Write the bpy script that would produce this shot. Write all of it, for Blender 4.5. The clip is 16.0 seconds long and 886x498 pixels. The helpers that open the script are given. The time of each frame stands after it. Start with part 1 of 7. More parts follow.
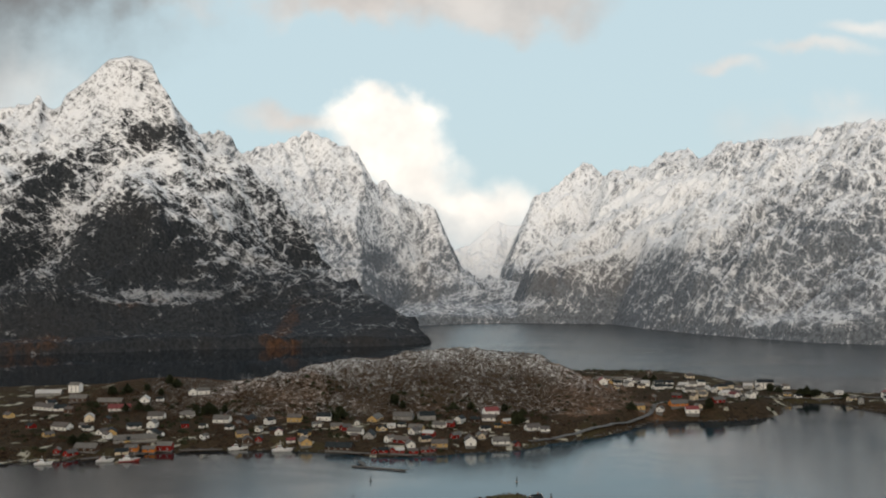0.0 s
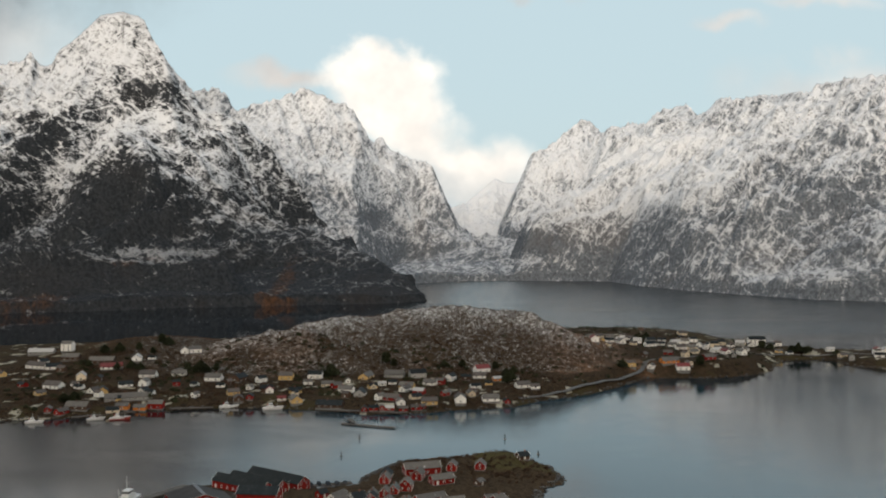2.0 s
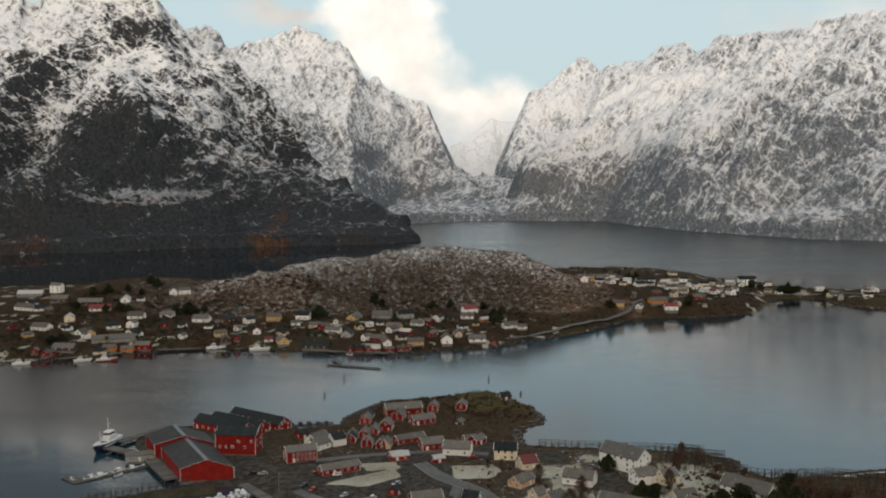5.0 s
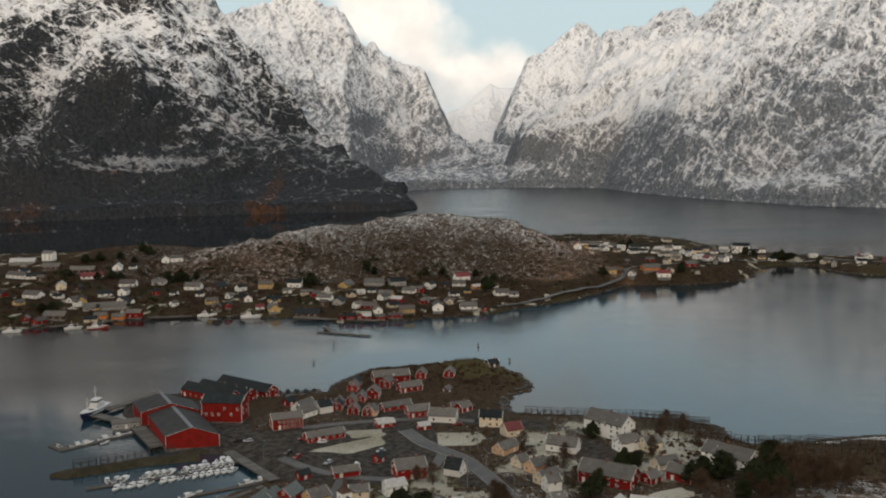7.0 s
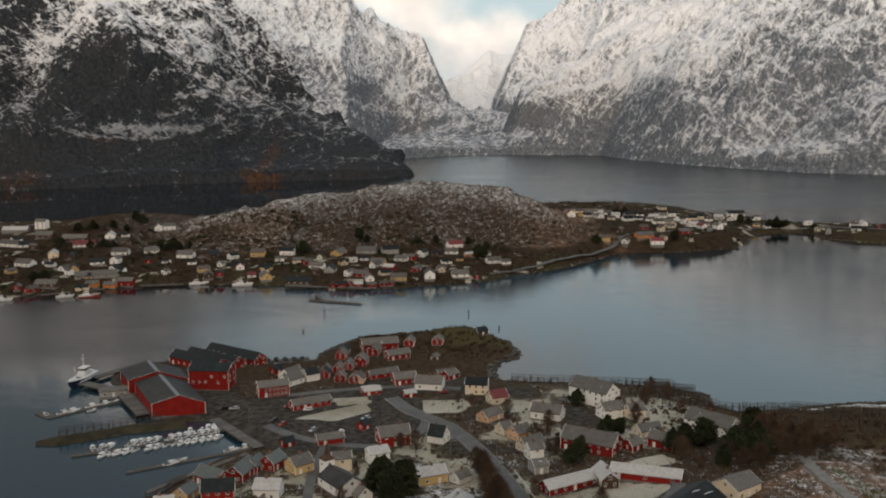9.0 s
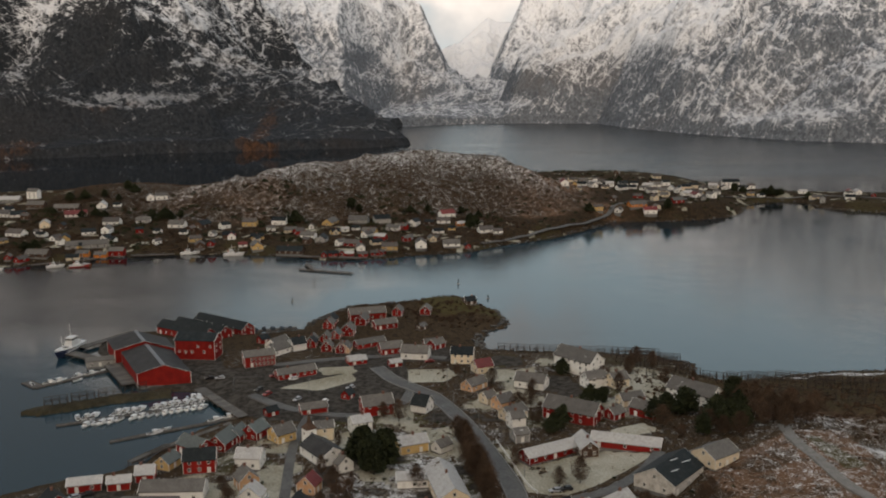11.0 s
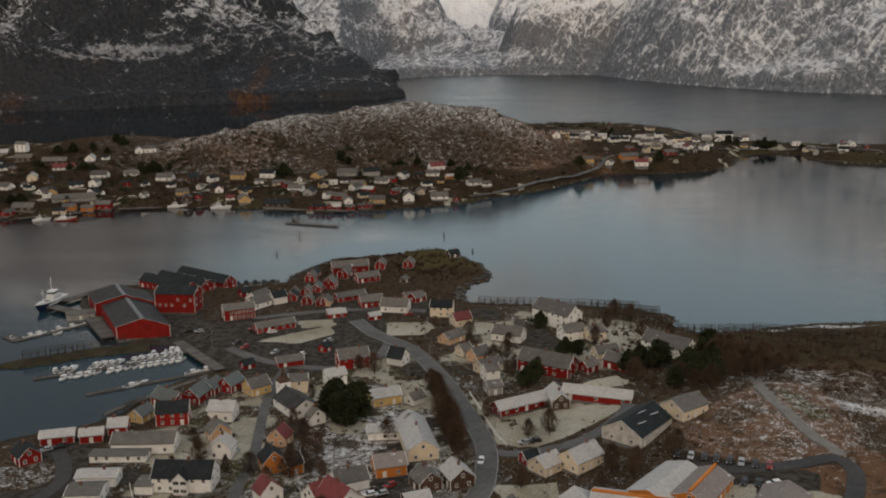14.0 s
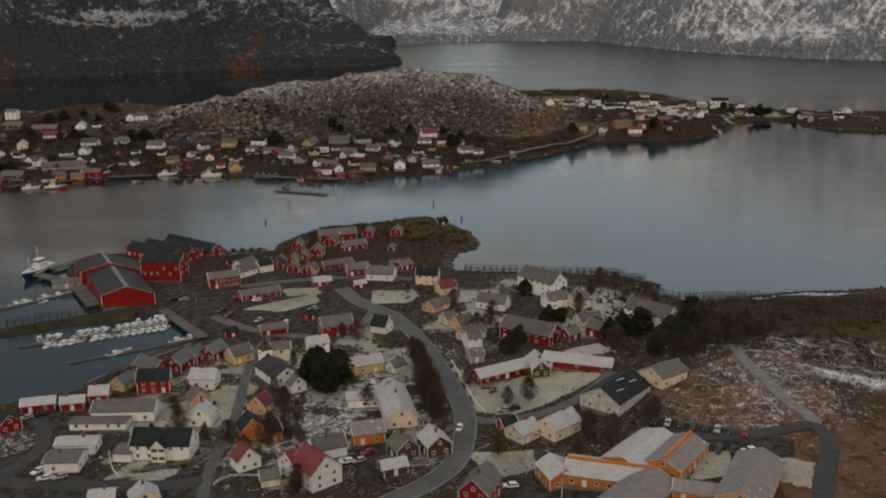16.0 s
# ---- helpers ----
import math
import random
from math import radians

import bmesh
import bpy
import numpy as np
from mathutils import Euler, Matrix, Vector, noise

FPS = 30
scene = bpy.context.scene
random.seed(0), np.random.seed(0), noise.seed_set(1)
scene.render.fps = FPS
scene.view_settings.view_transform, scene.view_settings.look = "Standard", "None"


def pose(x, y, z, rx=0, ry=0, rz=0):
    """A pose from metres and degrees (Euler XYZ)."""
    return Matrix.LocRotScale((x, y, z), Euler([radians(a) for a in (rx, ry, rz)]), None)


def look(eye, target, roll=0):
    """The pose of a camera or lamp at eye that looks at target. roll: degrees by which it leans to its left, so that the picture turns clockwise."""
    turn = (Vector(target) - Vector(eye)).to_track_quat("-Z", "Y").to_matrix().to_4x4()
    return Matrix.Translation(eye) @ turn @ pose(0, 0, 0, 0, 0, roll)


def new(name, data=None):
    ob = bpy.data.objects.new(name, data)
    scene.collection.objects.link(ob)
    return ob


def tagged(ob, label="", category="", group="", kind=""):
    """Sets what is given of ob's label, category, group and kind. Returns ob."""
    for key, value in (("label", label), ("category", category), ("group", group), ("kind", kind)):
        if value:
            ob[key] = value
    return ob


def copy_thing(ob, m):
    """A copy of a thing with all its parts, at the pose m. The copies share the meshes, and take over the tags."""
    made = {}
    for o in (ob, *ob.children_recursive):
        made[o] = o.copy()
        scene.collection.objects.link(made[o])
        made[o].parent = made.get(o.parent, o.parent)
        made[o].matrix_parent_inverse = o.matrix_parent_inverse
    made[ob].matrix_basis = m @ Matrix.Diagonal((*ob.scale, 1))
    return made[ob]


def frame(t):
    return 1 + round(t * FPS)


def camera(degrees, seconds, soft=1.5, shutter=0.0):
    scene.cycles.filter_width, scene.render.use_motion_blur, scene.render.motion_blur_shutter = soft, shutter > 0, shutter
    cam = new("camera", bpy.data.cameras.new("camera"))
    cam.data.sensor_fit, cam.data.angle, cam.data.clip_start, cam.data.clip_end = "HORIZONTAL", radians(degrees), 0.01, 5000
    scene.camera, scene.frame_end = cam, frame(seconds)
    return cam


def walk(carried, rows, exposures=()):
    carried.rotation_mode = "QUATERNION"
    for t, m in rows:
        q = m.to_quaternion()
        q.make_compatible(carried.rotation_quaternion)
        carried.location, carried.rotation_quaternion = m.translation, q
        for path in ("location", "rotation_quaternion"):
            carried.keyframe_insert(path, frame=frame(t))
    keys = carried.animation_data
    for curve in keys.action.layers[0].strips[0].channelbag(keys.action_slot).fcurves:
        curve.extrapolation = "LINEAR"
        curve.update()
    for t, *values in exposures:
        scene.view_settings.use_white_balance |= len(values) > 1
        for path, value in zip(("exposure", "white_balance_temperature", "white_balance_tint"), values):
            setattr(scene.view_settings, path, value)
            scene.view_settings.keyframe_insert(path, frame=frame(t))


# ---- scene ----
# Camera: seconds, place, yaw, pitch, roll
cam = camera(50.35, 16.0, soft=2.0)
ROWS = [
    (0.0, 0.00, 0.00, 138.52, -0.000, 1.811, -0.040),
    (0.5, 1.90, 0.87, 138.66, -0.011, 1.191, -0.067),
    (1.0, 3.78, 1.73, 138.80, -0.023, 0.561, -0.108),
    (1.5, 5.63, 2.58, 138.93, -0.044, -0.129, -0.135),
    (2.0, 7.46, 3.41, 139.06, -0.065, -0.773, -0.172),
    (2.5, 9.26, 4.21, 139.19, -0.077, -1.436, -0.203),
    (3.0, 11.06, 4.97, 139.31, -0.073, -2.089, -0.229),
    (3.5, 12.85, 5.66, 139.41, -0.071, -2.738, -0.260),
    (4.0, 14.60, 6.27, 139.49, -0.079, -3.324, -0.282),
    (6.5, 23.19, 8.89, 139.73, -0.127, -5.945, -0.382),
    (7.0, 24.93, 9.33, 139.74, -0.126, -6.430, -0.403),
    (7.5, 26.68, 9.72, 139.71, -0.127, -6.939, -0.413),
    (8.0, 28.40, 10.06, 139.68, -0.107, -7.429, -0.444),
    (8.5, 30.13, 10.38, 139.66, -0.102, -7.901, -0.458),
    (9.0, 31.88, 10.67, 139.66, -0.096, -8.395, -0.469),
    (11.5, 40.54, 12.02, 139.71, -0.092, -10.763, -0.561),
    (12.0, 42.29, 12.28, 139.70, -0.082, -11.255, -0.570),
    (12.5, 44.04, 12.54, 139.67, -0.052, -11.710, -0.585),
    (13.0, 45.77, 12.80, 139.63, -0.039, -12.192, -0.610),
    (13.5, 47.50, 13.05, 139.56, -0.022, -12.658, -0.630),
    (14.0, 49.25, 13.30, 139.50, -0.013, -13.153, -0.640),
    (14.5, 50.99, 13.54, 139.44, -0.004, -13.630, -0.655),
    (15.0, 52.72, 13.77, 139.39, 0.003, -14.138, -0.649),
    (15.5, 54.42, 13.99, 139.37, -0.012, -14.615, -0.673),
    (16.0, 56.12, 14.21, 139.34, -0.007, -15.120, -0.693),
]
EXPOSURES = [(0.0, 0.21, 6900, 11), (4.0, 0.19, 6980, 11), (9.0, 0.15, 7150, 14), (16.0, 0.03, 7330, 16)]   # stops, kelvin, tint
walk(cam, [(t, pose(x, y, z, 90 + pitch, 0, yaw) @ pose(0, 0, 0, 0, 0, roll)) for t, x, y, z, yaw, pitch, roll in ROWS], EXPOSURES)

# ---- world and sun ----
SUN_TURN, SUN_RISE = radians(-174), radians(5.5)   # from +y, clockwise; a low winter sun behind the eye, to the left


class Graph:
    """Short spellings for shader nodes."""

    def __init__(self, tree):
        self.tree, self.nodes = tree, tree.nodes

    def node(self, kind, **sets):
        n = self.nodes.new(kind)
        for key, value in sets.items():
            if key == "op":
                n.operation = value
            elif key == "kind":
                n.noise_type = value
        return n

    def put(self, socket, value):
        if hasattr(value, "is_linked"):
            self.tree.links.new(value, socket)
        else:
            socket.default_value = value

    def math(self, op, a, b=0.0, c=0.0, clamp=False):
        n = self.node("ShaderNodeMath", op=op)
        n.use_clamp = clamp
        self.put(n.inputs[0], a), self.put(n.inputs[1], b), self.put(n.inputs[2], c)
        return n.outputs[0]

    def vec(self, op, a, b=(0, 0, 0)):
        n = self.node("ShaderNodeVectorMath", op=op)
        self.put(n.inputs[0], a), self.put(n.inputs[1], b)
        return n.outputs[0]

    def join(self, x, y, z):
        n = self.node("ShaderNodeCombineXYZ")
        self.put(n.inputs[0], x), self.put(n.inputs[1], y), self.put(n.inputs[2], z)
        return n.outputs[0]

    def split(self, v):
        n = self.node("ShaderNodeSeparateXYZ")
        self.put(n.inputs[0], v)
        return n.outputs

    def noise(self, v, scale, detail=4.0, rough=0.55, warp=0.0):
        n = self.node("ShaderNodeTexNoise")
        self.put(n.inputs["Vector"], v)
        n.inputs["Scale"].default_value, n.inputs["Detail"].default_value = scale, detail
        n.inputs["Roughness"].default_value, n.inputs["Distortion"].default_value = rough, warp
        return n.outputs["Fac"]

    def step(self, v, lo, hi, a=0.0, b=1.0):
        n = self.node("ShaderNodeMapRange")
        n.interpolation_type = "SMOOTHSTEP"
        self.put(n.inputs[0], v)
        for k, value in enumerate((lo, hi, a, b)):
            self.put(n.inputs[1 + k], value)
        return n.outputs[0]

    def mix(self, f, a, b):
        n = self.node("ShaderNodeMix")
        n.data_type = "RGBA"
        self.put(n.inputs[0], f)
        for socket, value in ((n.inputs[6], a), (n.inputs[7], b)):
            self.put(socket, value if hasattr(value, "is_linked") else (*value, 1.0))
        return n.outputs[2]


def build_world():
    world = bpy.data.worlds.new("sky")
    scene.world = world
    world.use_nodes = True
    g = Graph(world.node_tree)
    g.nodes.clear()
    sky = g.node("ShaderNodeTexSky")
    sky.sky_type, sky.sun_disc = "NISHITA", False
    sky.sun_elevation, sky.sun_rotation = SUN_RISE, SUN_TURN
    sky.air_density, sky.dust_density, sky.ozone_density = 1.0, 2.5, 1.5
    way = g.node("ShaderNodeTexCoord").outputs["Generated"]
    x, y, z = g.split(way)
    rise = g.math("MAXIMUM", z, 0.0)
    # a sheet of cloud overhead: direction laid on a flat ceiling
    flat = g.math("ADD", rise, 0.12)
    sheet = g.join(g.math("DIVIDE", x, flat), g.math("DIVIDE", y, flat), 0.0)
    puff = g.noise(sheet, 1.1, 6, 0.55, 0.3)
    cover = g.step(puff, 0.42, 0.62)
    ahead = g.math("MULTIPLY", g.step(y, 0.35, 0.7), g.step(rise, 0.78, 0.55))   # the clearer stretch over the fjord
    cover = g.math("MULTIPLY", cover, g.math("SUBTRACT", 1.0, ahead))
    # the single clouds over the fjord
    v = g.join(g.math("DIVIDE", x, g.math("MAXIMUM", y, 0.2)), g.math("DIVIDE", z, g.math("MAXIMUM", y, 0.2)), 0.0)
    wob = g.node("ShaderNodeTexNoise")
    g.put(wob.inputs["Vector"], v)
    wob.inputs["Scale"].default_value, wob.inputs["Detail"].default_value = 16.0, 6.0
    shift = g.vec("SUBTRACT", wob.outputs["Color"], (0.5, 0.5, 0.5))

    def cloud(cx, cy, rx, ry, soft, ragged):
        n = g.node("ShaderNodeVectorMath", op="SCALE")
        g.put(n.inputs[0], shift)
        n.inputs["Scale"].default_value = ragged
        off = g.vec("SUBTRACT", g.vec("ADD", v, n.outputs[0]), (cx, cy, 0))
        off = g.vec("MULTIPLY", off, (1 / rx, 1 / ry, 0))
        n = g.node("ShaderNodeVectorMath", op="LENGTH")
        g.put(n.inputs[0], off)
        return g.math("MULTIPLY", g.step(n.outputs["Value"], 1.0, 1.0 - soft), g.step(y, 0.2, 0.5))

    # middle and size of each, in widths to the height of the eye's level line
    CLOUDS_BRIGHT = [(-0.068, 0.180, 0.084, 0.040, 0.5, 0.085), (-0.060, 0.140, 0.074, 0.060, 0.55, 0.085), (-0.028, 0.105, 0.066, 0.048, 0.8, 0.09), (0.012, 0.078, 0.050, 0.022, 0.9, 0.06), (0.050, 0.072, 0.085, 0.042, 0.95, 0.07)]
    # dark ones added, mostly above the view, to dim reflections in the left water
    CLOUDS_DIM_WATER = [(-0.43, 0.43, 0.27, 0.18, 0.4, 0.12), (-0.50, 0.60, 0.52, 0.29, 0.5, 0.15), (-0.62, 0.44, 0.50, 0.30, 0.6, 0.15)]
    CLOUDS_SHADE = [(0.055, 0.305, 0.17, 0.058, 0.55, 0.10), (-0.09, 0.315, 0.16, 0.045, 0.8, 0.10), (-0.165, 0.172, 0.085, 0.016, 0.95, 0.05)]
    CLOUDS_GREY = [(-0.16, 0.315, 0.28, 0.045, 0.85, 0.12),
                   (-0.50, 0.20, 0.16, 0.09, 0.95, 0.1), (0.40, 0.246, 0.090, 0.013, 0.95, 0.05), (0.45, 0.268, 0.06, 0.012, 0.95, 0.04),
                   (0.03, 0.055, 0.11, 0.055, 0.9, 0.07), (0.30, 0.225, 0.05, 0.012, 0.95, 0.05), (0.45, 0.15, 0.2, 0.05, 0.95, 0.1)]
    base = sky.outputs[0]
    pale = g.mix(0.78, base, g.mix(g.step(rise, 0.28, 0.75), (6.6, 8.7, 9.9), (3.6, 6.4, 9.6)))
    tone = g.noise(v, 5.0, 5, 0.6)
    grey = g.mix(g.step(tone, 0.3, 0.7), (6.6, 6.7, 6.8), (9.3, 9.2, 9.0))
    out = g.mix(cover, pale, g.mix(puff, (11.5, 11.0, 10.4), (6.4, 6.2, 6.0)))
    # thin cloud lit through round the low sun
    n = g.node("ShaderNodeVectorMath", op="DOT_PRODUCT")
    g.put(n.inputs[0], way)
    n.inputs[1].default_value = (math.sin(SUN_TURN) * math.cos(SUN_RISE), math.cos(SUN_TURN) * math.cos(SUN_RISE), math.sin(SUN_RISE))
    glow = g.math("POWER", g.math("MAXIMUM", n.outputs["Value"], 0.0), 2.5)
    out = g.mix(g.math("MULTIPLY", glow, 0.85), out, (28.2, 24.4, 20.0))
    for c in CLOUDS_GREY:
        out = g.mix(g.math("MULTIPLY", cloud(*c), 0.75), out, grey)
    for c in CLOUDS_SHADE:
        out = g.mix(g.math("MULTIPLY", cloud(*c), 0.85), out, g.mix(g.step(tone, 0.35, 0.65), (5.6, 5.4, 5.35), (7.7, 7.4, 7.2)))
    for c in CLOUDS_DIM_WATER:
        out = g.mix(g.math("MULTIPLY", cloud(*c), 0.85), out, (2.0, 2.05, 2.15))
    for c in CLOUDS_BRIGHT:
        out = g.mix(g.math("MULTIPLY", cloud(*c), 0.97), out, g.mix(g.step(tone, 0.36, 0.62), (9.6, 9.4, 9.1), (13.0, 12.8, 12.2)))
    bg = g.node("ShaderNodeBackground")
    g.put(bg.inputs[0], out)
    bg.inputs[1].default_value = 0.085
    g.put(g.node("ShaderNodeOutputWorld").inputs[0], bg.outputs[0])


build_world()
sun = new("sun", bpy.data.lights.new("sun", "SUN"))
sun.data.energy, sun.data.angle, sun.data.color = 1.0, radians(11), (1.0, 0.98, 0.965)
sun.matrix_world = look((0, 0, 900), Vector((0, 0, 900)) - Vector((math.sin(SUN_TURN) * math.cos(SUN_RISE), math.cos(SUN_TURN) * math.cos(SUN_RISE), math.sin(SUN_RISE))))

# ---- materials ----


def blank(name):
    m = bpy.data.materials.new(name)
    m.use_nodes = True
    g = Graph(m.node_tree)
    return m, g, g.nodes["Principled BSDF"]


def bump(g, shader, height, strength, distance):
    n = g.node("ShaderNodeBump")
    n.inputs["Strength"].default_value, n.inputs["Distance"].default_value = strength, distance
    g.put(n.inputs["Height"], height)
    g.put(shader.inputs["Normal"], n.outputs[0])


SNOW = (0.80, 0.79, 0.765)


def surface(name, dark, light, size=1.0, rough=0.8, relief=0.02, snow=0.0, dust=0.0, flat=0.6, metal=0.0, vary=0.0, boards=0.0, stain=(0.10, 0.09, 0.08), stained=0.25):
    """Two scales of colour, stains, relief; snow lies on what faces up (flat: how level), in patches. boards: spacing of upright cladding."""
    m, g, s = blank(name)
    at = g.node("ShaderNodeTexCoord").outputs["Object"]
    where = g.node("ShaderNodeNewGeometry")
    fine = g.noise(at, 3.0 / size, 6, 0.6)
    broad = g.noise(where.outputs["Position"], 0.35 / size, 4, 0.6)
    f = g.math("ADD", g.math("MULTIPLY", g.step(fine, 0.3, 0.7), 0.5), g.math("MULTIPLY", g.step(broad, 0.3, 0.7), 0.5))
    colour = g.mix(f, dark, light)
    dirt = g.noise(g.vec("MULTIPLY", where.outputs["Position"], (1, 1, 0.35)), 0.8 / size, 5, 0.65)
    colour = g.mix(g.math("MULTIPLY", g.step(dirt, 0.52, 0.75), stained), colour, stain)
    high = fine
    if vary:
        r = g.node("ShaderNodeObjectInfo").outputs["Random"]
        n = g.node("ShaderNodeHueSaturation")
        g.put(n.inputs["Value"], g.math("MULTIPLY_ADD", r, 2 * vary, 1 - vary))
        g.put(n.inputs["Color"], colour)
        colour = n.outputs[0]
    if boards:
        w = g.node("ShaderNodeTexWave")
        w.bands_direction, w.wave_profile = "X", "SAW"
        p = g.split(at)
        g.put(w.inputs["Vector"], g.join(g.math("ADD", p[0], p[1]), 0.0, 0.0))
        w.inputs["Scale"].default_value = 0.314 / boards
        groove = g.step(w.outputs["Fac"], 0.0, 0.16)
        colour = g.mix(g.math("MULTIPLY", g.math("SUBTRACT", 1.0, groove), 0.35), colour, tuple(0.5 * c for c in dark))
        high = g.math("ADD", high, groove)
    if snow:
        up = g.split(where.outputs["Normal"])[2]
        patch = g.noise(where.outputs["Position"], 0.5 / size, 6, 0.65, 0.4)
        lies = g.math("MULTIPLY", g.step(up, flat - 0.15, flat + 0.1), g.step(patch, 0.72 - 0.5 * snow, 0.84 - 0.5 * snow))
        grain = g.step(g.noise(where.outputs["Position"], 9.0, 4, 0.7), 0.3, 0.7, 0.55, 1.0)
        lies = g.math("MULTIPLY", lies, grain)
        colour = g.mix(lies, colour, SNOW)
    if dust:   # a thin even cover of snow
        up = g.split(where.outputs["Normal"])[2]
        thin = g.noise(where.outputs["Position"], 1.3, 6, 0.7)
        lies = g.math("MULTIPLY", g.step(up, flat - 0.2, flat + 0.1), g.step(thin, 0.25, 0.75, dust * 0.6, min(1.0, dust * 1.35)))
        colour = g.mix(lies, colour, SNOW)
    g.put(s.inputs["Base Color"], colour)
    g.put(s.inputs["Roughness"], g.math("MULTIPLY_ADD", fine, 0.2, rough - 0.1))
    s.inputs["Metallic"].default_value = metal
    s.inputs["Specular IOR Level"].default_value = 0.12 if rough > 0.5 else 0.4
    if relief:
        bump(g, s, high, 0.6, relief)
    return m


def water_material():
    m, g, s = blank("sea_water")
    at = g.node("ShaderNodeNewGeometry").outputs["Position"]
    s.inputs["IOR"].default_value = 1.55
    gust = g.noise(g.vec("MULTIPLY", at, (0.5, 1.6, 1)), 0.006, 4, 0.6, 1.2)
    lee = g.step(g.split(at)[0], -380.0, 60.0, -0.18, 0.09)   # calmer in the shelter of the tall peak
    wind = g.step(g.math("ADD", gust, lee), 0.36, 0.66)
    px, py, _ = g.split(at)
    lane = g.math("MULTIPLY", g.step(py, 1200.0, 1380.0), g.step(px, -160.0, 60.0))   # wind down the open fjord
    cove = g.math("MULTIPLY", g.math("MULTIPLY", g.step(py, 800.0, 650.0), g.step(py, 440.0, 560.0)), g.step(px, 20.0, -120.0))   # crossed ripples off the harbour
    bay_sheen = g.math("MAXIMUM", g.math("MULTIPLY", g.step(py, 1000.0, 780.0), g.step(px, -190.0, 10.0)), g.step(py, 560.0, 440.0))   # reflections put into the colour: pale sky near, dark mountain far and left
    g.put(s.inputs["Base Color"], g.mix(bay_sheen, (0.004, 0.008, 0.011), (0.011, 0.036, 0.050)))
    base = g.math("MULTIPLY_ADD", wind, 0.07, 0.02)
    g.put(s.inputs["Roughness"], g.math("ADD", base, g.math("ADD", g.math("MULTIPLY", lane, 0.16), g.math("MULTIPLY", cove, 0.14))))
    ripple = g.math("ADD", g.noise(g.vec("MULTIPLY", at, (1, 1.5, 1)), 0.35, 4, 0.6, 0.5), g.math("MULTIPLY", g.noise(at, 0.06, 3, 0.5), 2.0))
    n = g.node("ShaderNodeBump")
    g.put(n.inputs["Strength"], g.math("ADD", g.math("MULTIPLY_ADD", wind, 0.045, 0.007), g.math("MULTIPLY", lane, 0.28)))
    n.inputs["Distance"].default_value = 1.0
    g.put(n.inputs["Height"], ripple)
    g.put(s.inputs["Normal"], n.outputs[0])
    return m


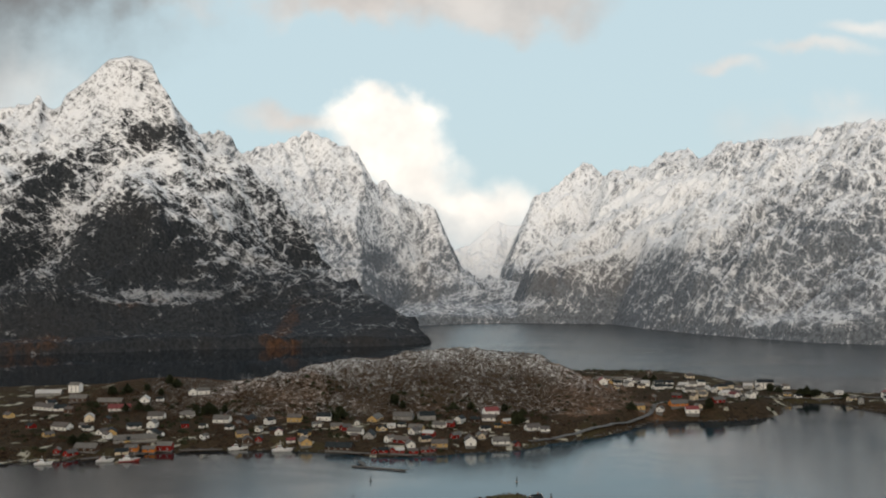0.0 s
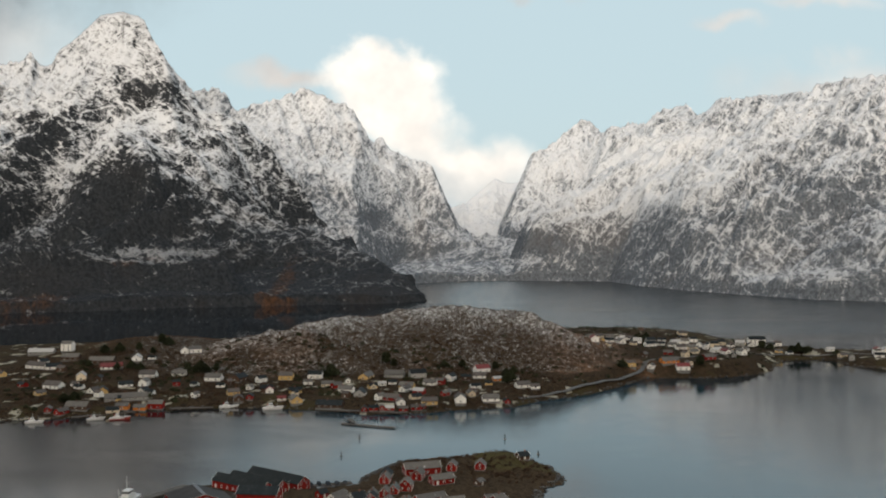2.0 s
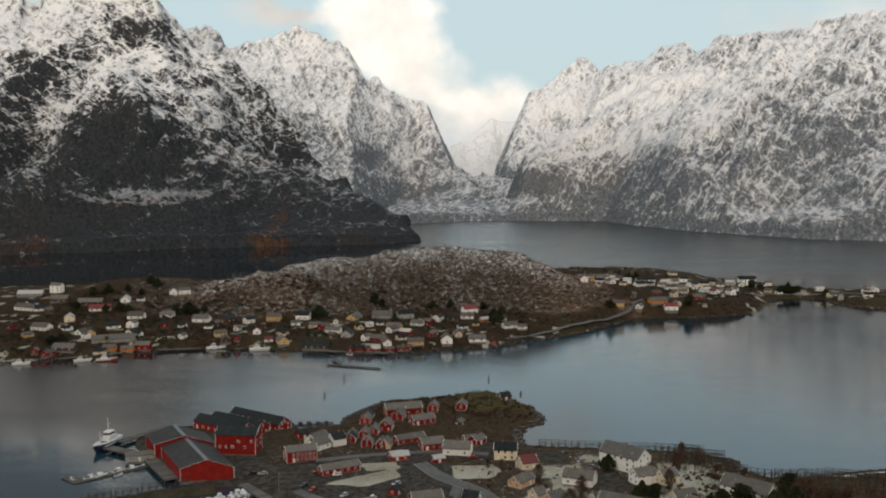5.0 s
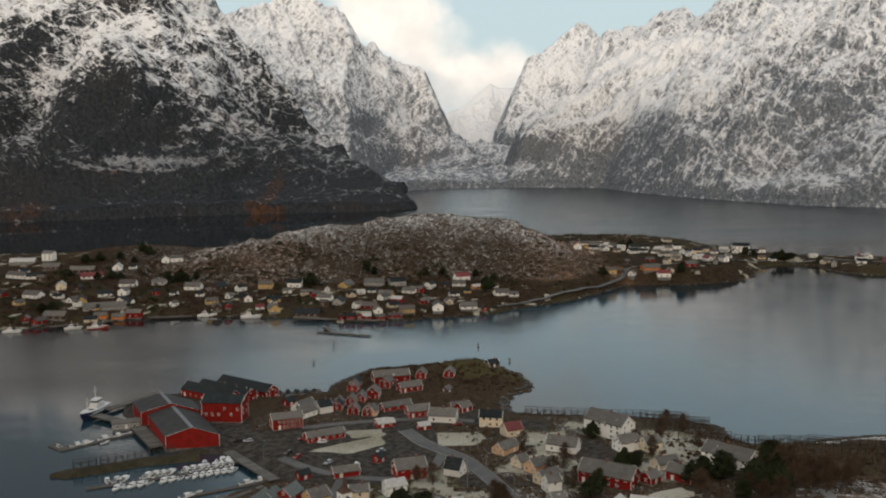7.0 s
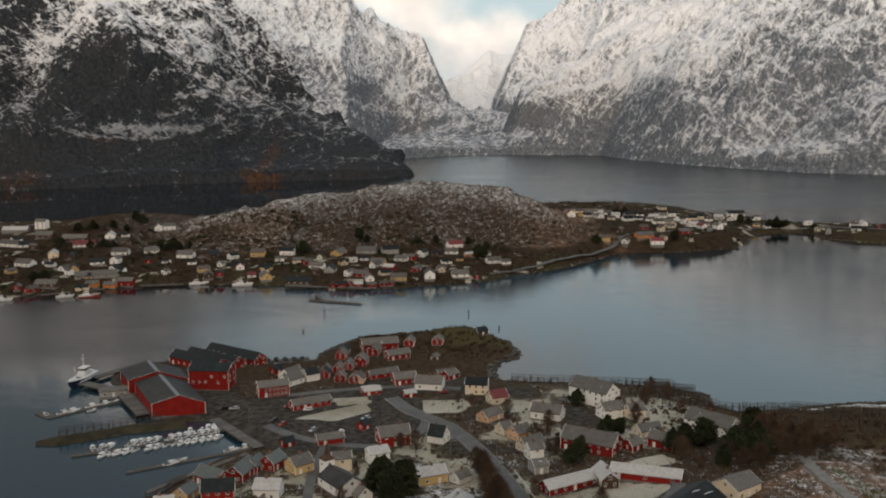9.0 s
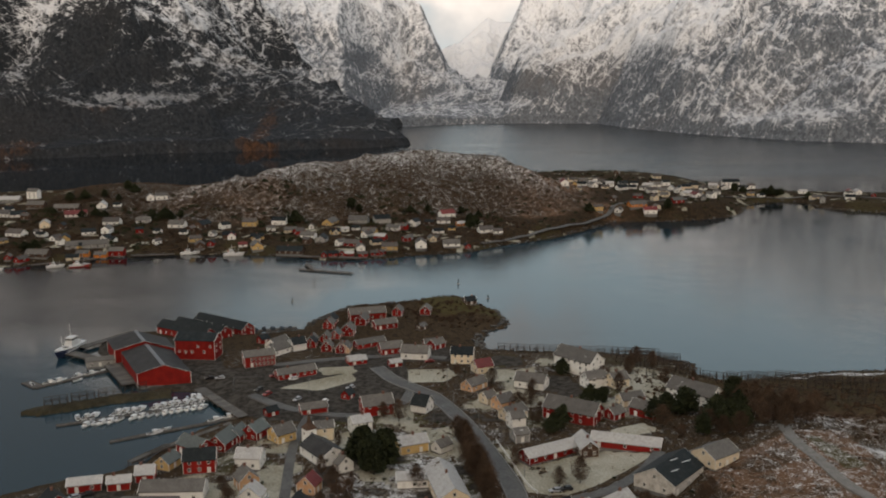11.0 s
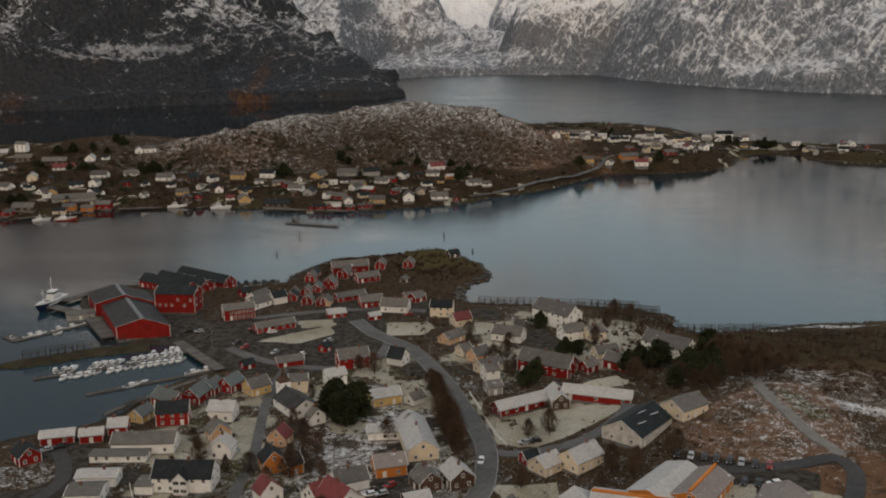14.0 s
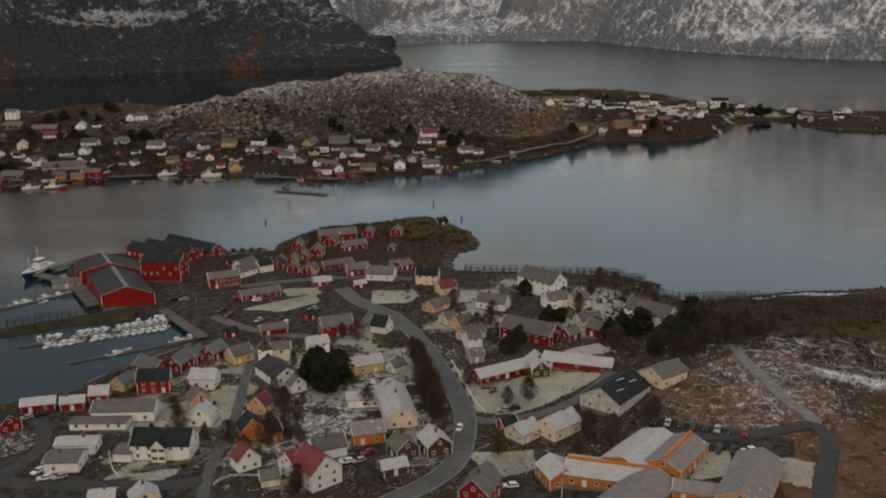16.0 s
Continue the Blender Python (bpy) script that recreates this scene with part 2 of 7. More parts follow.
def mountain_material(name, line, cover, dip, gain=0.5, stone=1.0, soft=0.12, thin=0.7, full=0.93):
    """Bare gneiss with snow that holds on ledges; line: height by which the snow has closed, cover: how much, dip:
    degrees by which the beds fall to +x, stone: rock tone, raised to paint distant haze.
    """
    m, g, s = blank(name)
    geo = g.node("ShaderNodeNewGeometry")
    at = g.vec("MULTIPLY", geo.outputs["Position"], (0.83, 0.83, 0.83))

    def layer(key):
        n = g.node("ShaderNodeAttribute")
        n.attribute_name = key
        return n.outputs["Fac"]

    up = g.split(geo.outputs["Normal"])[2]
    x, y, high = g.split(at)

    def tilted(degrees, squeeze):
        c, d = math.cos(radians(degrees)), math.sin(radians(degrees))
        run = g.math("SUBTRACT", g.math("MULTIPLY", x, c), g.math("MULTIPLY", high, d))
        across = g.math("ADD", g.math("MULTIPLY", x, d), g.math("MULTIPLY", high, c))
        return g.join(g.math("MULTIPLY", run, squeeze), g.math("MULTIPLY", y, 0.35), across)

    def ledge(degrees, scale, wide):
        n = g.noise(tilted(degrees, 0.28), scale, 4, 0.55, 0.6)
        return g.step(g.math("ABSOLUTE", g.math("SUBTRACT", n, 0.5)), wide, 0.0)

    crag = g.noise(g.vec("MULTIPLY", at, (1, 1, 0.5)), 0.040, 7, 0.66, 0.8)
    fleck = g.noise(g.vec("MULTIPLY", at, (1, 1, 0.7)), 0.15, 5, 0.72, 0.6)
    streak = g.noise(g.vec("MULTIPLY", at, (1, 0.6, 0.30)), 0.085, 5, 0.65, 0.5)
    beds = g.noise(tilted(dip, 0.30), 0.085, 6, 0.66, 0.6)
    broad = g.noise(at, 0.0042, 5, 0.6, 0.5)
    # stone above 1 puts the haze of distance into the rock colour
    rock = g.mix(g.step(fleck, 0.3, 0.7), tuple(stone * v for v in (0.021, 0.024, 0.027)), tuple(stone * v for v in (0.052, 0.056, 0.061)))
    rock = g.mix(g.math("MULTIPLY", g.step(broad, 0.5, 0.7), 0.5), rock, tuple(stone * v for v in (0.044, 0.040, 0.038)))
    heath = g.mix(g.step(fleck, 0.3, 0.7), (0.030, 0.019, 0.012), (0.15, 0.066, 0.029))
    low = g.math("ADD", layer("heath"), g.math("ADD", g.math("MULTIPLY", g.math("SUBTRACT", crag, 0.5), 0.8), g.math("MULTIPLY", g.math("SUBTRACT", streak, 0.5), 0.9)))
    rock = g.mix(g.math("MULTIPLY", g.step(low, 0.25, 0.85), 0.8), rock, heath)
    rise = g.step(high, line - 280.0, line + 200.0)
    grip = g.math("ADD", g.math("MULTIPLY_ADD", rise, gain, cover - 0.5 * gain), layer("snow"))
    grip = g.math("ADD", grip, g.math("MULTIPLY_ADD", up, 0.85, -0.60))
    for part_noise, weight in ((crag, 0.75), (beds, 1.4), (fleck, 1.15), (streak, 1.2), (broad, 0.35)):
        grip = g.math("ADD", grip, g.math("MULTIPLY", g.math("SUBTRACT", part_noise, 0.5), weight))
    for degrees, scale, wide, much in ((dip, 0.024, 0.026, 0.42), (-dip * 0.8, 0.021, 0.022, 0.36), (dip * 0.2, 0.030, 0.020, 0.30)):
        grip = g.math("ADD", grip, g.math("MULTIPLY", ledge(degrees, scale, wide), much))
    lies = g.math("MULTIPLY", g.step(grip, 0.49 - soft, 0.49 + soft), g.step(high, 40.0, 330.0, thin, full))
    colour = g.mix(lies, rock, g.mix(broad, (0.72, 0.73, 0.75), (0.84, 0.84, 0.83)))
    g.put(s.inputs["Base Color"], colour)
    s.inputs["Roughness"].default_value = 0.85
    s.inputs["Specular IOR Level"].default_value = 0.05
    bump(g, s, g.math("ADD", g.math("MULTIPLY", g.math("ADD", crag, beds), 1.2), g.math("ADD", g.math("MULTIPLY", fleck, 0.7), streak)), 0.8, 5.0)
    return m


def ground_material(name, grain, drift, tone=1.0):
    """Dead grass and heath; the mesh carries how much snow, rust-red heath, green and paving lies where."""
    m, g, s = blank(name)
    at = g.node("ShaderNodeNewGeometry").outputs["Position"]

    def layer(key):
        n = g.node("ShaderNodeAttribute")
        n.attribute_name = key
        return n.outputs["Fac"]

    fine = g.noise(at, 1.6 / grain, 7, 0.7)
    clump = g.noise(at, 0.35 / grain, 5, 0.65, 0.4)
    broad = g.noise(at, 0.045 / grain, 4, 0.6)
    soil = g.mix(g.step(fine, 0.3, 0.7), tuple(tone * v for v in (0.011, 0.0075, 0.005)), tuple(tone * v for v in (0.105, 0.072, 0.042)))
    soil = g.mix(g.math("MULTIPLY", g.step(clump, 0.46, 0.62), 0.75), soil, (0.016, 0.012, 0.009))
    rust = g.mix(fine, (0.046, 0.026, 0.016), (0.21, 0.118, 0.068))
    rust = g.mix(g.math("MULTIPLY", g.step(g.noise(at, 0.11 / grain, 5, 0.65, 0.6), 0.46, 0.62), 0.7), rust, (0.030, 0.023, 0.014))
    green = g.mix(fine, (0.016, 0.014, 0.007), tuple(tone * v for v in (0.112, 0.092, 0.040)))
    paved = g.mix(g.step(clump, 0.35, 0.65), (0.026, 0.023, 0.019), (0.074, 0.065, 0.055))
    ragged = g.math("MULTIPLY", g.math("SUBTRACT", clump, 0.5), 0.9)
    for key, tone in (("rust", rust), ("green", green), ("paved", paved)):
        soil = g.mix(g.step(g.math("ADD", layer(key), ragged if key != "paved" else 0.0), 0.35, 0.65), soil, tone)
    lies = g.math("ADD", layer("snow"), g.math("MULTIPLY", g.math("SUBTRACT", clump, 0.5), drift))
    lies = g.math("ADD", lies, g.math("MULTIPLY", g.math("SUBTRACT", fine, 0.5), 1.1))
    lies = g.math("MULTIPLY", g.step(lies, 0.42, 0.72), 0.9)
    colour = g.mix(lies, soil, (0.70, 0.69, 0.665))
    # gardens: thin snow through which the grass shows
    frost = g.mix(g.step(g.math("ADD", fine, g.math("MULTIPLY", broad, 0.6)), 0.55, 1.05), (0.20, 0.176, 0.116), (0.46, 0.432, 0.355))
    colour = g.mix(g.math("MULTIPLY", g.step(g.math("ADD", layer("lawn"), g.math("MULTIPLY", ragged, 0.5)), 0.4, 0.62), 0.95), colour, frost)
    g.put(s.inputs["Base Color"], colour)
    s.inputs["Roughness"].default_value = 0.95
    s.inputs["Specular IOR Level"].default_value = 0.03
    bump(g, s, g.math("ADD", clump, g.math("MULTIPLY", fine, 0.5)), 0.8, 0.5 * grain)
    return m


M = {
    "water": water_material(),
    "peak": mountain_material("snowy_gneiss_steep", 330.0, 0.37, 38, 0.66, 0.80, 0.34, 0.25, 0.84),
    # rock of these two is paled to stand for air haze
    "range": mountain_material("hazed_snowy_gneiss", 290.0, 0.45, -58, 0.38, 3.4, 0.42, 0.62, 0.88),
    "far": mountain_material("deep_snow_hazed_rock", 60.0, 0.95, 20, 0.5, 2.2),
}

# ---- land ----
K = 1.2   # metres to one unit of the plan, in which land and places are laid out


def lattice(ix, iy, seed):
    h = (ix.astype(np.int64) * 374761393 + iy.astype(np.int64) * 668265263 + seed * 974634757) & 0xFFFFFFFF
    h = ((h ^ (h >> 13)) * 1274126177) & 0xFFFFFFFF
    return ((h ^ (h >> 16)) & 0xFFFF) / 65535.0


def ripples(x, y, seed=0):
    """Smooth noise, 0 to 1, on arrays."""
    ix, iy = np.floor(x), np.floor(y)
    fx, fy = x - ix, y - iy
    fx, fy = fx * fx * (3 - 2 * fx), fy * fy * (3 - 2 * fy)
    a, b = lattice(ix, iy, seed), lattice(ix + 1, iy, seed)
    c, d = lattice(ix, iy + 1, seed), lattice(ix + 1, iy + 1, seed)
    return (a + (b - a) * fx) * (1 - fy) + (c + (d - c) * fx) * fy


def rough(x, y, seed=0, octaves=5, gain=0.5, sharp=False):
    total, amp, norm = 0.0, 1.0, 0.0
    for k in range(octaves):
        n = ripples(x * 2.03**k + 17.3 * k, y * 2.03**k - 9.1 * k, seed + k)
        total = total + amp * (1 - np.abs(2 * n - 1) if sharp else n)
        norm, amp = norm + amp, amp * gain
    return total / norm


def inside(px, py, ring):
    """Signed distance to a closed line: positive within."""
    best, odd = np.full(px.shape, 1e18), np.zeros(px.shape, bool)
    for (ax, ay), (bx, by) in zip(ring, ring[1:] + ring[:1]):
        dx, dy = bx - ax, by - ay
        t = np.clip(((px - ax) * dx + (py - ay) * dy) / (dx * dx + dy * dy + 1e-9), 0, 1)
        best = np.minimum(best, (px - ax - t * dx) ** 2 + (py - ay - t * dy) ** 2)
        if ay != by:
            odd ^= ((ay > py) != (by > py)) & (px < (bx - ax) * (py - ay) / (by - ay) + ax)
    return np.where(odd, 1, -1) * np.sqrt(best)


def along(px, py, line):
    """Distance to an open line of (x, y, h), the height there and the way along it."""
    best, tall, run, s0 = np.full(px.shape, 1e18), np.zeros(px.shape), np.zeros(px.shape), 0.0
    for (ax, ay, ah), (bx, by, bh) in zip(line, line[1:]):
        dx, dy = bx - ax, by - ay
        t = np.clip(((px - ax) * dx + (py - ay) * dy) / (dx * dx + dy * dy), 0, 1)
        d = (px - ax - t * dx) ** 2 + (py - ay - t * dy) ** 2
        m = d < best
        best, tall, run = np.where(m, d, best), np.where(m, ah + t * (bh - ah), tall), np.where(m, s0 + t * math.hypot(dx, dy), run)
        s0 += math.hypot(dx, dy)
    return np.sqrt(best), tall, run


def ramp(v, lo, hi):
    t = np.clip((v - lo) / (hi - lo), 0, 1)
    return t * t * (3 - 2 * t)


def sheet(name, xs, ys, z, material, keep, parent=None, layers=None):
    """A mesh over a grid, without the squares that keep leaves out."""
    ny, nx = z.shape
    index = np.arange(nx * ny).reshape(ny, nx)
    quads = np.stack([index[:-1, :-1], index[:-1, 1:], index[1:, 1:], index[1:, :-1]], -1)[keep]
    used = np.unique(quads)
    place = np.full(nx * ny, -1)
    place[used] = np.arange(len(used))
    X, Y = np.meshgrid(xs, ys)
    verts = K * np.stack([X.ravel(), Y.ravel(), z.ravel()], -1)[used]
    quads = place[quads]
    me = bpy.data.meshes.new(name)
    me.vertices.add(len(verts))
    me.vertices.foreach_set("co", verts.astype(np.float32).ravel())
    me.loops.add(4 * len(quads))
    me.loops.foreach_set("vertex_index", quads.astype(np.int32).ravel())
    me.polygons.add(len(quads))
    me.polygons.foreach_set("loop_start", np.arange(0, 4 * len(quads), 4, dtype=np.int32))
    me.polygons.foreach_set("loop_total", np.full(len(quads), 4, dtype=np.int32))
    me.update(calc_edges=True)
    me.polygons.foreach_set("use_smooth", np.ones(len(quads), bool))
    for key, values in (layers or {}).items():
        me.attributes.new(key, "FLOAT", "POINT").data.foreach_set("value", values.ravel()[used].astype(np.float32))
    me.materials.append(material)
    ob = new(name, me)
    ob.parent = parent
    return ob


# the mountains round the fjord: spines (x, y, height) with the width of their flanks
SPINES = {
    "peak": ([(-1900, 2050, 430), (-1400, 2200, 500), (-1081, 2300, 515), (-1010, 2300, 528), (-996, 2300, 548), (-985, 2295, 545), (-974, 2300, 522), (-938, 2300, 522), (-923, 2300, 555), (-875, 2300, 592), (-819, 2300, 646),
              (-764, 2300, 653), (-716, 2300, 637), (-702, 2290, 600), (-668, 2270, 545), (-640, 2240, 470), (-622, 2200, 385), (-590, 2140, 285), (-520, 2080, 228), (-440, 2040, 192),
              (-269, 1990, 150), (-160, 1850, 98), (-67, 1740, 46), (-20, 1692, 4)], 700, 1.15),
    "bench": ([(-720, 1570, 100), (-640, 1590, 99), (-560, 1620, 80), (-500, 1640, 74), (-430, 1660, 80), (-380, 1680, 78)], 140, 1.3),
    "ridge": ([(-1100, 2650, 480), (-770, 2760, 515), (-739, 2780, 534), (-690, 2780, 554), (-650, 2790, 548), (-626, 2800, 538), (-612, 2800, 500), (-577, 2800, 490), (-557, 2800, 506), (-485, 2850, 535), (-415, 2900, 570),
               (-350, 2900, 545), (-328, 2910, 540), (-255, 2960, 504), (-246, 2980, 440), (-205, 3020, 428), (-185, 3020, 440), (-155, 3050, 404), (-120, 3060, 385), (-63, 3080, 372), (-24, 3060, 356), (-6, 3050, 310), (28, 3000, 235), (70, 2940, 150), (110, 2850, 100)], 780, 1.25),
    "range": ([(262, 3600, 120), (276, 3640, 212), (310, 3680, 300), (372, 3750, 448), (447, 3800, 470), (500, 3830, 525), (566, 3850, 582), (615, 3850, 575), (650, 3850, 535), (682, 3840, 515), (735, 3750, 552), (744, 3740, 562),
               (790, 3620, 553), (831, 3500, 585), (870, 3400, 582), (880, 3380, 590), (888, 3250, 526), (905, 3150, 540), (912, 3100, 564), (934, 3050, 561), (940, 3000, 537), (967, 2850, 537), (1042, 2650, 517), (1050, 2630, 539),
               (1107, 2580, 546), (1175, 2500, 537), (1350, 2250, 560), (1700, 1900, 520), (1900, 1750, 480)], 900, 1.0),
    "far": ([(-260, 4100, 215), (60, 4080, 228), (112, 4080, 258), (165, 4080, 300), (212, 4080, 345), (238, 4080, 362), (275, 4080, 345), (333, 4080, 345), (530, 4100, 385)], 1000, 1.2),
    "moraine": ([(-120, 2560, 34), (-20, 2590, 40), (60, 2640, 46), (130, 2720, 74), (190, 2680, 52), (260, 2600, 44), (380, 2560, 40)], 240, 1.0),
    "low": ([(-60, 3100, 92), (80, 3180, 96), (160, 3250, 120), (240, 3200, 100), (330, 3150, 110)], 420, 1.0),
}
FJORD_SHORE = [(-1900, 1150), (-1200, 1260), (-900, 1330), (-667, 1424), (-599, 1466), (-519, 1488), (-444, 1534), (-358, 1558), (-269, 1582), (-177, 1608),
               (-82, 1634), (-20, 1690), (-60, 1790), (-130, 1950), (-140, 2150), (-80, 2300), (-29, 2375), (141, 2464), (314, 2430), (430, 2398), (472, 2156),
               (521, 1999), (613, 1810), (676, 1698), (768, 1639), (900, 1540), (1200, 1350), (1900, 1000), (1900, 7000), (-1900, 7000)]


def wear(z, soft, step, rounds, bite):
    """Running water and frost: gullies that gather downhill and leave sharp ribs between them."""
    ny, nx = z.shape
    index = np.arange(nx * ny).reshape(ny, nx)
    ways = [(dj, di) for dj in (-1, 0, 1) for di in (-1, 0, 1) if (dj, di) != (0, 0)]
    for _ in range(rounds):
        steep, down = np.zeros(z.shape), index.copy()
        inner = (slice(1, -1), slice(1, -1))
        for dj, di in ways:
            there = (slice(1 + dj, ny - 1 + dj), slice(1 + di, nx - 1 + di))
            fall = (z[inner] - z[there]) / math.hypot(dj, di)
            m = fall > steep[inner]
            steep[inner] = np.where(m, fall, steep[inner])
            down[inner] = np.where(m, index[there], down[inner])
        order = np.flatnonzero(z.ravel() > 2.0)
        order = order[np.argsort(z.ravel()[order])]
        to = down.ravel()
        gather = [1.0] * (nx * ny)
        pairs = list(zip(order.tolist(), to[order].tolist()))
        for i, r in reversed(pairs):
            if i != r:
                gather[r] += gather[i]
        force = (bite * soft * np.sqrt(np.minimum(np.array(gather).reshape(ny, nx), 400.0))).ravel().tolist()
        level = z.ravel().tolist()
        for i, r in pairs:
            if i != r:
                f = force[i]
                level[i] = (level[i] + f * level[r]) / (1.0 + f)
        z = np.array(level).reshape(ny, nx)
    return z


def mountains():
    step = 5.0
    xs, ys = np.arange(-1890, 1890, step), np.arange(1010, 4150, step)
    X, Y = np.meshgrid(xs, ys)
    warp_x, warp_y = 60 * (rough(X / 210, Y / 210, 3) - 0.5), 60 * (rough(X / 210, Y / 210, 8) - 0.5)
    shore = inside(X, Y, FJORD_SHORE) + 14 * (rough(X / 60, Y / 60, 5) - 0.5)
    best, owner, crest = np.full(X.shape, -50.0), np.zeros(X.shape, int), np.full(X.shape, 1e9)
    for k, (line, wide, power) in enumerate(SPINES.values()):
        d0, tall, run = along(X, Y, line)
        d, _, _ = along(X + warp_x * ramp(d0, 0, 120), Y + warp_y * ramp(d0, 0, 120), line)
        d = np.minimum(d, d0 + 30)
        mean = [(x, y, float(np.mean([q[2] for q in line if math.hypot(q[0] - x, q[1] - y) < 170]))) for x, y, _ in line]
        tall = tall + (along(X, Y, mean)[1] - tall) * ramp(d0, 12, 150)   # a notch in the crest dies out down the flank
        jag = 0.3 if k > 3 else np.where((X < -690) & (X > -930), 0.25, 1.0) if k == 0 else 1.0
        tall = tall + jag * ramp(tall, 60, 300) * (20 * (rough(run / 52, 0 * run + k, 14, 3, 0.6, True) - 0.5) + 15 * (rough(run / 17, 0 * run + k, 15, 3, 0.6, True) - 0.6))
        flank = wide * (0.42 + 0.58 * np.clip(tall / 560, 0, 1))
        h = tall * (0.90 * np.clip(1 - d / flank, 0, 1) ** power + 0.10 * np.exp(-d / 45))
        # ribs and gullies that run down from the spine
        rib = rough(run / 120 + 0.002 * d, d / 620 + 3 * k, 20 + k, 4, 0.55, True) - 0.54
        fine = rough(run / 38 + 0.006 * d, d / 200, 40 + k, 4, 0.6, True) - 0.54
        cut = ramp(d0, 2, 130) * ramp(h, 0, 120)
        h = h + cut * (105 * rib + 30 * fine) * (0.45 if k > 3 else 1.0 if k != 3 else 1.8)
        if k == 0:   # the bare wall over the water
            h = np.interp(h, [-50, 0, 70, 165, 240, 700], [-50, 0, 55, 105, 320, 720]) * 0.35 + 0.65 * h
        if k == 0:   # the smooth dark face under the peak
            face = np.exp(-(((X + 612) / 130) ** 4))
            h = h + face * (np.interp(h, [-50, 0, 60, 110, 175, 240, 700], [-50, 0, 72, 100, 236, 290, 700]) - h) * 0.6
        if k == 2:   # steep end towards the gap, with bands of cliff
            end = np.interp(X + 30 * (rough(X / 90, Y / 90, 33, 4) - 0.5), [-400, -150, -75, -16, 11, 38, 70, 120, 180, 280], [700, 450, 405, 378, 300, 225, 160, 92, 40, 0])
            h = np.minimum(h, end + 30 * fine + 24 * rib)
            h = h + ramp(X, -330, -200) * (np.interp(h, [-50, 0, 30, 75, 100, 150, 190, 270, 700], [-50, 0, 30, 45, 95, 120, 135, 260, 700]) - h)
        if k == 3:
            h = np.minimum(h, 60 + 2.4 * (X - 216) + 60 * fine + 40 * rib)
            h = h + ramp(X, 620, 430) * (np.interp(h, [-50, 0, 40, 65, 95, 150, 700], [-50, 0, 40, 50, 125, 160, 700]) - h)
        crest = np.minimum(crest, d0 if k not in (1, 5, 6) else 1e9)
        m = h > best
        best, owner = np.where(m, h, best), np.where(m, k, owner)
    calm = 1 - 0.75 * np.exp(-(((X + 800) / 110) ** 4) - ((Y - 2250) / 110) ** 4)   # the rounded white dome
    crag = rough(X / 140, Y / 140, 60, 6, 0.58, True) - 0.58
    spire = rough(X / 44, Y / 44, 70, 5, 0.65, True) - 0.58
    best = best + calm * ramp(best, 10, 160) * (ramp(crest, 0, 80) * np.where(owner > 1, 80, 55) * crag + (0.15 + 0.85 * ramp(crest, 0, 70)) * np.where(owner > 1, 30, 24) * (spire + 0.04))
    apron = np.where(shore > 0, 2.2 * shore + 2 + 5 * rough(X / 40, Y / 40, 90), 0.35 * shore)
    lowland = 3 + 20 * rough(X / 170, Y / 170, 95, 5) + 10 * rough(X / 45, Y / 45, 97, 4, 0.55, True)
    z = np.minimum(np.maximum(best, lowland), apron)
    z = wear(z, calm * (0.1 + 0.9 * ramp(crest, 15, 110)) * ramp(z, 5, 60), step, 9, 0.012)
    z = z + calm * ramp(z, 20, 120) * (10 * (rough(X / 17, Y / 17, 77, 3, 0.6, True) - 0.6) * ramp(crest, 5, 40))
    for _ in range(26):   # no wall steeper than the rock can stand
        e = np.pad(z, 1, mode="edge")
        low = np.minimum(np.minimum(e[:-2, 1:-1], e[2:, 1:-1]), np.minimum(e[1:-1, :-2], e[1:-1, 2:]))
        z = np.minimum(z, low + 2.5 * step)
    seen = (z[:-1, :-1] > -4) | (z[1:, 1:] > -4)
    own = owner[:-1, :-1]
    own = np.where(own == 1, 0, np.where(own > 4, 2, own))
    # where the snow lies deeper or thinner than the slope alone would have it: middle x, height, half sizes, amount
    DRIFTS = {
        0: [(-800, 590, 130, 80, 0.12), (-868, 356, 58, 44, -0.40), (-800, 305, 62, 45, 0.22), (-815, 238, 55, 42, 0.22), (-835, 180, 45, 38, 0.18), (-670, 455, 75, 38, -0.36), (-623, 185, 115, 105, -0.42), (-740, 330, 60, 60, 0.16), (-900, 250, 60, 60, 0.10),
            (-531, 84, 125, 14, 0.42), (-440, 24, 560, 48, -0.40), (-430, 235, 190, 95, 0.28), (-300, 100, 190, 60, -0.06)],
        2: [(-195, 178, 34, 26, -0.45), (-37, 84, 70, 15, -0.35), (-95, 160, 26, 60, 0.25), (-350, 420, 200, 130, 0.06), (-130, 260, 130, 110, 0.30), (100, 30, 330, 46, -0.20), (-450, 230, 180, 70, -0.15)],
        3: [(600, 390, 130, 90, 0.12), (526, 330, 210, 150, 0.24), (420, 200, 170, 60, 0.20), (330, 300, 90, 150, 0.12), (250, 92, 95, 26, -0.45), (790, 246, 26, 46, -0.36), (845, 200, 30, 36, -0.22), (900, 140, 200, 110, -0.10), (700, 4, 1300, 16, -0.3)],
        4: [(240, 250, 300, 200, 0.3)],
    }
    LABELS = {0: ("steep snow-capped mountain peak with dark bare rock foot", "peak"), 2: ("jagged snowy mountain ridge with dark gullies behind the peak, haze painted into its rock", "range"),
              3: ("long snow-covered mountain range across the fjord, haze painted into its rock", "range"), 4: ("distant white mountain at the head of the fjord", "far")}
    wave = 1 + 0.7 * (rough(X / 70, z / 40, 51, 4) - 0.5)
    heath = np.zeros(X.shape)
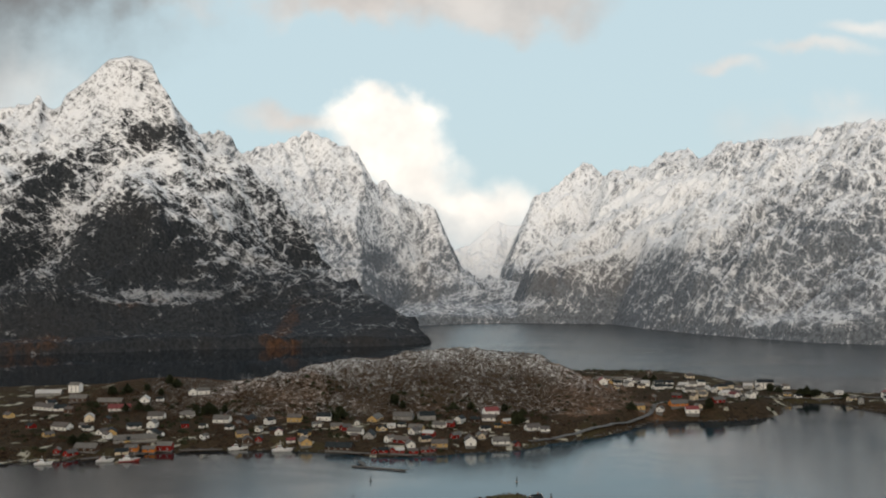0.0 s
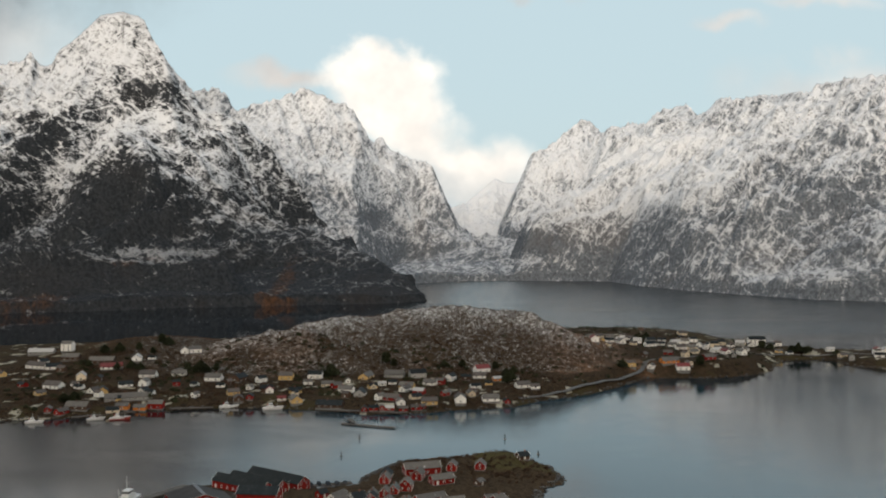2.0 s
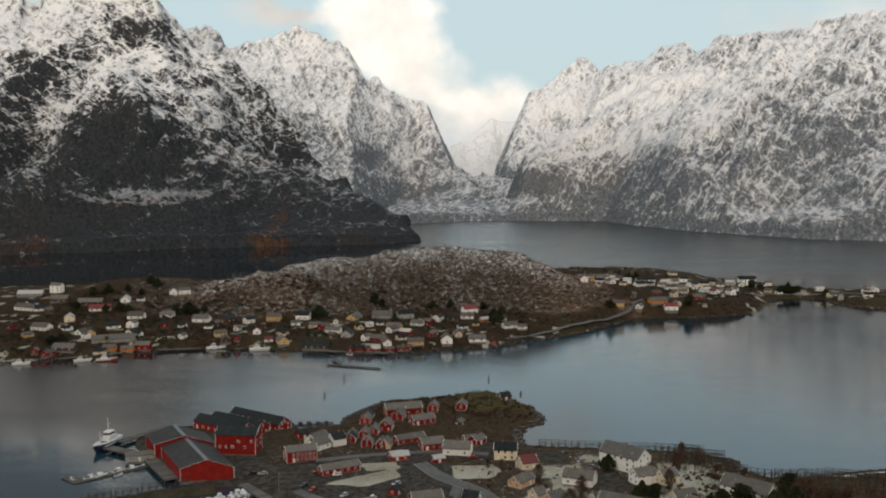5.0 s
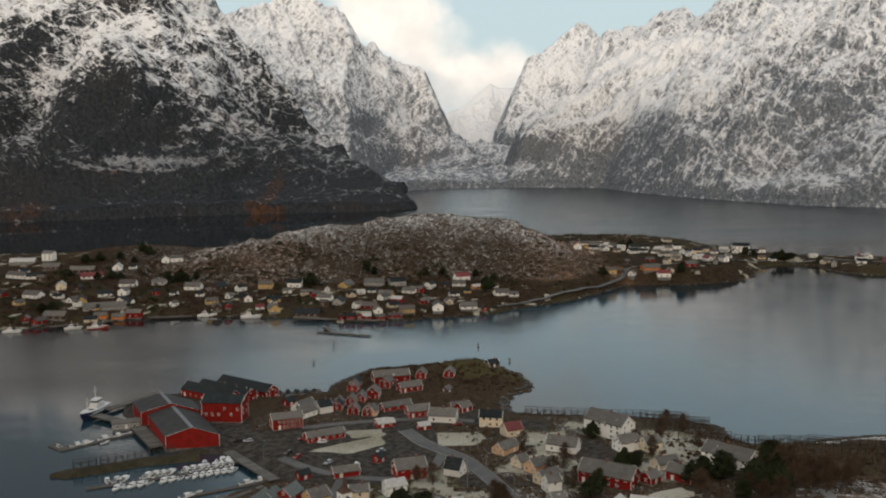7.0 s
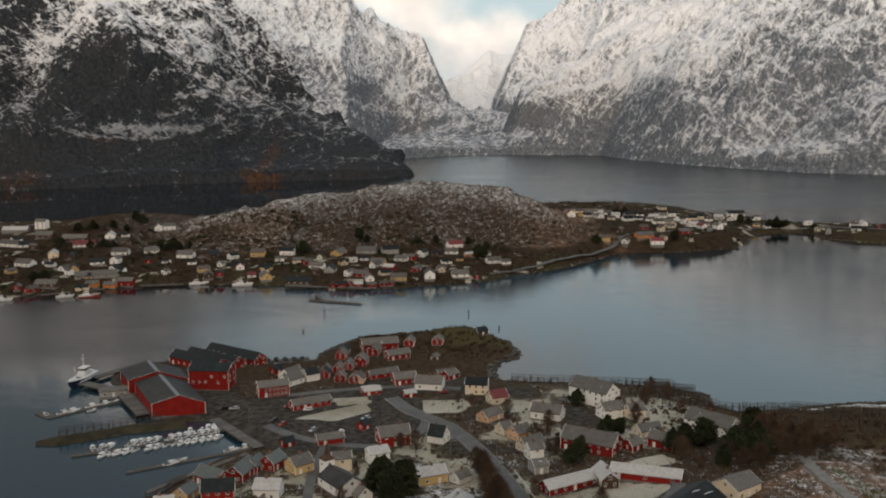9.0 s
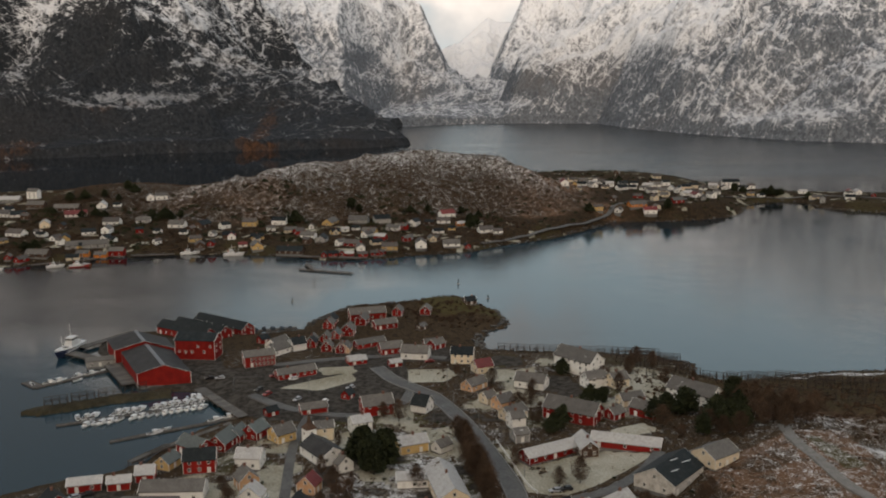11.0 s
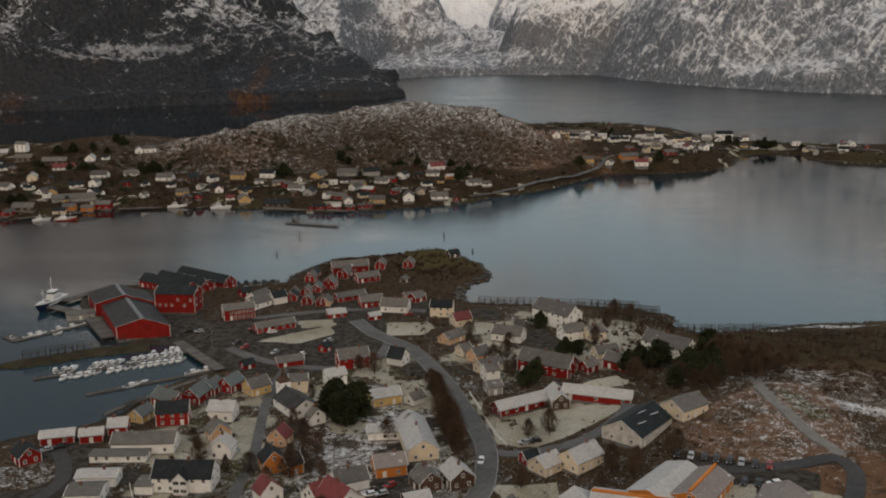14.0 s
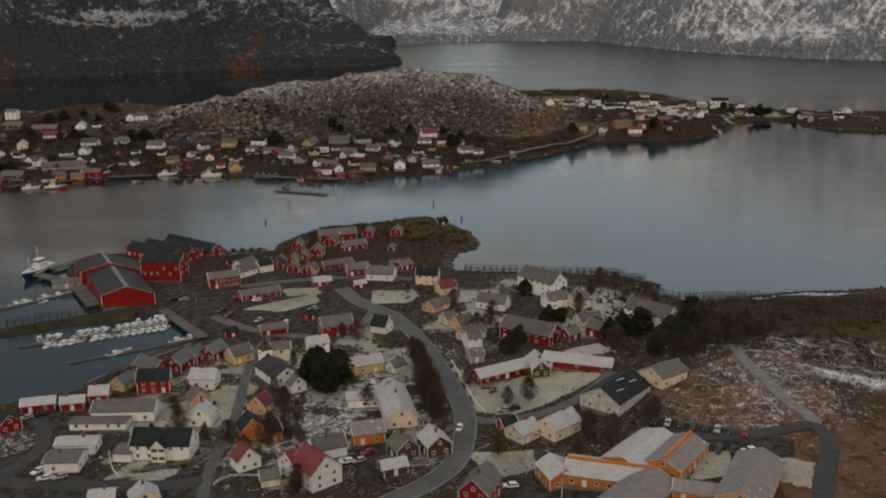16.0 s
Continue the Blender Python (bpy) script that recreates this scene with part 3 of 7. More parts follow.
    for cx, cz, rx, rz, much in ((-288, 28, 26, 40, 0.55), (-258, 6, 36, 10, 0.7), (-640, 12, 60, 16, 0.5), (-160, 10, 60, 12, 0.35), (-545, 74, 40, 12, 0.45), (-230, 70, 70, 22, 0.25)):
        heath = heath + much * ramp(wave * np.hypot((X - cx) / rx, (z - cz) / rz), 1.35, 0.4)
    for k, (label, key) in LABELS.items():
        snow = np.zeros(X.shape)
        for cx, cz, rx, rz, much in DRIFTS[k]:
            snow = snow + much * ramp(wave * np.hypot((X - cx) / rx, (z - cz) / rz), 1.4, 0.5)
        layers = {"snow": snow, "heath": heath if k == 0 else 0 * heath}
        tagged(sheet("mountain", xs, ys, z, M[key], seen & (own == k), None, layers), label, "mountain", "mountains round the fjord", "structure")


def sun_block_ridge():
    """An unseen wall of rock, added at the back of the village to keep the low sun off it."""
    xs, ys = np.arange(-3200, 2600, 40.0), np.arange(-2150, -860, 40.0)
    X, Y = np.meshgrid(xs, ys)
    d, tall, run = along(X, Y, [(-3200, -1500, 500), (-2200, -1450, 540), (-1300, -1500, 500), (-500, -1450, 530), (200, -1500, 500), (1200, -1450, 500), (2600, -1500, 460)])
    z = tall * np.clip(1 - d / 560, -0.1, 1) ** 1.0 + 90 * (rough(X / 220, Y / 220, 77, 5, 0.5, True) - 0.5)
    z = np.where(Y > -900, -3, z)
    tagged(sheet("mountain", xs, ys, z, M["peak"], z[:-1, :-1] > -20), "unseen dark mountain wall added behind the village to block the sun", "mountain", "mountains round the fjord", "structure")


mountains()
sun_block_ridge()

# the sea
bm = bmesh.new()
bmesh.ops.create_grid(bm, x_segments=8, y_segments=8, size=7000)
me = bpy.data.meshes.new("water")
bm.to_mesh(me), bm.free()
me.materials.append(M["water"])
tagged(new("water", me), "calm grey-blue fjord water with wind-ruffled patches", "water", kind="structure")


# the village peninsula and the island opposite
NEAR_SHORE = [(600, 408), (330, 384), (229, 372), (190, 369), (172, 365), (155, 360.5), (139, 359.5), (132, 369), (135, 381), (122, 393), (87, 399), (68, 402),
              (51, 405), (50, 418), (54, 434), (62, 442), (64, 454), (60, 473), (52, 485), (46, 500), (40, 501), (22, 492), (4, 492), (-7, 488), (-18, 485), (-23, 473),
              (-31, 457), (-34, 441), (-54, 434), (-81, 440), (-103, 441), (-112, 438), (-122, 425), (-118, 405), (-100, 388), (-88, 362), (-75, 353), (-60, 352),
              (-38, 324), (-49, 315), (-57, 296), (-60, 285), (-70, 277), (-81, 273), (-95, 262), (-110, 240), (-140, 200), (-250, 100), (-300, -400), (600, -400)]
FAR_SHORE = [(-300, 590), (-246, 604), (-204, 608), (-194, 627), (-176, 634), (-147, 639), (-104, 637), (-72, 630), (-41, 614), (-4, 619), (15, 628), (33, 631), (53, 641),
             (74, 662), (99, 679), (118, 695), (144, 728), (173, 767), (219, 768), (244, 772), (271, 787), (291, 812), (308, 855), (322, 874), (353, 880), (370, 871), (365, 844),
             (380, 821), (407, 805), (470, 785), (600, 780), (700, 850), (600, 960), (462, 924), (425, 927), (375, 940), (332, 984), (284, 1026), (231, 1072), (169, 1084),
             (60, 1080), (-60, 1050), (-200, 1000), (-358, 960), (-416, 948), (-520, 900), (-560, 750), (-420, 620)]


class Land:
    """A height field that things can be set on."""

    def __init__(self, xs, ys, z):
        self.xs, self.ys, self.z = K * xs, K * ys, K * z

    def at(self, x, y):
        i = int(np.clip(np.searchsorted(self.xs, x) - 1, 0, len(self.xs) - 2))
        j = int(np.clip(np.searchsorted(self.ys, y) - 1, 0, len(self.ys) - 2))
        u = (x - self.xs[i]) / (self.xs[i + 1] - self.xs[i])
        v = (y - self.ys[j]) / (self.ys[j + 1] - self.ys[j])
        z = self.z
        return float((z[j, i] * (1 - u) + z[j, i + 1] * u) * (1 - v) + (z[j + 1, i] * (1 - u) + z[j + 1, i + 1] * u) * v)


def mound(X, Y, x, y, rx, ry, h):
    return h * np.exp(-(((X - x) / rx) ** 2) - ((Y - y) / ry) ** 2)


def near_land():
    xs = np.r_[np.arange(-320, -140, 12), np.arange(-140, 260, 2.0), np.arange(260, 620, 8)]
    ys = np.r_[np.arange(-400, 150, 12), np.arange(150, 506, 2.0)]
    X, Y = np.meshgrid(xs, ys)
    d = inside(X, Y, NEAR_SHORE) + 3 * (rough(X / 9, Y / 9, 2, 4) - 0.5)
    rise = 2.6 + 5.5 * ramp(X, 30, 130) * ramp(Y, np.where(X > 118, 366, 420), 296) + mound(X, Y, 140, 262, 34, 40, 5.0) + mound(X, Y, 34, 478, 22, 16, 2.6) + 3 * ramp(Y, 220, 60)
    lumps = 0.9 * (rough(X / 22, Y / 22, 11, 4) - 0.5) + ramp(Y, 440, 456) * ramp(X, 12, 24) * 3.2 * (rough(X / 9, Y / 9, 13, 4, 0.6, True) - 0.5) + ramp(X, 110, 130) * 2.2 * (rough(X / 14, Y / 14, 12, 5, 0.6, True) - 0.5)
    z = np.where(d > 0, np.minimum((rise + lumps) * ramp(d, -4, 16) + 0.2, 0.8 * d + 0.2), 0.5 * d)
    keep = (z[:-1, :-1] > -4) | (z[1:, 1:] > -4)

    def zone(ring, soft=2.0):
        return ramp(inside(X, Y, ring), -soft, soft)

    snow = 0.37 + 0.04 * ramp(X, 110, 135) * (1 - zone([(95, 380), (240, 400), (240, 285), (150, 292), (120, 300)], 8)) - 0.22 * ramp(Y, 392, 420) - 0.15 * ramp(d, 8, 0)
    LAWN_BARN = [(48, 291), (53, 270), (56, 253), (66, 250), (76, 255), (95, 271), (78, 278), (59, 271), (55, 280)]
    lawn = np.maximum.reduce([zone(r, 1.0) for r in (LAWN_BARN, [(53, 230), (69, 229), (69, 219), (56, 215)],
                              [(18, 368), (34, 370), (39, 363), (33, 353), (20, 352)], [(109, 219), (116, 219), (112, 208), (103, 207)], [(126, 213), (133, 211), (128, 200), (121, 204)], [(78, 292), (96, 296), (100, 288), (82, 284)],
                              [(-31, 232), (-27, 232), (-30, 221), (-37, 219)], [(-29, 348), (-19, 356), (-3, 366), (-1, 355), (-13, 345)], [(-18, 372), (-4, 374), (-1, 366), (-14, 363)])])
    homes = zone([(-50, 262), (-10, 330), (40, 330), (52, 390), (95, 376), (124, 352), (122, 318), (100, 300), (56, 300), (48, 225), (-5, 205), (-45, 225)], 6)
    plots = rough(X / 15, Y / 15, 140, 3)
    lawn = np.maximum(lawn, 0.62 * homes * ramp(plots, 0.53, 0.59))
    for ring, much in (([(116, 274), (127, 284), (143, 288), (134, 270)], 0.44), ([(140, 289), (151, 298), (168, 282), (147, 274)], 0.47), ([(147, 266), (160, 259), (176, 258), (168, 246), (150, 252)], 0.60)):
        snow = np.maximum(snow, much * zone(ring, 4))
    snow = np.maximum(snow, 0.66 * ramp(rough(X / 34, Y / 7, 66, 4), 0.40, 0.50) * zone([(158, 354), (172, 359.5), (200, 364), (240, 368), (240, 358), (206, 356), (188, 351), (168, 349)], 2.5))
    snow = snow + 0.05 * homes + 0.12 * zone([(5, 300), (45, 300), (45, 225), (-8, 225)], 6)
    snow = snow - 0.16 * zone([(110, 345), (260, 362), (260, 284), (150, 294), (118, 305)], 8)
    rust = zone([(104, 258), (124, 267), (138, 275), (150, 262), (150, 215), (119, 222), (105, 238)], 5) * 0.9
    rust = np.maximum(rust, 0.45 * zone([(140, 300), (260, 330), (260, 200), (150, 215), (150, 262)], 10))
    rust = np.maximum(rust, 0.95 * zone([(138, 276), (150, 272), (151, 254), (142, 250), (139, 262)], 2))
    corner = zone([(134, 226), (170, 236), (230, 236), (230, 150), (110, 150), (118, 212)], 6)
    rust = np.maximum(rust, 0.8 * corner)
    snow = snow - 0.12 * corner
    snow = snow + 0.05 * rust - 0.10 * ramp(X, 150, 165) * ramp(Y, 262, 240)
    green = 0.85 * ramp(Y, 446, 462) * ramp(X, 14, 28) + 0.44 * zone([(60, 398), (130, 378), (260, 372), (260, 300), (160, 290), (128, 325), (100, 350)], 6)
    green = np.maximum(green, 0.9 * zone([(136, 269), (140, 268), (147, 248), (139, 246)], 1.5))
    paved = np.maximum.reduce([zone(r, 1.2) for r in ([(-56, 372), (-6, 385), (16, 380), (24, 345), (12, 318), (3, 312), (-27, 313), (-57, 350)], [(100, 237), (132, 221), (126, 205), (112, 215)],
                              [(66, 214), (86, 213), (88, 196), (60, 200)], [(-124, 408), (-102, 385), (-88, 356), (-60, 353), (-37, 323), (-30, 330), (-50, 356), (-57, 380), (-70, 415), (-118, 424)],
                              [(-18, 392), (10, 400), (45, 400), (40, 380), (10, 378)], [(-72, 262), (-58, 262), (-52, 222), (-8, 224), (-8, 212), (-75, 208)])])
    paved = np.maximum(paved, 0.7 * homes * ramp(plots, 0.40, 0.37) * (lawn < 0.3))
    knoll = zone([(-78, 252), (-63, 247), (-60, 237), (-66, 230), (-82, 234)], 1.5)   # rough knoll inside the bend of the lane
    paved = paved * (1 - knoll)
    snow = np.maximum(snow - 0.30 * paved * (snow < 0.6), 0.46 * knoll)
    green = np.maximum(green, 0.75 * homes * ramp(rough(X / 12, Y / 12, 150, 3), 0.54, 0.60))
    ob = sheet("ground", xs, ys, z, M["earth"], keep, None, {"snow": snow, "rust": rust, "green": green, "paved": paved, "lawn": lawn})
    tagged(ob, "dark earth and dead heath with thin patchy snow", "ground", kind="structure")
    land = Land(xs, ys, z)
    land.paved = Land(xs, ys, paved / K)
    return land


def far_land():
    xs, ys = np.arange(-560, 700, 3.0), np.arange(580, 1090, 3.0)
    X, Y = np.meshgrid(xs, ys)
    d = inside(X, Y, FAR_SHORE) + 5 * (rough(X / 16, Y / 16, 31, 4) - 0.5)
    crest = [(-200, 790, 18), (-164, 800, 30), (-118, 810, 38), (-81, 820, 45), (-43, 830, 47), (6, 840, 52), (36, 840, 52), (61, 835, 51), (85, 825, 46),
             (104, 815, 37), (131, 800, 24), (158, 790, 10)]
    dd, tall, run = along(X, Y, crest)
    wide = np.where(Y < 830, 125, 170)
    hill = tall * (np.clip(1 - dd / wide, 0, 1) ** 1.1)
    lumps = (rough(X / 26, Y / 26, 41, 5, 0.55, True) - 0.55) * 11 * ramp(hill, 2, 22)
    low = 5 + 6 * ramp(Y, 640, 760) + mound(X, Y, -240, 830, 90, 60, 17) + mound(X, Y, 190, 990, 90, 70, 6) - 6 * ramp(X, 260, 330)
    z = np.maximum(hill + lumps, low + 2 * (rough(X / 30, Y / 30, 44, 4) - 0.5))
    z = np.where(d > 0, np.minimum(z * ramp(d, -3, 22) + 0.2, 0.9 * d + 0.2), 0.4 * d)
    keep = (z[:-1, :-1] > -4) | (z[1:, 1:] > -4)
    snow = 0.15 + 0.25 * ramp(hill, 4, 11) + 0.02 * ramp(hill, 20, 40) + 0.08 * ramp(dd, 40, 5) * ramp(hill, 12, 26) + 0.10 * (rough(X / 18, Y / 18, 59, 4) - 0.5) - 0.25 * ramp(d, 14, 0) - 0.08 * ramp(Y, 690, 640)
    rust = (0.30 + 0.16 * ramp(rough(X / 60, Y / 60, 51, 3), 0.46, 0.6) + 0.18 * ramp(X, 40, 120)) * ramp(hill, 3, 10)
    tagged(sheet("island", xs, ys, z, M["heath"], keep, None, {"snow": snow, "rust": rust, "green": 0.5 * ramp(rough(X / 22, Y / 22, 57, 3), 0.5, 0.6) * ramp(hill, 10, 2), "paved": 0 * z, "lawn": 0.6 * ramp(rough(X / 9, Y / 9, 58, 4), 0.60, 0.68) * ramp(hill, 9, 3)}), "low island with a round heath hill dusted with snow", "island", kind="structure")
    return Land(xs, ys, z)


M["earth"] = ground_material("earth_with_snow", 1.0, 0.7)
M["heath"] = ground_material("heath_with_snow", 1.5, 0.6, 0.72)
NEAR, FAR = near_land(), far_land()

# ---- making things ----
M.update({
    "red": surface("red_boards", (0.15, 0.009, 0.008), (0.27, 0.018, 0.012), 1.0, 0.75, 0.02, vary=0.18, boards=0.2, stain=(0.09, 0.02, 0.015)),
    "white": surface("white_boards", (0.66, 0.645, 0.60), (0.80, 0.785, 0.745), 1.0, 0.7, 0.02, vary=0.10, boards=0.2, stain=(0.33, 0.29, 0.22)),
    "oldwhite": surface("flaking_white_boards", (0.30, 0.27, 0.23), (0.66, 0.63, 0.57), 0.8, 0.8, 0.03, boards=0.2, stain=(0.12, 0.09, 0.06), stained=0.7),
    "beige": surface("beige_boards", (0.56, 0.46, 0.32), (0.72, 0.61, 0.45), 1.0, 0.75, 0.02, vary=0.15, boards=0.2, stain=(0.26, 0.2, 0.14)),
    "yellow": surface("yellow_boards", (0.42, 0.27, 0.10), (0.58, 0.40, 0.18), 1.0, 0.75, 0.02, vary=0.12, boards=0.2, stain=(0.26, 0.18, 0.08)),
    "orange": surface("orange_boards", (0.42, 0.13, 0.025), (0.56, 0.20, 0.045), 1.0, 0.75, 0.02, vary=0.10, boards=0.2, stain=(0.25, 0.09, 0.03)),
    "peach": surface("peach_boards", (0.50, 0.28, 0.15), (0.62, 0.38, 0.22), 1.0, 0.75, 0.02, vary=0.10, boards=0.2, stain=(0.3, 0.18, 0.1)),
    "brown": surface("brown_boards", (0.045, 0.026, 0.018), (0.10, 0.06, 0.04), 1.0, 0.8, 0.02, vary=0.2, boards=0.2),
    "grey": surface("grey_boards", (0.22, 0.22, 0.21), (0.34, 0.33, 0.31), 1.0, 0.8, 0.02, vary=0.15, boards=0.2),
    "slate": surface("slate_roof", (0.045, 0.038, 0.031), (0.105, 0.092, 0.076), 1.0, 0.6, 0.03, snow=0.16, dust=0.055, flat=0.6, vary=0.25),
    "black": surface("black_roof", (0.008, 0.010, 0.010), (0.022, 0.026, 0.026), 1.0, 0.6, 0.02, vary=0.2),
    "umber": surface("brown_roof", (0.028, 0.021, 0.017), (0.075, 0.058, 0.047), 1.0, 0.65, 0.03, dust=0.05, vary=0.3),
    "redroof": surface("red_roof", (0.10, 0.012, 0.012), (0.17, 0.025, 0.022), 1.0, 0.6, 0.03, dust=0.03, vary=0.15),
    "pinkroof": surface("pink_roof", (0.105, 0.082, 0.070), (0.19, 0.150, 0.128), 1.0, 0.7, 0.03, snow=0.22, dust=0.09, vary=0.15, stained=0.5),
    "greenroof": surface("green_roof", (0.035, 0.048, 0.045), (0.075, 0.092, 0.085), 1.0, 0.6, 0.03, dust=0.07, vary=0.2),
    "snowroof": surface("snowy_roof", (0.13, 0.120, 0.104), (0.26, 0.242, 0.212), 1.0, 0.7, 0.03, dust=0.32, flat=0.6, vary=0.1),
    "metalroof": surface("dark_metal_roof", (0.020, 0.019, 0.018), (0.050, 0.047, 0.044), 2.0, 0.56, 0.01, vary=0.1, stain=(0.10, 0.10, 0.10), stained=0.25),
    "stone": surface("foundation_stone", (0.10, 0.10, 0.095), (0.2, 0.195, 0.185), 1.0, 0.9, 0.04),
    "trim": surface("white_trim", (0.60, 0.58, 0.53), (0.74, 0.72, 0.67), 1.0, 0.6, 0.005, stained=0.1),
    "brick": surface("chimney_brick", (0.12, 0.06, 0.045), (0.2, 0.1, 0.075), 0.5, 0.9, 0.02),
    "timber": surface("weathered_timber", (0.045, 0.038, 0.032), (0.12, 0.10, 0.085), 0.7, 0.9, 0.02, vary=0.25),
    "asphalt": surface("asphalt", (0.058, 0.055, 0.051), (0.135, 0.130, 0.120), 3.0, 0.56, 0.02, snow=0.08, flat=0.8, stained=0.3),
    "crate": surface("blue_grey_crate", (0.022, 0.030, 0.040), (0.060, 0.078, 0.095), 0.7, 0.7, 0.01, vary=0.3, stained=0.4),
    "gravel": surface("frosted_gravel", (0.085, 0.078, 0.068), (0.19, 0.178, 0.158), 0.8, 0.9, 0.03, dust=0.06, flat=0.8, stained=0.4),
    "tarmac": surface("dark_tarmac", (0.022, 0.021, 0.020), (0.050, 0.047, 0.044), 3.0, 0.7, 0.02, dust=0.02, flat=0.8, stained=0.3),
    "metal": surface("dull_metal", (0.16, 0.16, 0.16), (0.3, 0.3, 0.3), 0.5, 0.5, 0.004, metal=0.7),
    "rubber": surface("black_rubber", (0.012, 0.012, 0.012), (0.03, 0.03, 0.03), 0.5, 0.9, 0.004),
})


def glass_material():
    m, g, s = blank("window_glass")
    r = g.node("ShaderNodeObjectInfo").outputs["Random"]
    g.put(s.inputs["Base Color"], g.mix(r, (0.012, 0.014, 0.016), (0.05, 0.052, 0.05)))
    s.inputs["Roughness"].default_value = 0.08
    return m


M["glass"] = glass_material()


def finish(name, bm, material, parent=None, label="", at=None):
    """Links a bmesh as one mesh object; under parent it is a part."""
    me = bpy.data.meshes.new(name)
    bmesh.ops.recalc_face_normals(bm, faces=bm.faces)
    bm.to_mesh(me), bm.free()
    for m in material if isinstance(material, (list, tuple)) else [material]:
        me.materials.append(m)
    return share(name, me, parent, label, at)


def share(name, me, parent=None, label="", at=None):
    ob = new(name, me)
    ob.parent = parent
    if at is not None:
        ob.matrix_basis = at
    return tagged(ob, label)


def box(bm, x0, y0, z0, x1, y1, z1, bevel=0.0):
    r = bmesh.ops.create_cube(bm, size=1.0, matrix=Matrix.Translation(((x0 + x1) / 2, (y0 + y1) / 2, (z0 + z1) / 2)) @ Matrix.Diagonal((x1 - x0, y1 - y0, z1 - z0, 1)))
    if bevel:
        edges = {e for v in r["verts"] for e in v.link_edges}
        bmesh.ops.bevel(bm, geom=list(edges), offset=bevel, segments=1, affect="EDGES")


def beam(bm, a, b, thick, wide=None):
    """A squared bar from a to b."""
    a, b = Vector(a), Vector(b)
    turn = (b - a).to_track_quat("Z", "Y").to_matrix().to_4x4()
    bmesh.ops.create_cube(bm, size=1.0, matrix=Matrix.Translation((a + b) / 2) @ turn @ Matrix.Diagonal((wide or thick, thick, (b - a).length, 1)))


def pole(bm, a, b, r0, r1, sides=6):
    a, b = Vector(a), Vector(b)
    turn = (b - a).to_track_quat("Z", "Y").to_matrix().to_4x4()
    bmesh.ops.create_cone(bm, cap_ends=True, segments=sides, radius1=r0, radius2=r1, depth=(b - a).length, matrix=Matrix.Translation((a + b) / 2) @ turn)


def prism(bm, outline, x0, x1):
    """An outline of (y, z) pulled along x."""
    a = [bm.verts.new((x0, y, z)) for y, z in outline]
    b = [bm.verts.new((x1, y, z)) for y, z in outline]
    bm.faces.new(a), bm.faces.new(b[::-1])
    for k in range(len(a)):
        n = (k + 1) % len(a)
        bm.faces.new((a[k], b[k], b[n], a[n]))


def mesh_of(name, build, *materials):
    bm = bmesh.new()
    build(bm)
    bmesh.ops.recalc_face_normals(bm, faces=bm.faces)
    me = bpy.data.meshes.new(name)
    bm.to_mesh(me), bm.free()
    for m in materials:
        me.materials.append(m)
    return me


def frame_bars(w, h, cross=True):
    def build(bm):
        t = 0.11
        box(bm, -w / 2, -0.05, -h / 2, -w / 2 + t, 0.07, h / 2), box(bm, w / 2 - t, -0.05, -h / 2, w / 2, 0.07, h / 2)
        box(bm, -w / 2 + t, -0.05, h / 2 - t, w / 2 - t, 0.07, h / 2), box(bm, -w / 2 + t, -0.05, -h / 2, w / 2 - t, 0.09, -h / 2 + t)
        if cross:
            box(bm, -0.03, -0.03, -h / 2 + t, 0.03, 0.05, h / 2 - t)
    return build


WINDOW = {k: (mesh_of("window", frame_bars(w, h), M["trim"]), mesh_of("pane", lambda bm, w=w, h=h: box(bm, -w / 2 + 0.05, -0.04, -h / 2 + 0.05, w / 2 - 0.05, 0.015, h / 2 - 0.05), M["glass"]))
          for k, (w, h) in {"plain": (1.15, 1.35), "wide": (1.9, 1.3), "far": (1.5, 1.5)}.items()}
DOOR = mesh_of("door", lambda bm: (box(bm, -0.5, -0.04, 0, 0.5, 0.05, 2.05, 0.02), box(bm, -0.62, -0.05, 0, -0.5, 0.08, 2.15), box(bm, 0.5, -0.05, 0, 0.62, 0.08, 2.15)), M["trim"])


def window(thing, at, key="plain"):
    w = share("window", WINDOW[key][0], thing, "", at)
    share("pane", WINDOW[key][1], w, "dark window glass")


HOUSE_AT = []


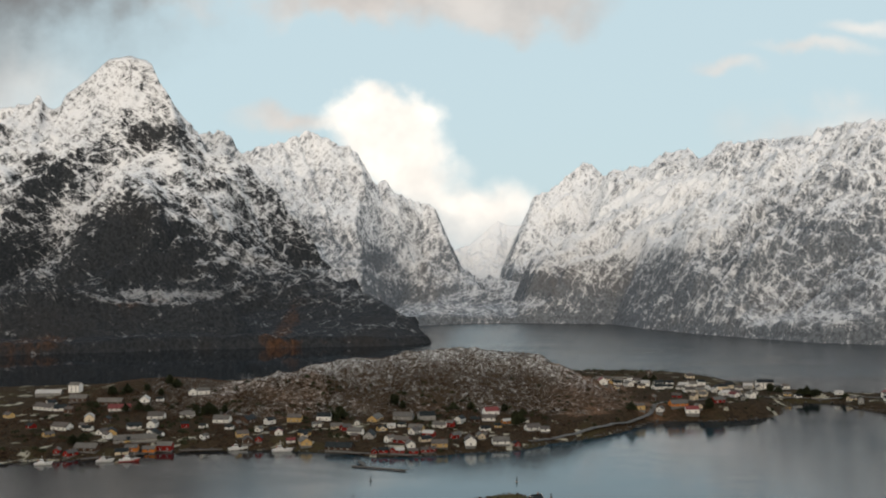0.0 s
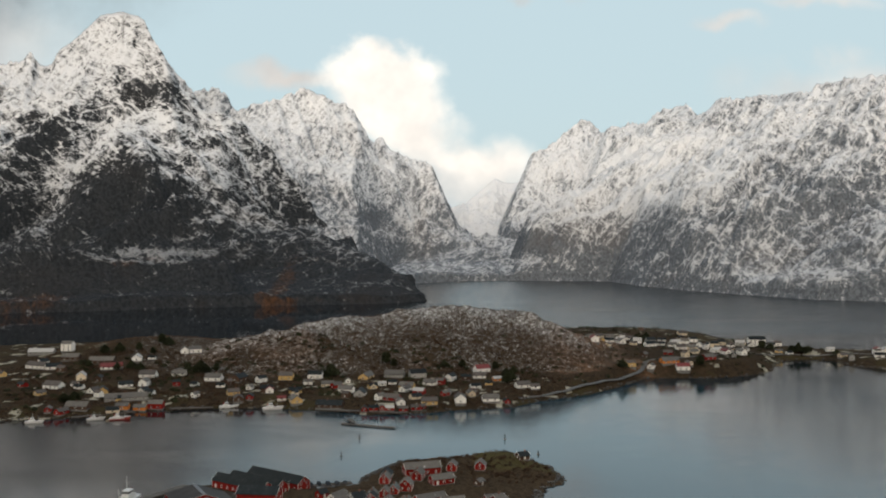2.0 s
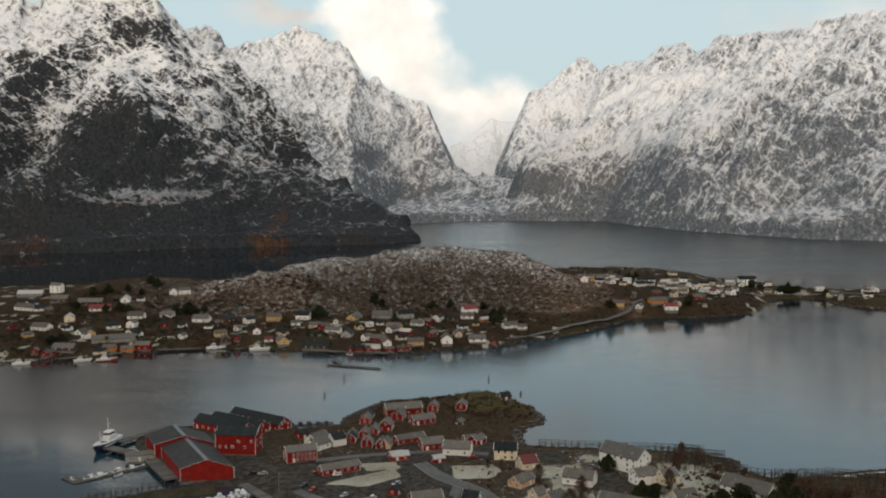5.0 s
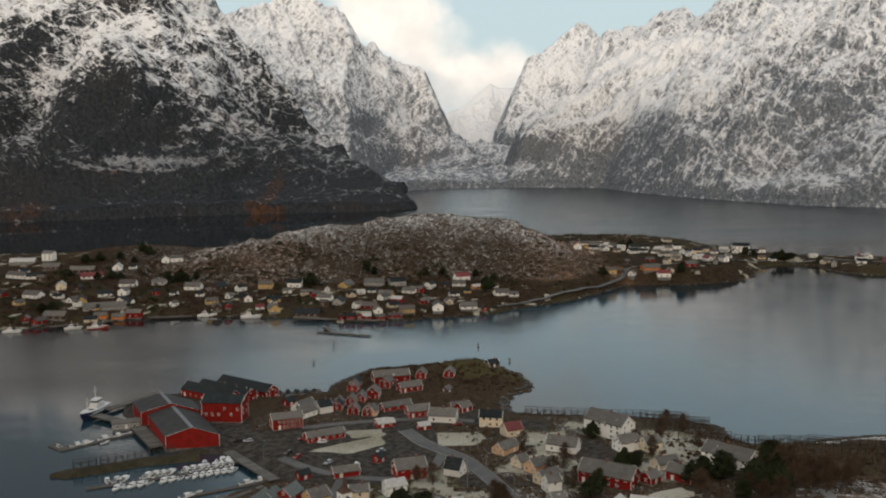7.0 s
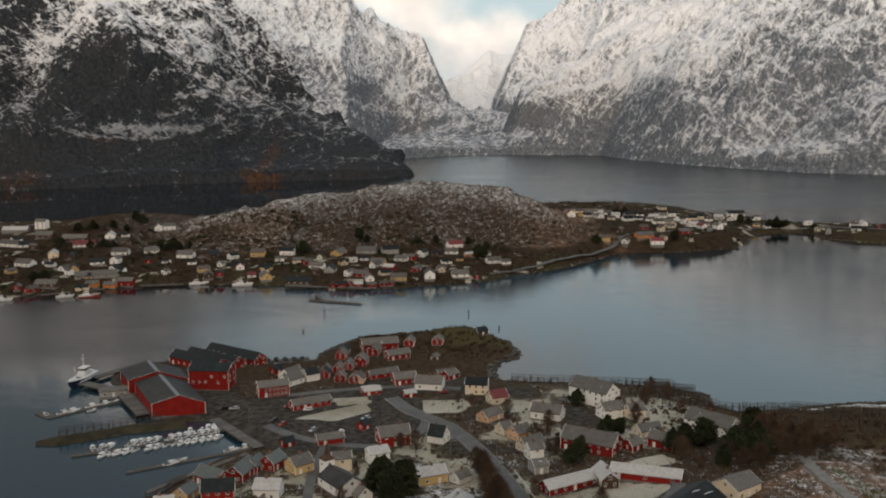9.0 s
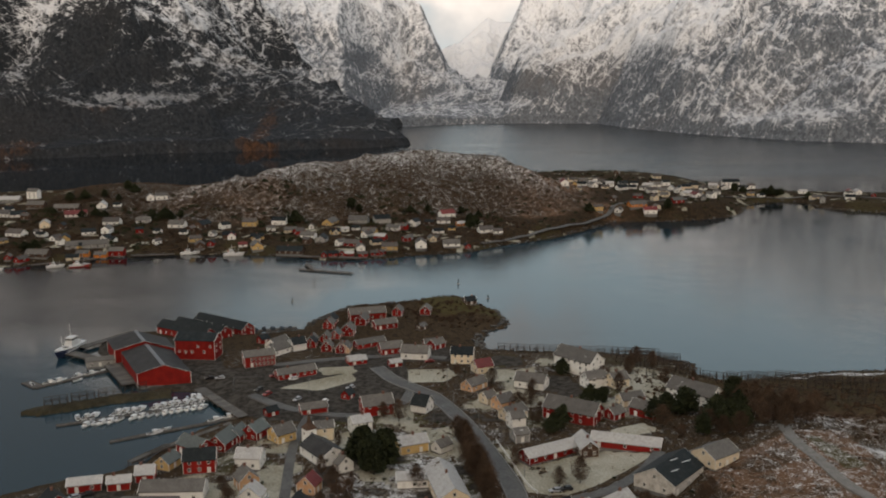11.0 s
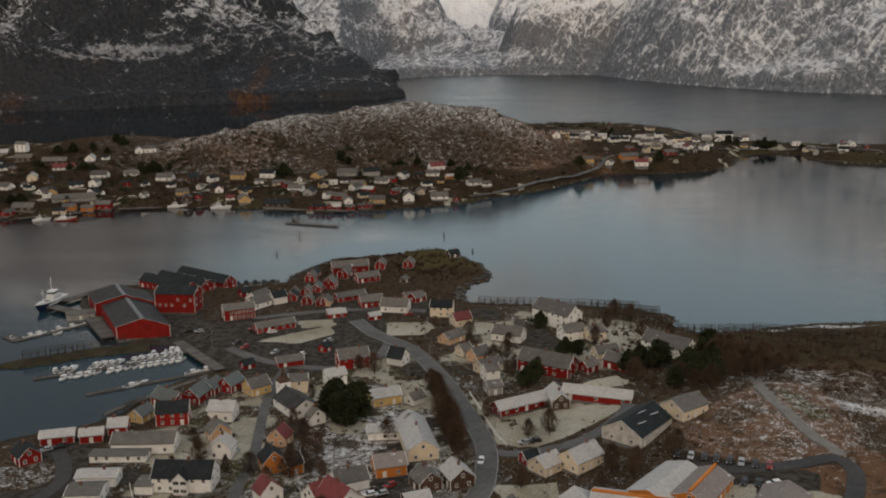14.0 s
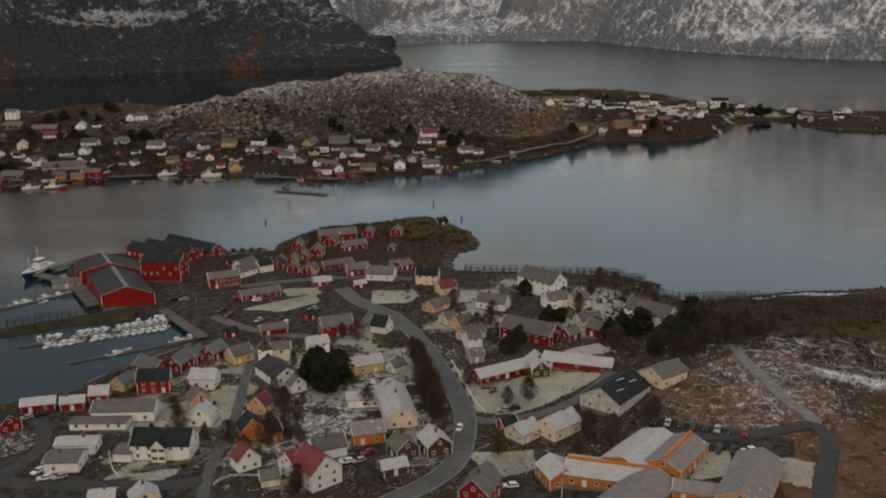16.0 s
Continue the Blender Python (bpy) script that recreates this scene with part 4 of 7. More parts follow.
def house(x, y, turn, long, wide, eaves, rise, wall, roof, land, label, style="", skew=0.0):
    """A boarded house with a pitched roof; x and y of its middle, turn of its ridge."""
    rng = random.Random(int(abs(x) * 31 + abs(y) * 17))
    a, c, s = radians(turn), math.cos(radians(turn)), math.sin(radians(turn))
    corners = [(x + c * u * long / 2 - s * v * wide / 2, y + s * u * long / 2 + c * v * wide / 2) for u in (-1, 1) for v in (-1, 1)]
    heights = [land.at(*q) for q in corners] + [land.at(x, y)]
    base = max(sum(heights) / 5, 0.8)
    drop = min(max(base - min(heights) + 0.6, 0.5), 4.0)
    kind = "church" if style == "church" else "warehouse" if "warehouse" in label else "shed" if "shed" in label else "house"
    h = new(kind)
    h.matrix_world = Matrix.Translation((x, y, base)) @ Matrix.Rotation(a, 4, "Z")
    tagged(h, label, kind, "houses on the island" if style == "far" else "houses of the village")
    HOUSE_AT.append((x, y, max(long, wide) / 2))
    L, W = long / 2, wide / 2
    foot = 0.35
    bm = bmesh.new()
    box(bm, -L + 0.04, -W + 0.04, -drop, L - 0.04, W - 0.04, foot)
    finish("foundation", bm, M["stone"], h)
    bm = bmesh.new()
    prism(bm, [(-W, foot), (W, foot), (W, eaves), (0, eaves + rise - 0.02), (-W, eaves)], -L, L)
    finish("wall", bm, M[wall], h)
    # roof: two slabs that meet on the ridge, with eaves and verges
    k = rise / W
    out, verge, t = 0.4, 0.35, 0.2
    bm = bmesh.new()
    n = math.hypot(1, k)
    top = [(-W - out, eaves - out * k + t * n), (0, eaves + rise + t * n), (W + out, eaves - out * k + t * n), (W + out, eaves - out * k + 0.01), (0, eaves + rise + 0.01), (-W - out, eaves - out * k + 0.01)]
    prism(bm, top, -L - verge, L + verge)
    finish("roof", bm, M[roof], h)
    far = style == "far"
    # barge boards and corner boards
    if not far and style != "shed":
        for sx in (-1, 1):
            bm = bmesh.new()
            for sy in (-1, 1):
                y1, y0 = sy * (W + out), 0.0
                beam(bm, (sx * (L + verge + 0.04), y1, eaves - out * k + 0.1), (sx * (L + verge + 0.04), y0, eaves + rise + 0.12), 0.06, 0.28)
            finish("barge_board", bm, M["trim"], h)
            for sy in (-1, 1):
                bm = bmesh.new()
                box(bm, sx * L - 0.09, sy * W - 0.09, foot, sx * L + 0.09, sy * W + 0.09, eaves - 0.05)
                finish("corner_board", bm, M["trim"], h)
    # chimney
    if kind == "house" and style not in ("school", "wing", "barn") and rng.random() < (0.4 if far else 0.75):
        cx = rng.uniform(-0.5, 0.5) * L
        bm = bmesh.new()
        box(bm, cx - 0.4, -0.35, eaves + rise - 0.6, cx + 0.4, 0.35, eaves + rise + 1.0, 0.03)
        box(bm, cx - 0.48, -0.43, eaves + rise + 1.0, cx + 0.48, 0.43, eaves + rise + 1.12)
        finish("chimney", bm, M["brick"], h)
    if style == "school":   # a raised band of boards along the ridge
        bm = bmesh.new()
        box(bm, -L - 0.2, -0.5, eaves + rise - 0.3, L + 0.2, 0.25, eaves + rise + 0.75, 0.03)
        finish("clerestory", bm, M["orange"], h)
    # windows
    floors = [1.75] if eaves < 4.6 else [1.75, 4.3]
    if eaves > 6.9 and wall == "red":
        floors = [4.2, 7.0]
    if eaves > 6.9 and wall != "red":
        floors = [1.7, 4.0, 6.2]
    key = "far" if far else "plain"
    if style == "church":
        floors = [2.6]
    if style == "hall":
        floors = []
    gap = 4.6 if far else (3.0 if style in ("box", "dormer") else 3.3)
    if style == "long":
        gap = 4.2
    if style == "rows":
        gap, floors = 1.9, [1.6, 3.9]
    count = max(1, int((long - 1.2) / gap))
    door = rng.randrange(count)
    for z in floors:
        for side in (-1, 1):
            if side == (1 if s * 0 + c > 0 else -1) and far:
                continue
            for q in range(count):
                u = (q + 0.5) / count * (2 * L - 1.0) - L + 0.5
                if not far and side == -1 and q == door and z < 2:
                    share("door", DOOR, h, "", Matrix.Translation((u, side * W, foot)) @ Matrix.Rotation(0 if side > 0 else math.pi, 4, "Z"))
                    continue
                if not far and rng.random() < 0.12:
                    continue
                window(h, Matrix.Translation((u, side * W, z)) @ Matrix.Rotation(0 if side > 0 else math.pi, 4, "Z"), key)
    ends = floors + ([eaves + rise * 0.3] if rise > 2.2 and not far and style != "hall" else [])
    for z in ends:
        for side in (-1, 1):
            spots = (-0.25, 0.25) if wide > 6 and z < eaves and not far else (0.0,)
            if far and side > 0:
                continue
            for v in spots:
                window(h, Matrix.Translation((side * L, v * wide, z)) @ Matrix.Rotation(-side * math.pi / 2, 4, "Z"), key)
    if style == "dormer":
        bm = bmesh.new()
        prism(bm, [(-2.2, foot), (2.2, foot), (2.2, eaves), (0, eaves + 2.4), (-2.2, eaves)], -W - 1.6, 0)
        bmesh.ops.rotate(bm, verts=bm.verts, matrix=Matrix.Rotation(math.pi / 2, 3, "Z"))
        finish("porch_wall", bm, M[wall], h)
        bm = bmesh.new()
        prism(bm, [(-2.6, eaves - 0.35), (0, eaves + 2.45), (2.6, eaves - 0.35), (2.6, eaves - 0.1), (0, eaves + 2.7), (-2.6, eaves - 0.1)], -W - 1.9, 0)
        bmesh.ops.rotate(bm, verts=bm.verts, matrix=Matrix.Rotation(math.pi / 2, 3, "Z"))
        finish("porch_roof", bm, M[roof], h)
        for z in (1.75, 4.3):
            for u in (-1.1, 1.1):
                window(h, Matrix.Translation((u, -W - 1.6, z)) @ Matrix.Rotation(math.pi, 4, "Z"), "wide")
    if style == "hall":   # pale strip added for the bright glare along the ridge
        bm = bmesh.new()
        prism(bm, [(-0.9, eaves + rise - 0.9 * k + t * n + 0.02), (0, eaves + rise + t * n + 0.02), (0.9, eaves + rise - 0.9 * k + t * n + 0.02), (0.9, eaves + rise - 0.9 * k + t * n + 0.07), (0, eaves + rise + t * n + 0.08), (-0.9, eaves + rise - 0.9 * k + t * n + 0.07)], -L - verge, L + verge)
        finish("ridge_cap", bm, M["metal"], h, "pale metal strip standing for glare along the ridge")
    if style == "barn":   # pale clear sheets let into the roof
        lean = math.atan2(rise, W)
        for u0, v0, long_v in ((-0.10, 0.12, 2.6), (0.28, 0.45, 3.0), (-0.55, 0.50, 2.8)):
            bm = bmesh.new()
            box(bm, -0.65, 0, 0, 0.65, long_v, 0.05)
            bmesh.ops.rotate(bm, verts=bm.verts, matrix=Matrix.Rotation(-lean, 3, "X") @ Matrix.Rotation(math.pi, 3, "Z"))
            run = v0 * W
            bmesh.ops.translate(bm, verts=bm.verts, vec=(u0 * L, -run, eaves + rise - run * k + t * n + 0.03))
            finish("roof_sheet", bm, M["trim"], h, "pale translucent roof sheet")
    if skew:
        for child in h.children:
            for v in child.data.vertices:
                v.co.x += skew * v.co.y
    return h


# the village, house by house: middle, turn of the ridge, length, width, eaves, rise of the roof

house(-83.1, 467.5, -6, 20.1, 11, 10, 2.8, "red", "black", NEAR, "red wooden house with black roof", style="box")
house(-84.2, 526.6, -37, 40.7, 9, 4.6, 3.2, "red", "black", NEAR, "red wooden warehouse with black roof", style="long")
house(-93.0, 513.4, -36, 38.0, 9, 4.2, 3.2, "red", "black", NEAR, "red wooden warehouse with black roof", style="long")
house(-99.8, 506.7, -35, 37.4, 9, 4.2, 3.2, "red", "black", NEAR, "red wooden warehouse with black roof", style="long")
house(-50.4, 452.5, 21, 14.6, 7.5, 5.4, 2.2, "red", "slate", NEAR, "red two-storey lodge with close rows of windows", style="rows")
house(-55.5, 492.2, 45, 5.0, 5, 2.8, 1.8, "red", "black", NEAR, "red wooden shed with black roof", style="shed")
house(-46.0, 481.9, 59, 11.0, 8, 3.2, 3, "white", "slate", NEAR, "white wooden house with grey slate roof")
house(-35.7, 479.0, 34, 7.2, 7, 4, 2.6, "white", "black", NEAR, "white wooden house with black roof")
house(-23.9, 530.9, 86, 9.0, 6, 3, 2.4, "red", "black", NEAR, "red wooden house with black roof")
house(-4.5, 539.9, 16, 20.7, 8, 4.2, 2.8, "red", "slate", NEAR, "red wooden warehouse with grey slate roof", style="long")
house(13.0, 548.0, 83, 8.3, 5.5, 3.2, 2.4, "red", "slate", NEAR, "red wooden house with grey slate roof")
house(6.8, 520.2, 26, 12.7, 7, 3.2, 2.2, "red", "slate", NEAR, "red wooden house with grey slate roof")
house(29.4, 547.4, 83, 8.3, 6, 2.8, 2.4, "red", "slate", NEAR, "red wooden house with grey slate roof")
house(55.4, 567.2, 24, 6.7, 6, 2.4, 2, "brown", "black", NEAR, "brown wooden house with black roof")
house(-12.1, 506.2, 85, 8.3, 7, 3.6, 3, "red", "slate", NEAR, "red wooden house with grey slate roof")
house(-19.9, 476.1, 88, 6.3, 5.5, 3, 2.6, "red", "slate", NEAR, "red wooden house with grey slate roof")
house(-12.3, 473.3, 87, 6.2, 5.5, 3, 2.4, "red", "slate", NEAR, "red wooden house with grey slate roof")
house(0.9, 483.8, 30, 15.9, 6, 2.6, 1.8, "red", "slate", NEAR, "red wooden warehouse with grey slate roof", style="long")
house(-29.0, 483.7, 87, 6.5, 5.5, 3, 2.4, "red", "black", NEAR, "red wooden house with black roof")
house(12.5, 471.1, 19, 11.1, 7.5, 3.4, 2.6, "red", "slate", NEAR, "red wooden house with grey slate roof")
house(25.6, 461.9, -11, 13.3, 8.5, 3.6, 3, "white", "slate", NEAR, "white wooden house with grey slate roof")
house(33.3, 483.0, 20, 8.6, 5, 2.4, 1.6, "red", "slate", NEAR, "red wooden house with grey slate roof")
house(48.6, 453.1, -8, 10.5, 8, 5.2, 2.6, "beige", "black", NEAR, "beige wooden house with black roof", style="box")
house(57.3, 436.8, 24, 8.1, 7, 3.6, 2.8, "beige", "redroof", NEAR, "beige wooden house with red roof")
house(52.7, 413.1, 48, 10.5, 6.5, 3, 2.4, "peach", "slate", NEAR, "peach wooden house with grey slate roof")
house(78.2, 412.0, -24, 13.4, 8, 3.6, 3, "white", "slate", NEAR, "white wooden house with grey slate roof")
house(101.9, 431.5, -47, 21.0, 10.5, 7.2, 4, "white", "slate", NEAR, "white wooden house with grey slate roof", style="box")
house(105.1, 407.5, 22, 9.8, 7.5, 4.6, 2.6, "white", "slate", NEAR, "white wooden house with grey slate roof")
house(114.8, 405.7, 28, 7.9, 7, 3.8, 2.6, "beige", "slate", NEAR, "beige wooden house with grey slate roof")
house(90.5, 367.6, -33, 22.0, 10, 4.8, 3.8, "red", "slate", NEAR, "red wooden house with grey slate roof")
house(106.0, 363.7, 37, 6.2, 5.5, 2.8, 2.2, "red", "slate", NEAR, "red wooden house with grey slate roof")
house(118.1, 363.0, -41, 10.5, 7.5, 3.6, 2.6, "red", "slate", NEAR, "red wooden house with grey slate roof")
house(115.1, 378.5, 19, 9.8, 6.5, 3, 2.2, "beige", "slate", NEAR, "beige wooden house with grey slate roof")
house(140.2, 374.4, -47, 20.3, 9.5, 5, 3.6, "white", "slate", NEAR, "white wooden house with grey slate roof", style="box")
house(77.0, 332.6, 30, 22.4, 7, 2.8, 2.2, "red", "snowroof", NEAR, "red wooden warehouse with snowy roof", style="long")
house(104.8, 333.4, -19, 24.4, 7, 2.8, 2.2, "red", "snowroof", NEAR, "red wooden warehouse with snowy roof", style="long")
house(90.2, 334.0, -84, 12.0, 6.5, 3.4, 2.6, "brown", "snowroof", NEAR, "brown wooden house with snowy roof")
house(112.6, 302.0, 50, 20.8, 14, 4.2, 4, "oldwhite", "black", NEAR, "weathered white barn with pale sheets in its black roof", style="barn")
house(130.3, 311.6, 36, 12.4, 10, 4, 2.6, "beige", "slate", NEAR, "beige wooden house with grey slate roof")
house(-47.8, 328.5, 9, 11.1, 8, 5.2, 3, "red", "black", NEAR, "red wooden house with black roof", style="box")
house(-53.7, 345.1, -36, 12.1, 8, 3.4, 3, "red", "greenroof", NEAR, "red wooden house with dark green roof")
house(-44.4, 349.9, 75, 12.0, 7.5, 3.4, 3, "red", "greenroof", NEAR, "red wooden house with dark green roof")
house(-40.6, 356.7, 75, 7.5, 6, 3, 2.6, "red", "greenroof", NEAR, "red wooden house with dark green roof")
house(-34.0, 359.1, 66, 8.6, 7, 3.4, 2.8, "red", "greenroof", NEAR, "red wooden house with dark green roof")
house(-82.9, 312.7, 14, 10.7, 6, 3, 1.6, "red", "snowroof", NEAR, "red wooden warehouse with snowy roof", style="long")
house(-71.6, 313.7, 13, 7.3, 6, 3, 1.6, "red", "snowroof", NEAR, "red wooden house with snowy roof")
house(-64.7, 320.7, 8, 6.1, 7, 3.2, 2.2, "red", "snowroof", NEAR, "red wooden house with snowy roof")
house(-60.1, 331.2, 70, 7.2, 6, 3, 2.4, "yellow", "greenroof", NEAR, "pale yellow wooden house with dark green roof")
house(-50.8, 306.0, 1, 20.6, 8.6, 4, 2.4, "white", "slate", NEAR, "white wooden house with grey slate roof", style="long")
house(-57.8, 271.2, 2, 10.0, 8.6, 3.6, 1.2, "white", "slate", NEAR, "white wooden house with grey slate roof")
house(-57.0, 298.2, 0, 18.3, 5.2, 2.6, 0.25, "white", "slate", NEAR, "low white annex with a flat roof and parapet", style="shed")
house(-41.6, 276.8, -3, 5.4, 7, 3.0, 0.25, "white", "slate", NEAR, "flat-roofed white annex beside a black-roofed house", style="shed")
house(-58.0, 281.8, 1, 12.0, 6.6, 3.4, 1.2, "white", "snowroof", NEAR, "white wooden house with snowy roof")
house(-30.2, 279.0, -3, 18.0, 9.5, 5.2, 3.6, "white", "black", NEAR, "white wooden house with black roof", style="dormer")
house(-28.3, 313.6, -61, 6.7, 7, 3.8, 3.2, "peach", "slate", NEAR, "peach wooden house with grey slate roof")
house(-23.8, 299.9, 85, 6.2, 7.5, 4, 3.2, "white", "snowroof", NEAR, "white wooden house with snowy roof")
house(-30.5, 331.3, -5, 8.8, 8, 4.4, 2.6, "white", "snowroof", NEAR, "white wooden house with snowy roof")
house(-23.2, 355.4, 41, 8.1, 7.5, 3.8, 2.8, "yellow", "slate", NEAR, "pale yellow wooden house with grey slate roof")
house(-7.2, 356.8, 13, 6.9, 7, 5.4, 1.8, "beige", "slate", NEAR, "beige wooden house with grey slate roof", style="box")
house(-6.3, 308.5, 73, 5.8, 6.5, 3.6, 3, "peach", "redroof", NEAR, "peach wooden house with red roof")
house(-5.9, 290.0, -66, 7.0, 7, 4.4, 3.4, "orange", "black", NEAR, "orange wooden house with black roof")
house(0.6, 288.3, 34, 5.0, 6.5, 3.8, 2.6, "orange", "black", NEAR, "orange wooden house with black roof")
house(-3.7, 270.3, -55, 5.9, 7, 4, 3.4, "white", "redroof", NEAR, "white wooden house with red roof")
house(18.8, 260.7, -50, 11.1, 10, 5.8, 4.4, "white", "redroof", NEAR, "white wooden house with red roof")
house(12.4, 265.7, 45, 7.4, 8, 4.6, 3.6, "white", "redroof", NEAR, "white wooden house with red roof")
house(5.1, 260.5, 17, 5.2, 6, 2.8, 1.6, "beige", "slate", NEAR, "beige wooden house with grey slate roof")
house(39.6, 306.5, -78, 25.4, 10, 4.2, 3.2, "beige", "snowroof", NEAR, "beige wooden house with snowy roof")
house(30.4, 314.0, 4, 15.0, 7.5, 3.2, 1.6, "white", "snowroof", NEAR, "white wooden house with snowy roof")
house(31.4, 287.6, 15, 9.8, 8.5, 3.8, 2.6, "orange", "pinkroof", NEAR, "orange wooden house with dull pink roof")
house(19.9, 277.7, 23, 10.0, 8, 3.6, 2.6, "white", "slate", NEAR, "white wooden house with grey slate roof")
house(43.2, 276.3, -63, 7.4, 7.5, 3.6, 3, "brown", "slate", NEAR, "brown wooden house with grey slate roof")
house(52.9, 277.9, -69, 8.8, 8, 3.8, 3, "brown", "snowroof", NEAR, "brown wooden house with snowy roof")
house(40.6, 265.6, 21, 7.3, 6, 2.8, 1.6, "brown", "snowroof", NEAR, "brown wooden house with snowy roof")
house(65.6, 247.1, 68, 11.1, 8.5, 5.2, 3.8, "red", "slate", NEAR, "red wooden house with grey slate roof")
house(76.0, 288.7, 26, 5.0, 5, 2.6, 2, "red", "black", NEAR, "red wooden house with black roof")
house(80.5, 282.9, 40, 7.9, 7.5, 3.4, 2.4, "beige", "snowroof", NEAR, "beige wooden house with snowy roof")
house(91.4, 284.0, 40, 11.6, 8.5, 4, 3, "beige", "snowroof", NEAR, "beige wooden house with snowy roof")
house(87.7, 254.8, 109, 9.5, 9, 3.8, 2.4, "orange", "snowroof", NEAR, "orange gabled school wing with a snowy roof", style="wing")
house(102.6, 251.9, -17, 25.0, 12, 3.4, 2.0, "orange", "snowroof", NEAR, "long orange school wing with a raised ridge band", style="school")
house(113.2, 261.6, 49, 23.0, 13, 3.5, 2.2, "orange", "snowroof", NEAR, "orange school wing under a pale snowy roof", style="wing")
house(121.9, 257.6, 54, 19.5, 11, 3.6, 2.3, "orange", "pinkroof", NEAR, "orange school wing with a dull pink roof and raised ridge band", style="school")
house(106.0, 237.0, 49, 24.0, 13, 3.8, 2.6, "orange", "pinkroof", NEAR, "wide orange school wing with a dull pink roof", style="wing")
house(137.5, 240.6, 61, 27.0, 12.5, 3.8, 2.6, "peach", "pinkroof", NEAR, "wide peach school hall with a dull pink roof", style="wing")
house(124.0, 239.0, -19, 14.0, 7, 2.9, 1.5, "orange", "pinkroof", NEAR, "low orange link between two school wings", style="wing")
house(26.9, 343.5, 23, 10.9, 7, 3.8, 2.4, "yellow", "snowroof", NEAR, "pale yellow wooden house with snowy roof")
house(6.2, 363.1, 24, 7.4, 7.5, 5, 2, "white", "snowroof", NEAR, "white wooden house with snowy roof", style="box")
house(11.2, 384.7, 18, 12.6, 8.5, 4.8, 3.2, "red", "slate", NEAR, "red wooden house with grey slate roof")
house(30.1, 387.2, -26, 7.0, 7, 3.6, 3.6, "white", "black", NEAR, "white wooden house with black roof")
house(-2.5, 403.2, 65, 5.0, 4, 2.4, 1.8, "red", "black", NEAR, "red wooden shed with black roof", style="shed")
house(-32.2, 382.9, 40, 5.0, 4, 2.4, 1.6, "red", "black", NEAR, "red wooden shed with black roof", style="shed")
house(-15.2, 386.0, 21, 10.9, 5.5, 2.6, 1.8, "red", "slate", NEAR, "red wooden house with grey slate roof")
house(67.4, 363.7, 19, 5.5, 6.5, 5, 2, "white", "slate", NEAR, "white wooden house with grey slate roof")
house(67.7, 349.7, 17, 5.4, 6, 3.6, 1.6, "grey", "slate", NEAR, "grey wooden house with grey slate roof")
house(63.9, 387.3, 38, 7.9, 6.5, 3.6, 2.6, "peach", "slate", NEAR, "peach wooden house with grey slate roof")
house(67.0, 373.9, 36, 9.8, 6.5, 3.4, 2.4, "beige", "slate", NEAR, "beige wooden house with grey slate roof")
house(57.8, 394.3, 36, 5.0, 6, 3.2, 2.4, "beige", "slate", NEAR, "beige wooden house with grey slate roof")
house(-29.8, 434.2, 29, 18.4, 6, 2.8, 2, "red", "slate", NEAR, "red wooden house with grey slate roof")
house(-4.4, 454.1, 21, 7.1, 4.5, 2.4, 1.4, "red", "snowroof", NEAR, "red wooden shed with snowy roof", style="shed")
house(15.8, 447.7, 26, 5.8, 4.5, 2.4, 1.4, "red", "snowroof", NEAR, "red wooden shed with snowy roof", style="shed")
house(-87.3, 297.5, -48, 7.7, 7, 3.4, 2.8, "red", "black", NEAR, "red wooden house with black roof")
house(-39.3, 249.9, 7, 6.5, 6, 3, 1.4, "red", "snowroof", NEAR, "red wooden house with snowy roof")
house(-27.3, 248.2, -65, 6.2, 7.5, 3.6, 2.8, "beige", "snowroof", NEAR, "beige wooden house with snowy roof")
house(38.2, 343.0, 45, 6.2, 5, 2.8, 2, "white", "slate", NEAR, "white wooden house with grey slate roof")
house(-24.1, 521.3, 82, 7.6, 5.5, 3, 2.6, "red", "slate", NEAR, "red wooden house with grey slate roof")
house(-29.0, 488.9, 85, 6.6, 5, 2.8, 2.4, "red", "slate", NEAR, "red wooden house with grey slate roof")
house(-22.6, 492.7, 84, 6.7, 5, 2.8, 2.4, "red", "slate", NEAR, "red wooden house with grey slate roof")
house(-18.0, 499.1, 84, 6.9, 5, 2.8, 2.4, "red", "greenroof", NEAR, "red wooden house with dark green roof")
house(-10.4, 473.8, 82, 7.3, 5.5, 2.8, 2.4, "peach", "slate", NEAR, "peach wooden house with grey slate roof")
house(35.7, 478.8, 45, 7.3, 6, 2.8, 2.2, "red", "slate", NEAR, "red wooden house with grey slate roof")
house(-6.2, 529.1, 79, 9.2, 6, 3.4, 2.6, "red", "slate", NEAR, "red wooden house with grey slate roof")
house(-44.5, 472.1, 52, 11.4, 7, 3.2, 2.8, "white", "slate", NEAR, "white wooden house with grey slate roof")
house(-2.8, 452.5, 24, 8.7, 5, 2.4, 1.6, "red", "snowroof", NEAR, "red wooden shed with snowy roof", style="shed")
house(27.3, 516.4, 58, 5.6, 4.5, 2.2, 1.4, "brown", "slate", NEAR, "brown wooden shed with grey slate roof", style="shed")
house(-98.9, 446.7, -62, 40, 22.3, 6.2, 3.8, "red", "metalroof", NEAR, "large red timber warehouse with a dark metal roof", style="hall", skew=0.41)
house(-114.5, 474.5, -62, 22, 27, 6.8, 4.2, "red", "metalroof", NEAR, "rear red timber warehouse with a dark metal roof", style="hall", skew=0.41)
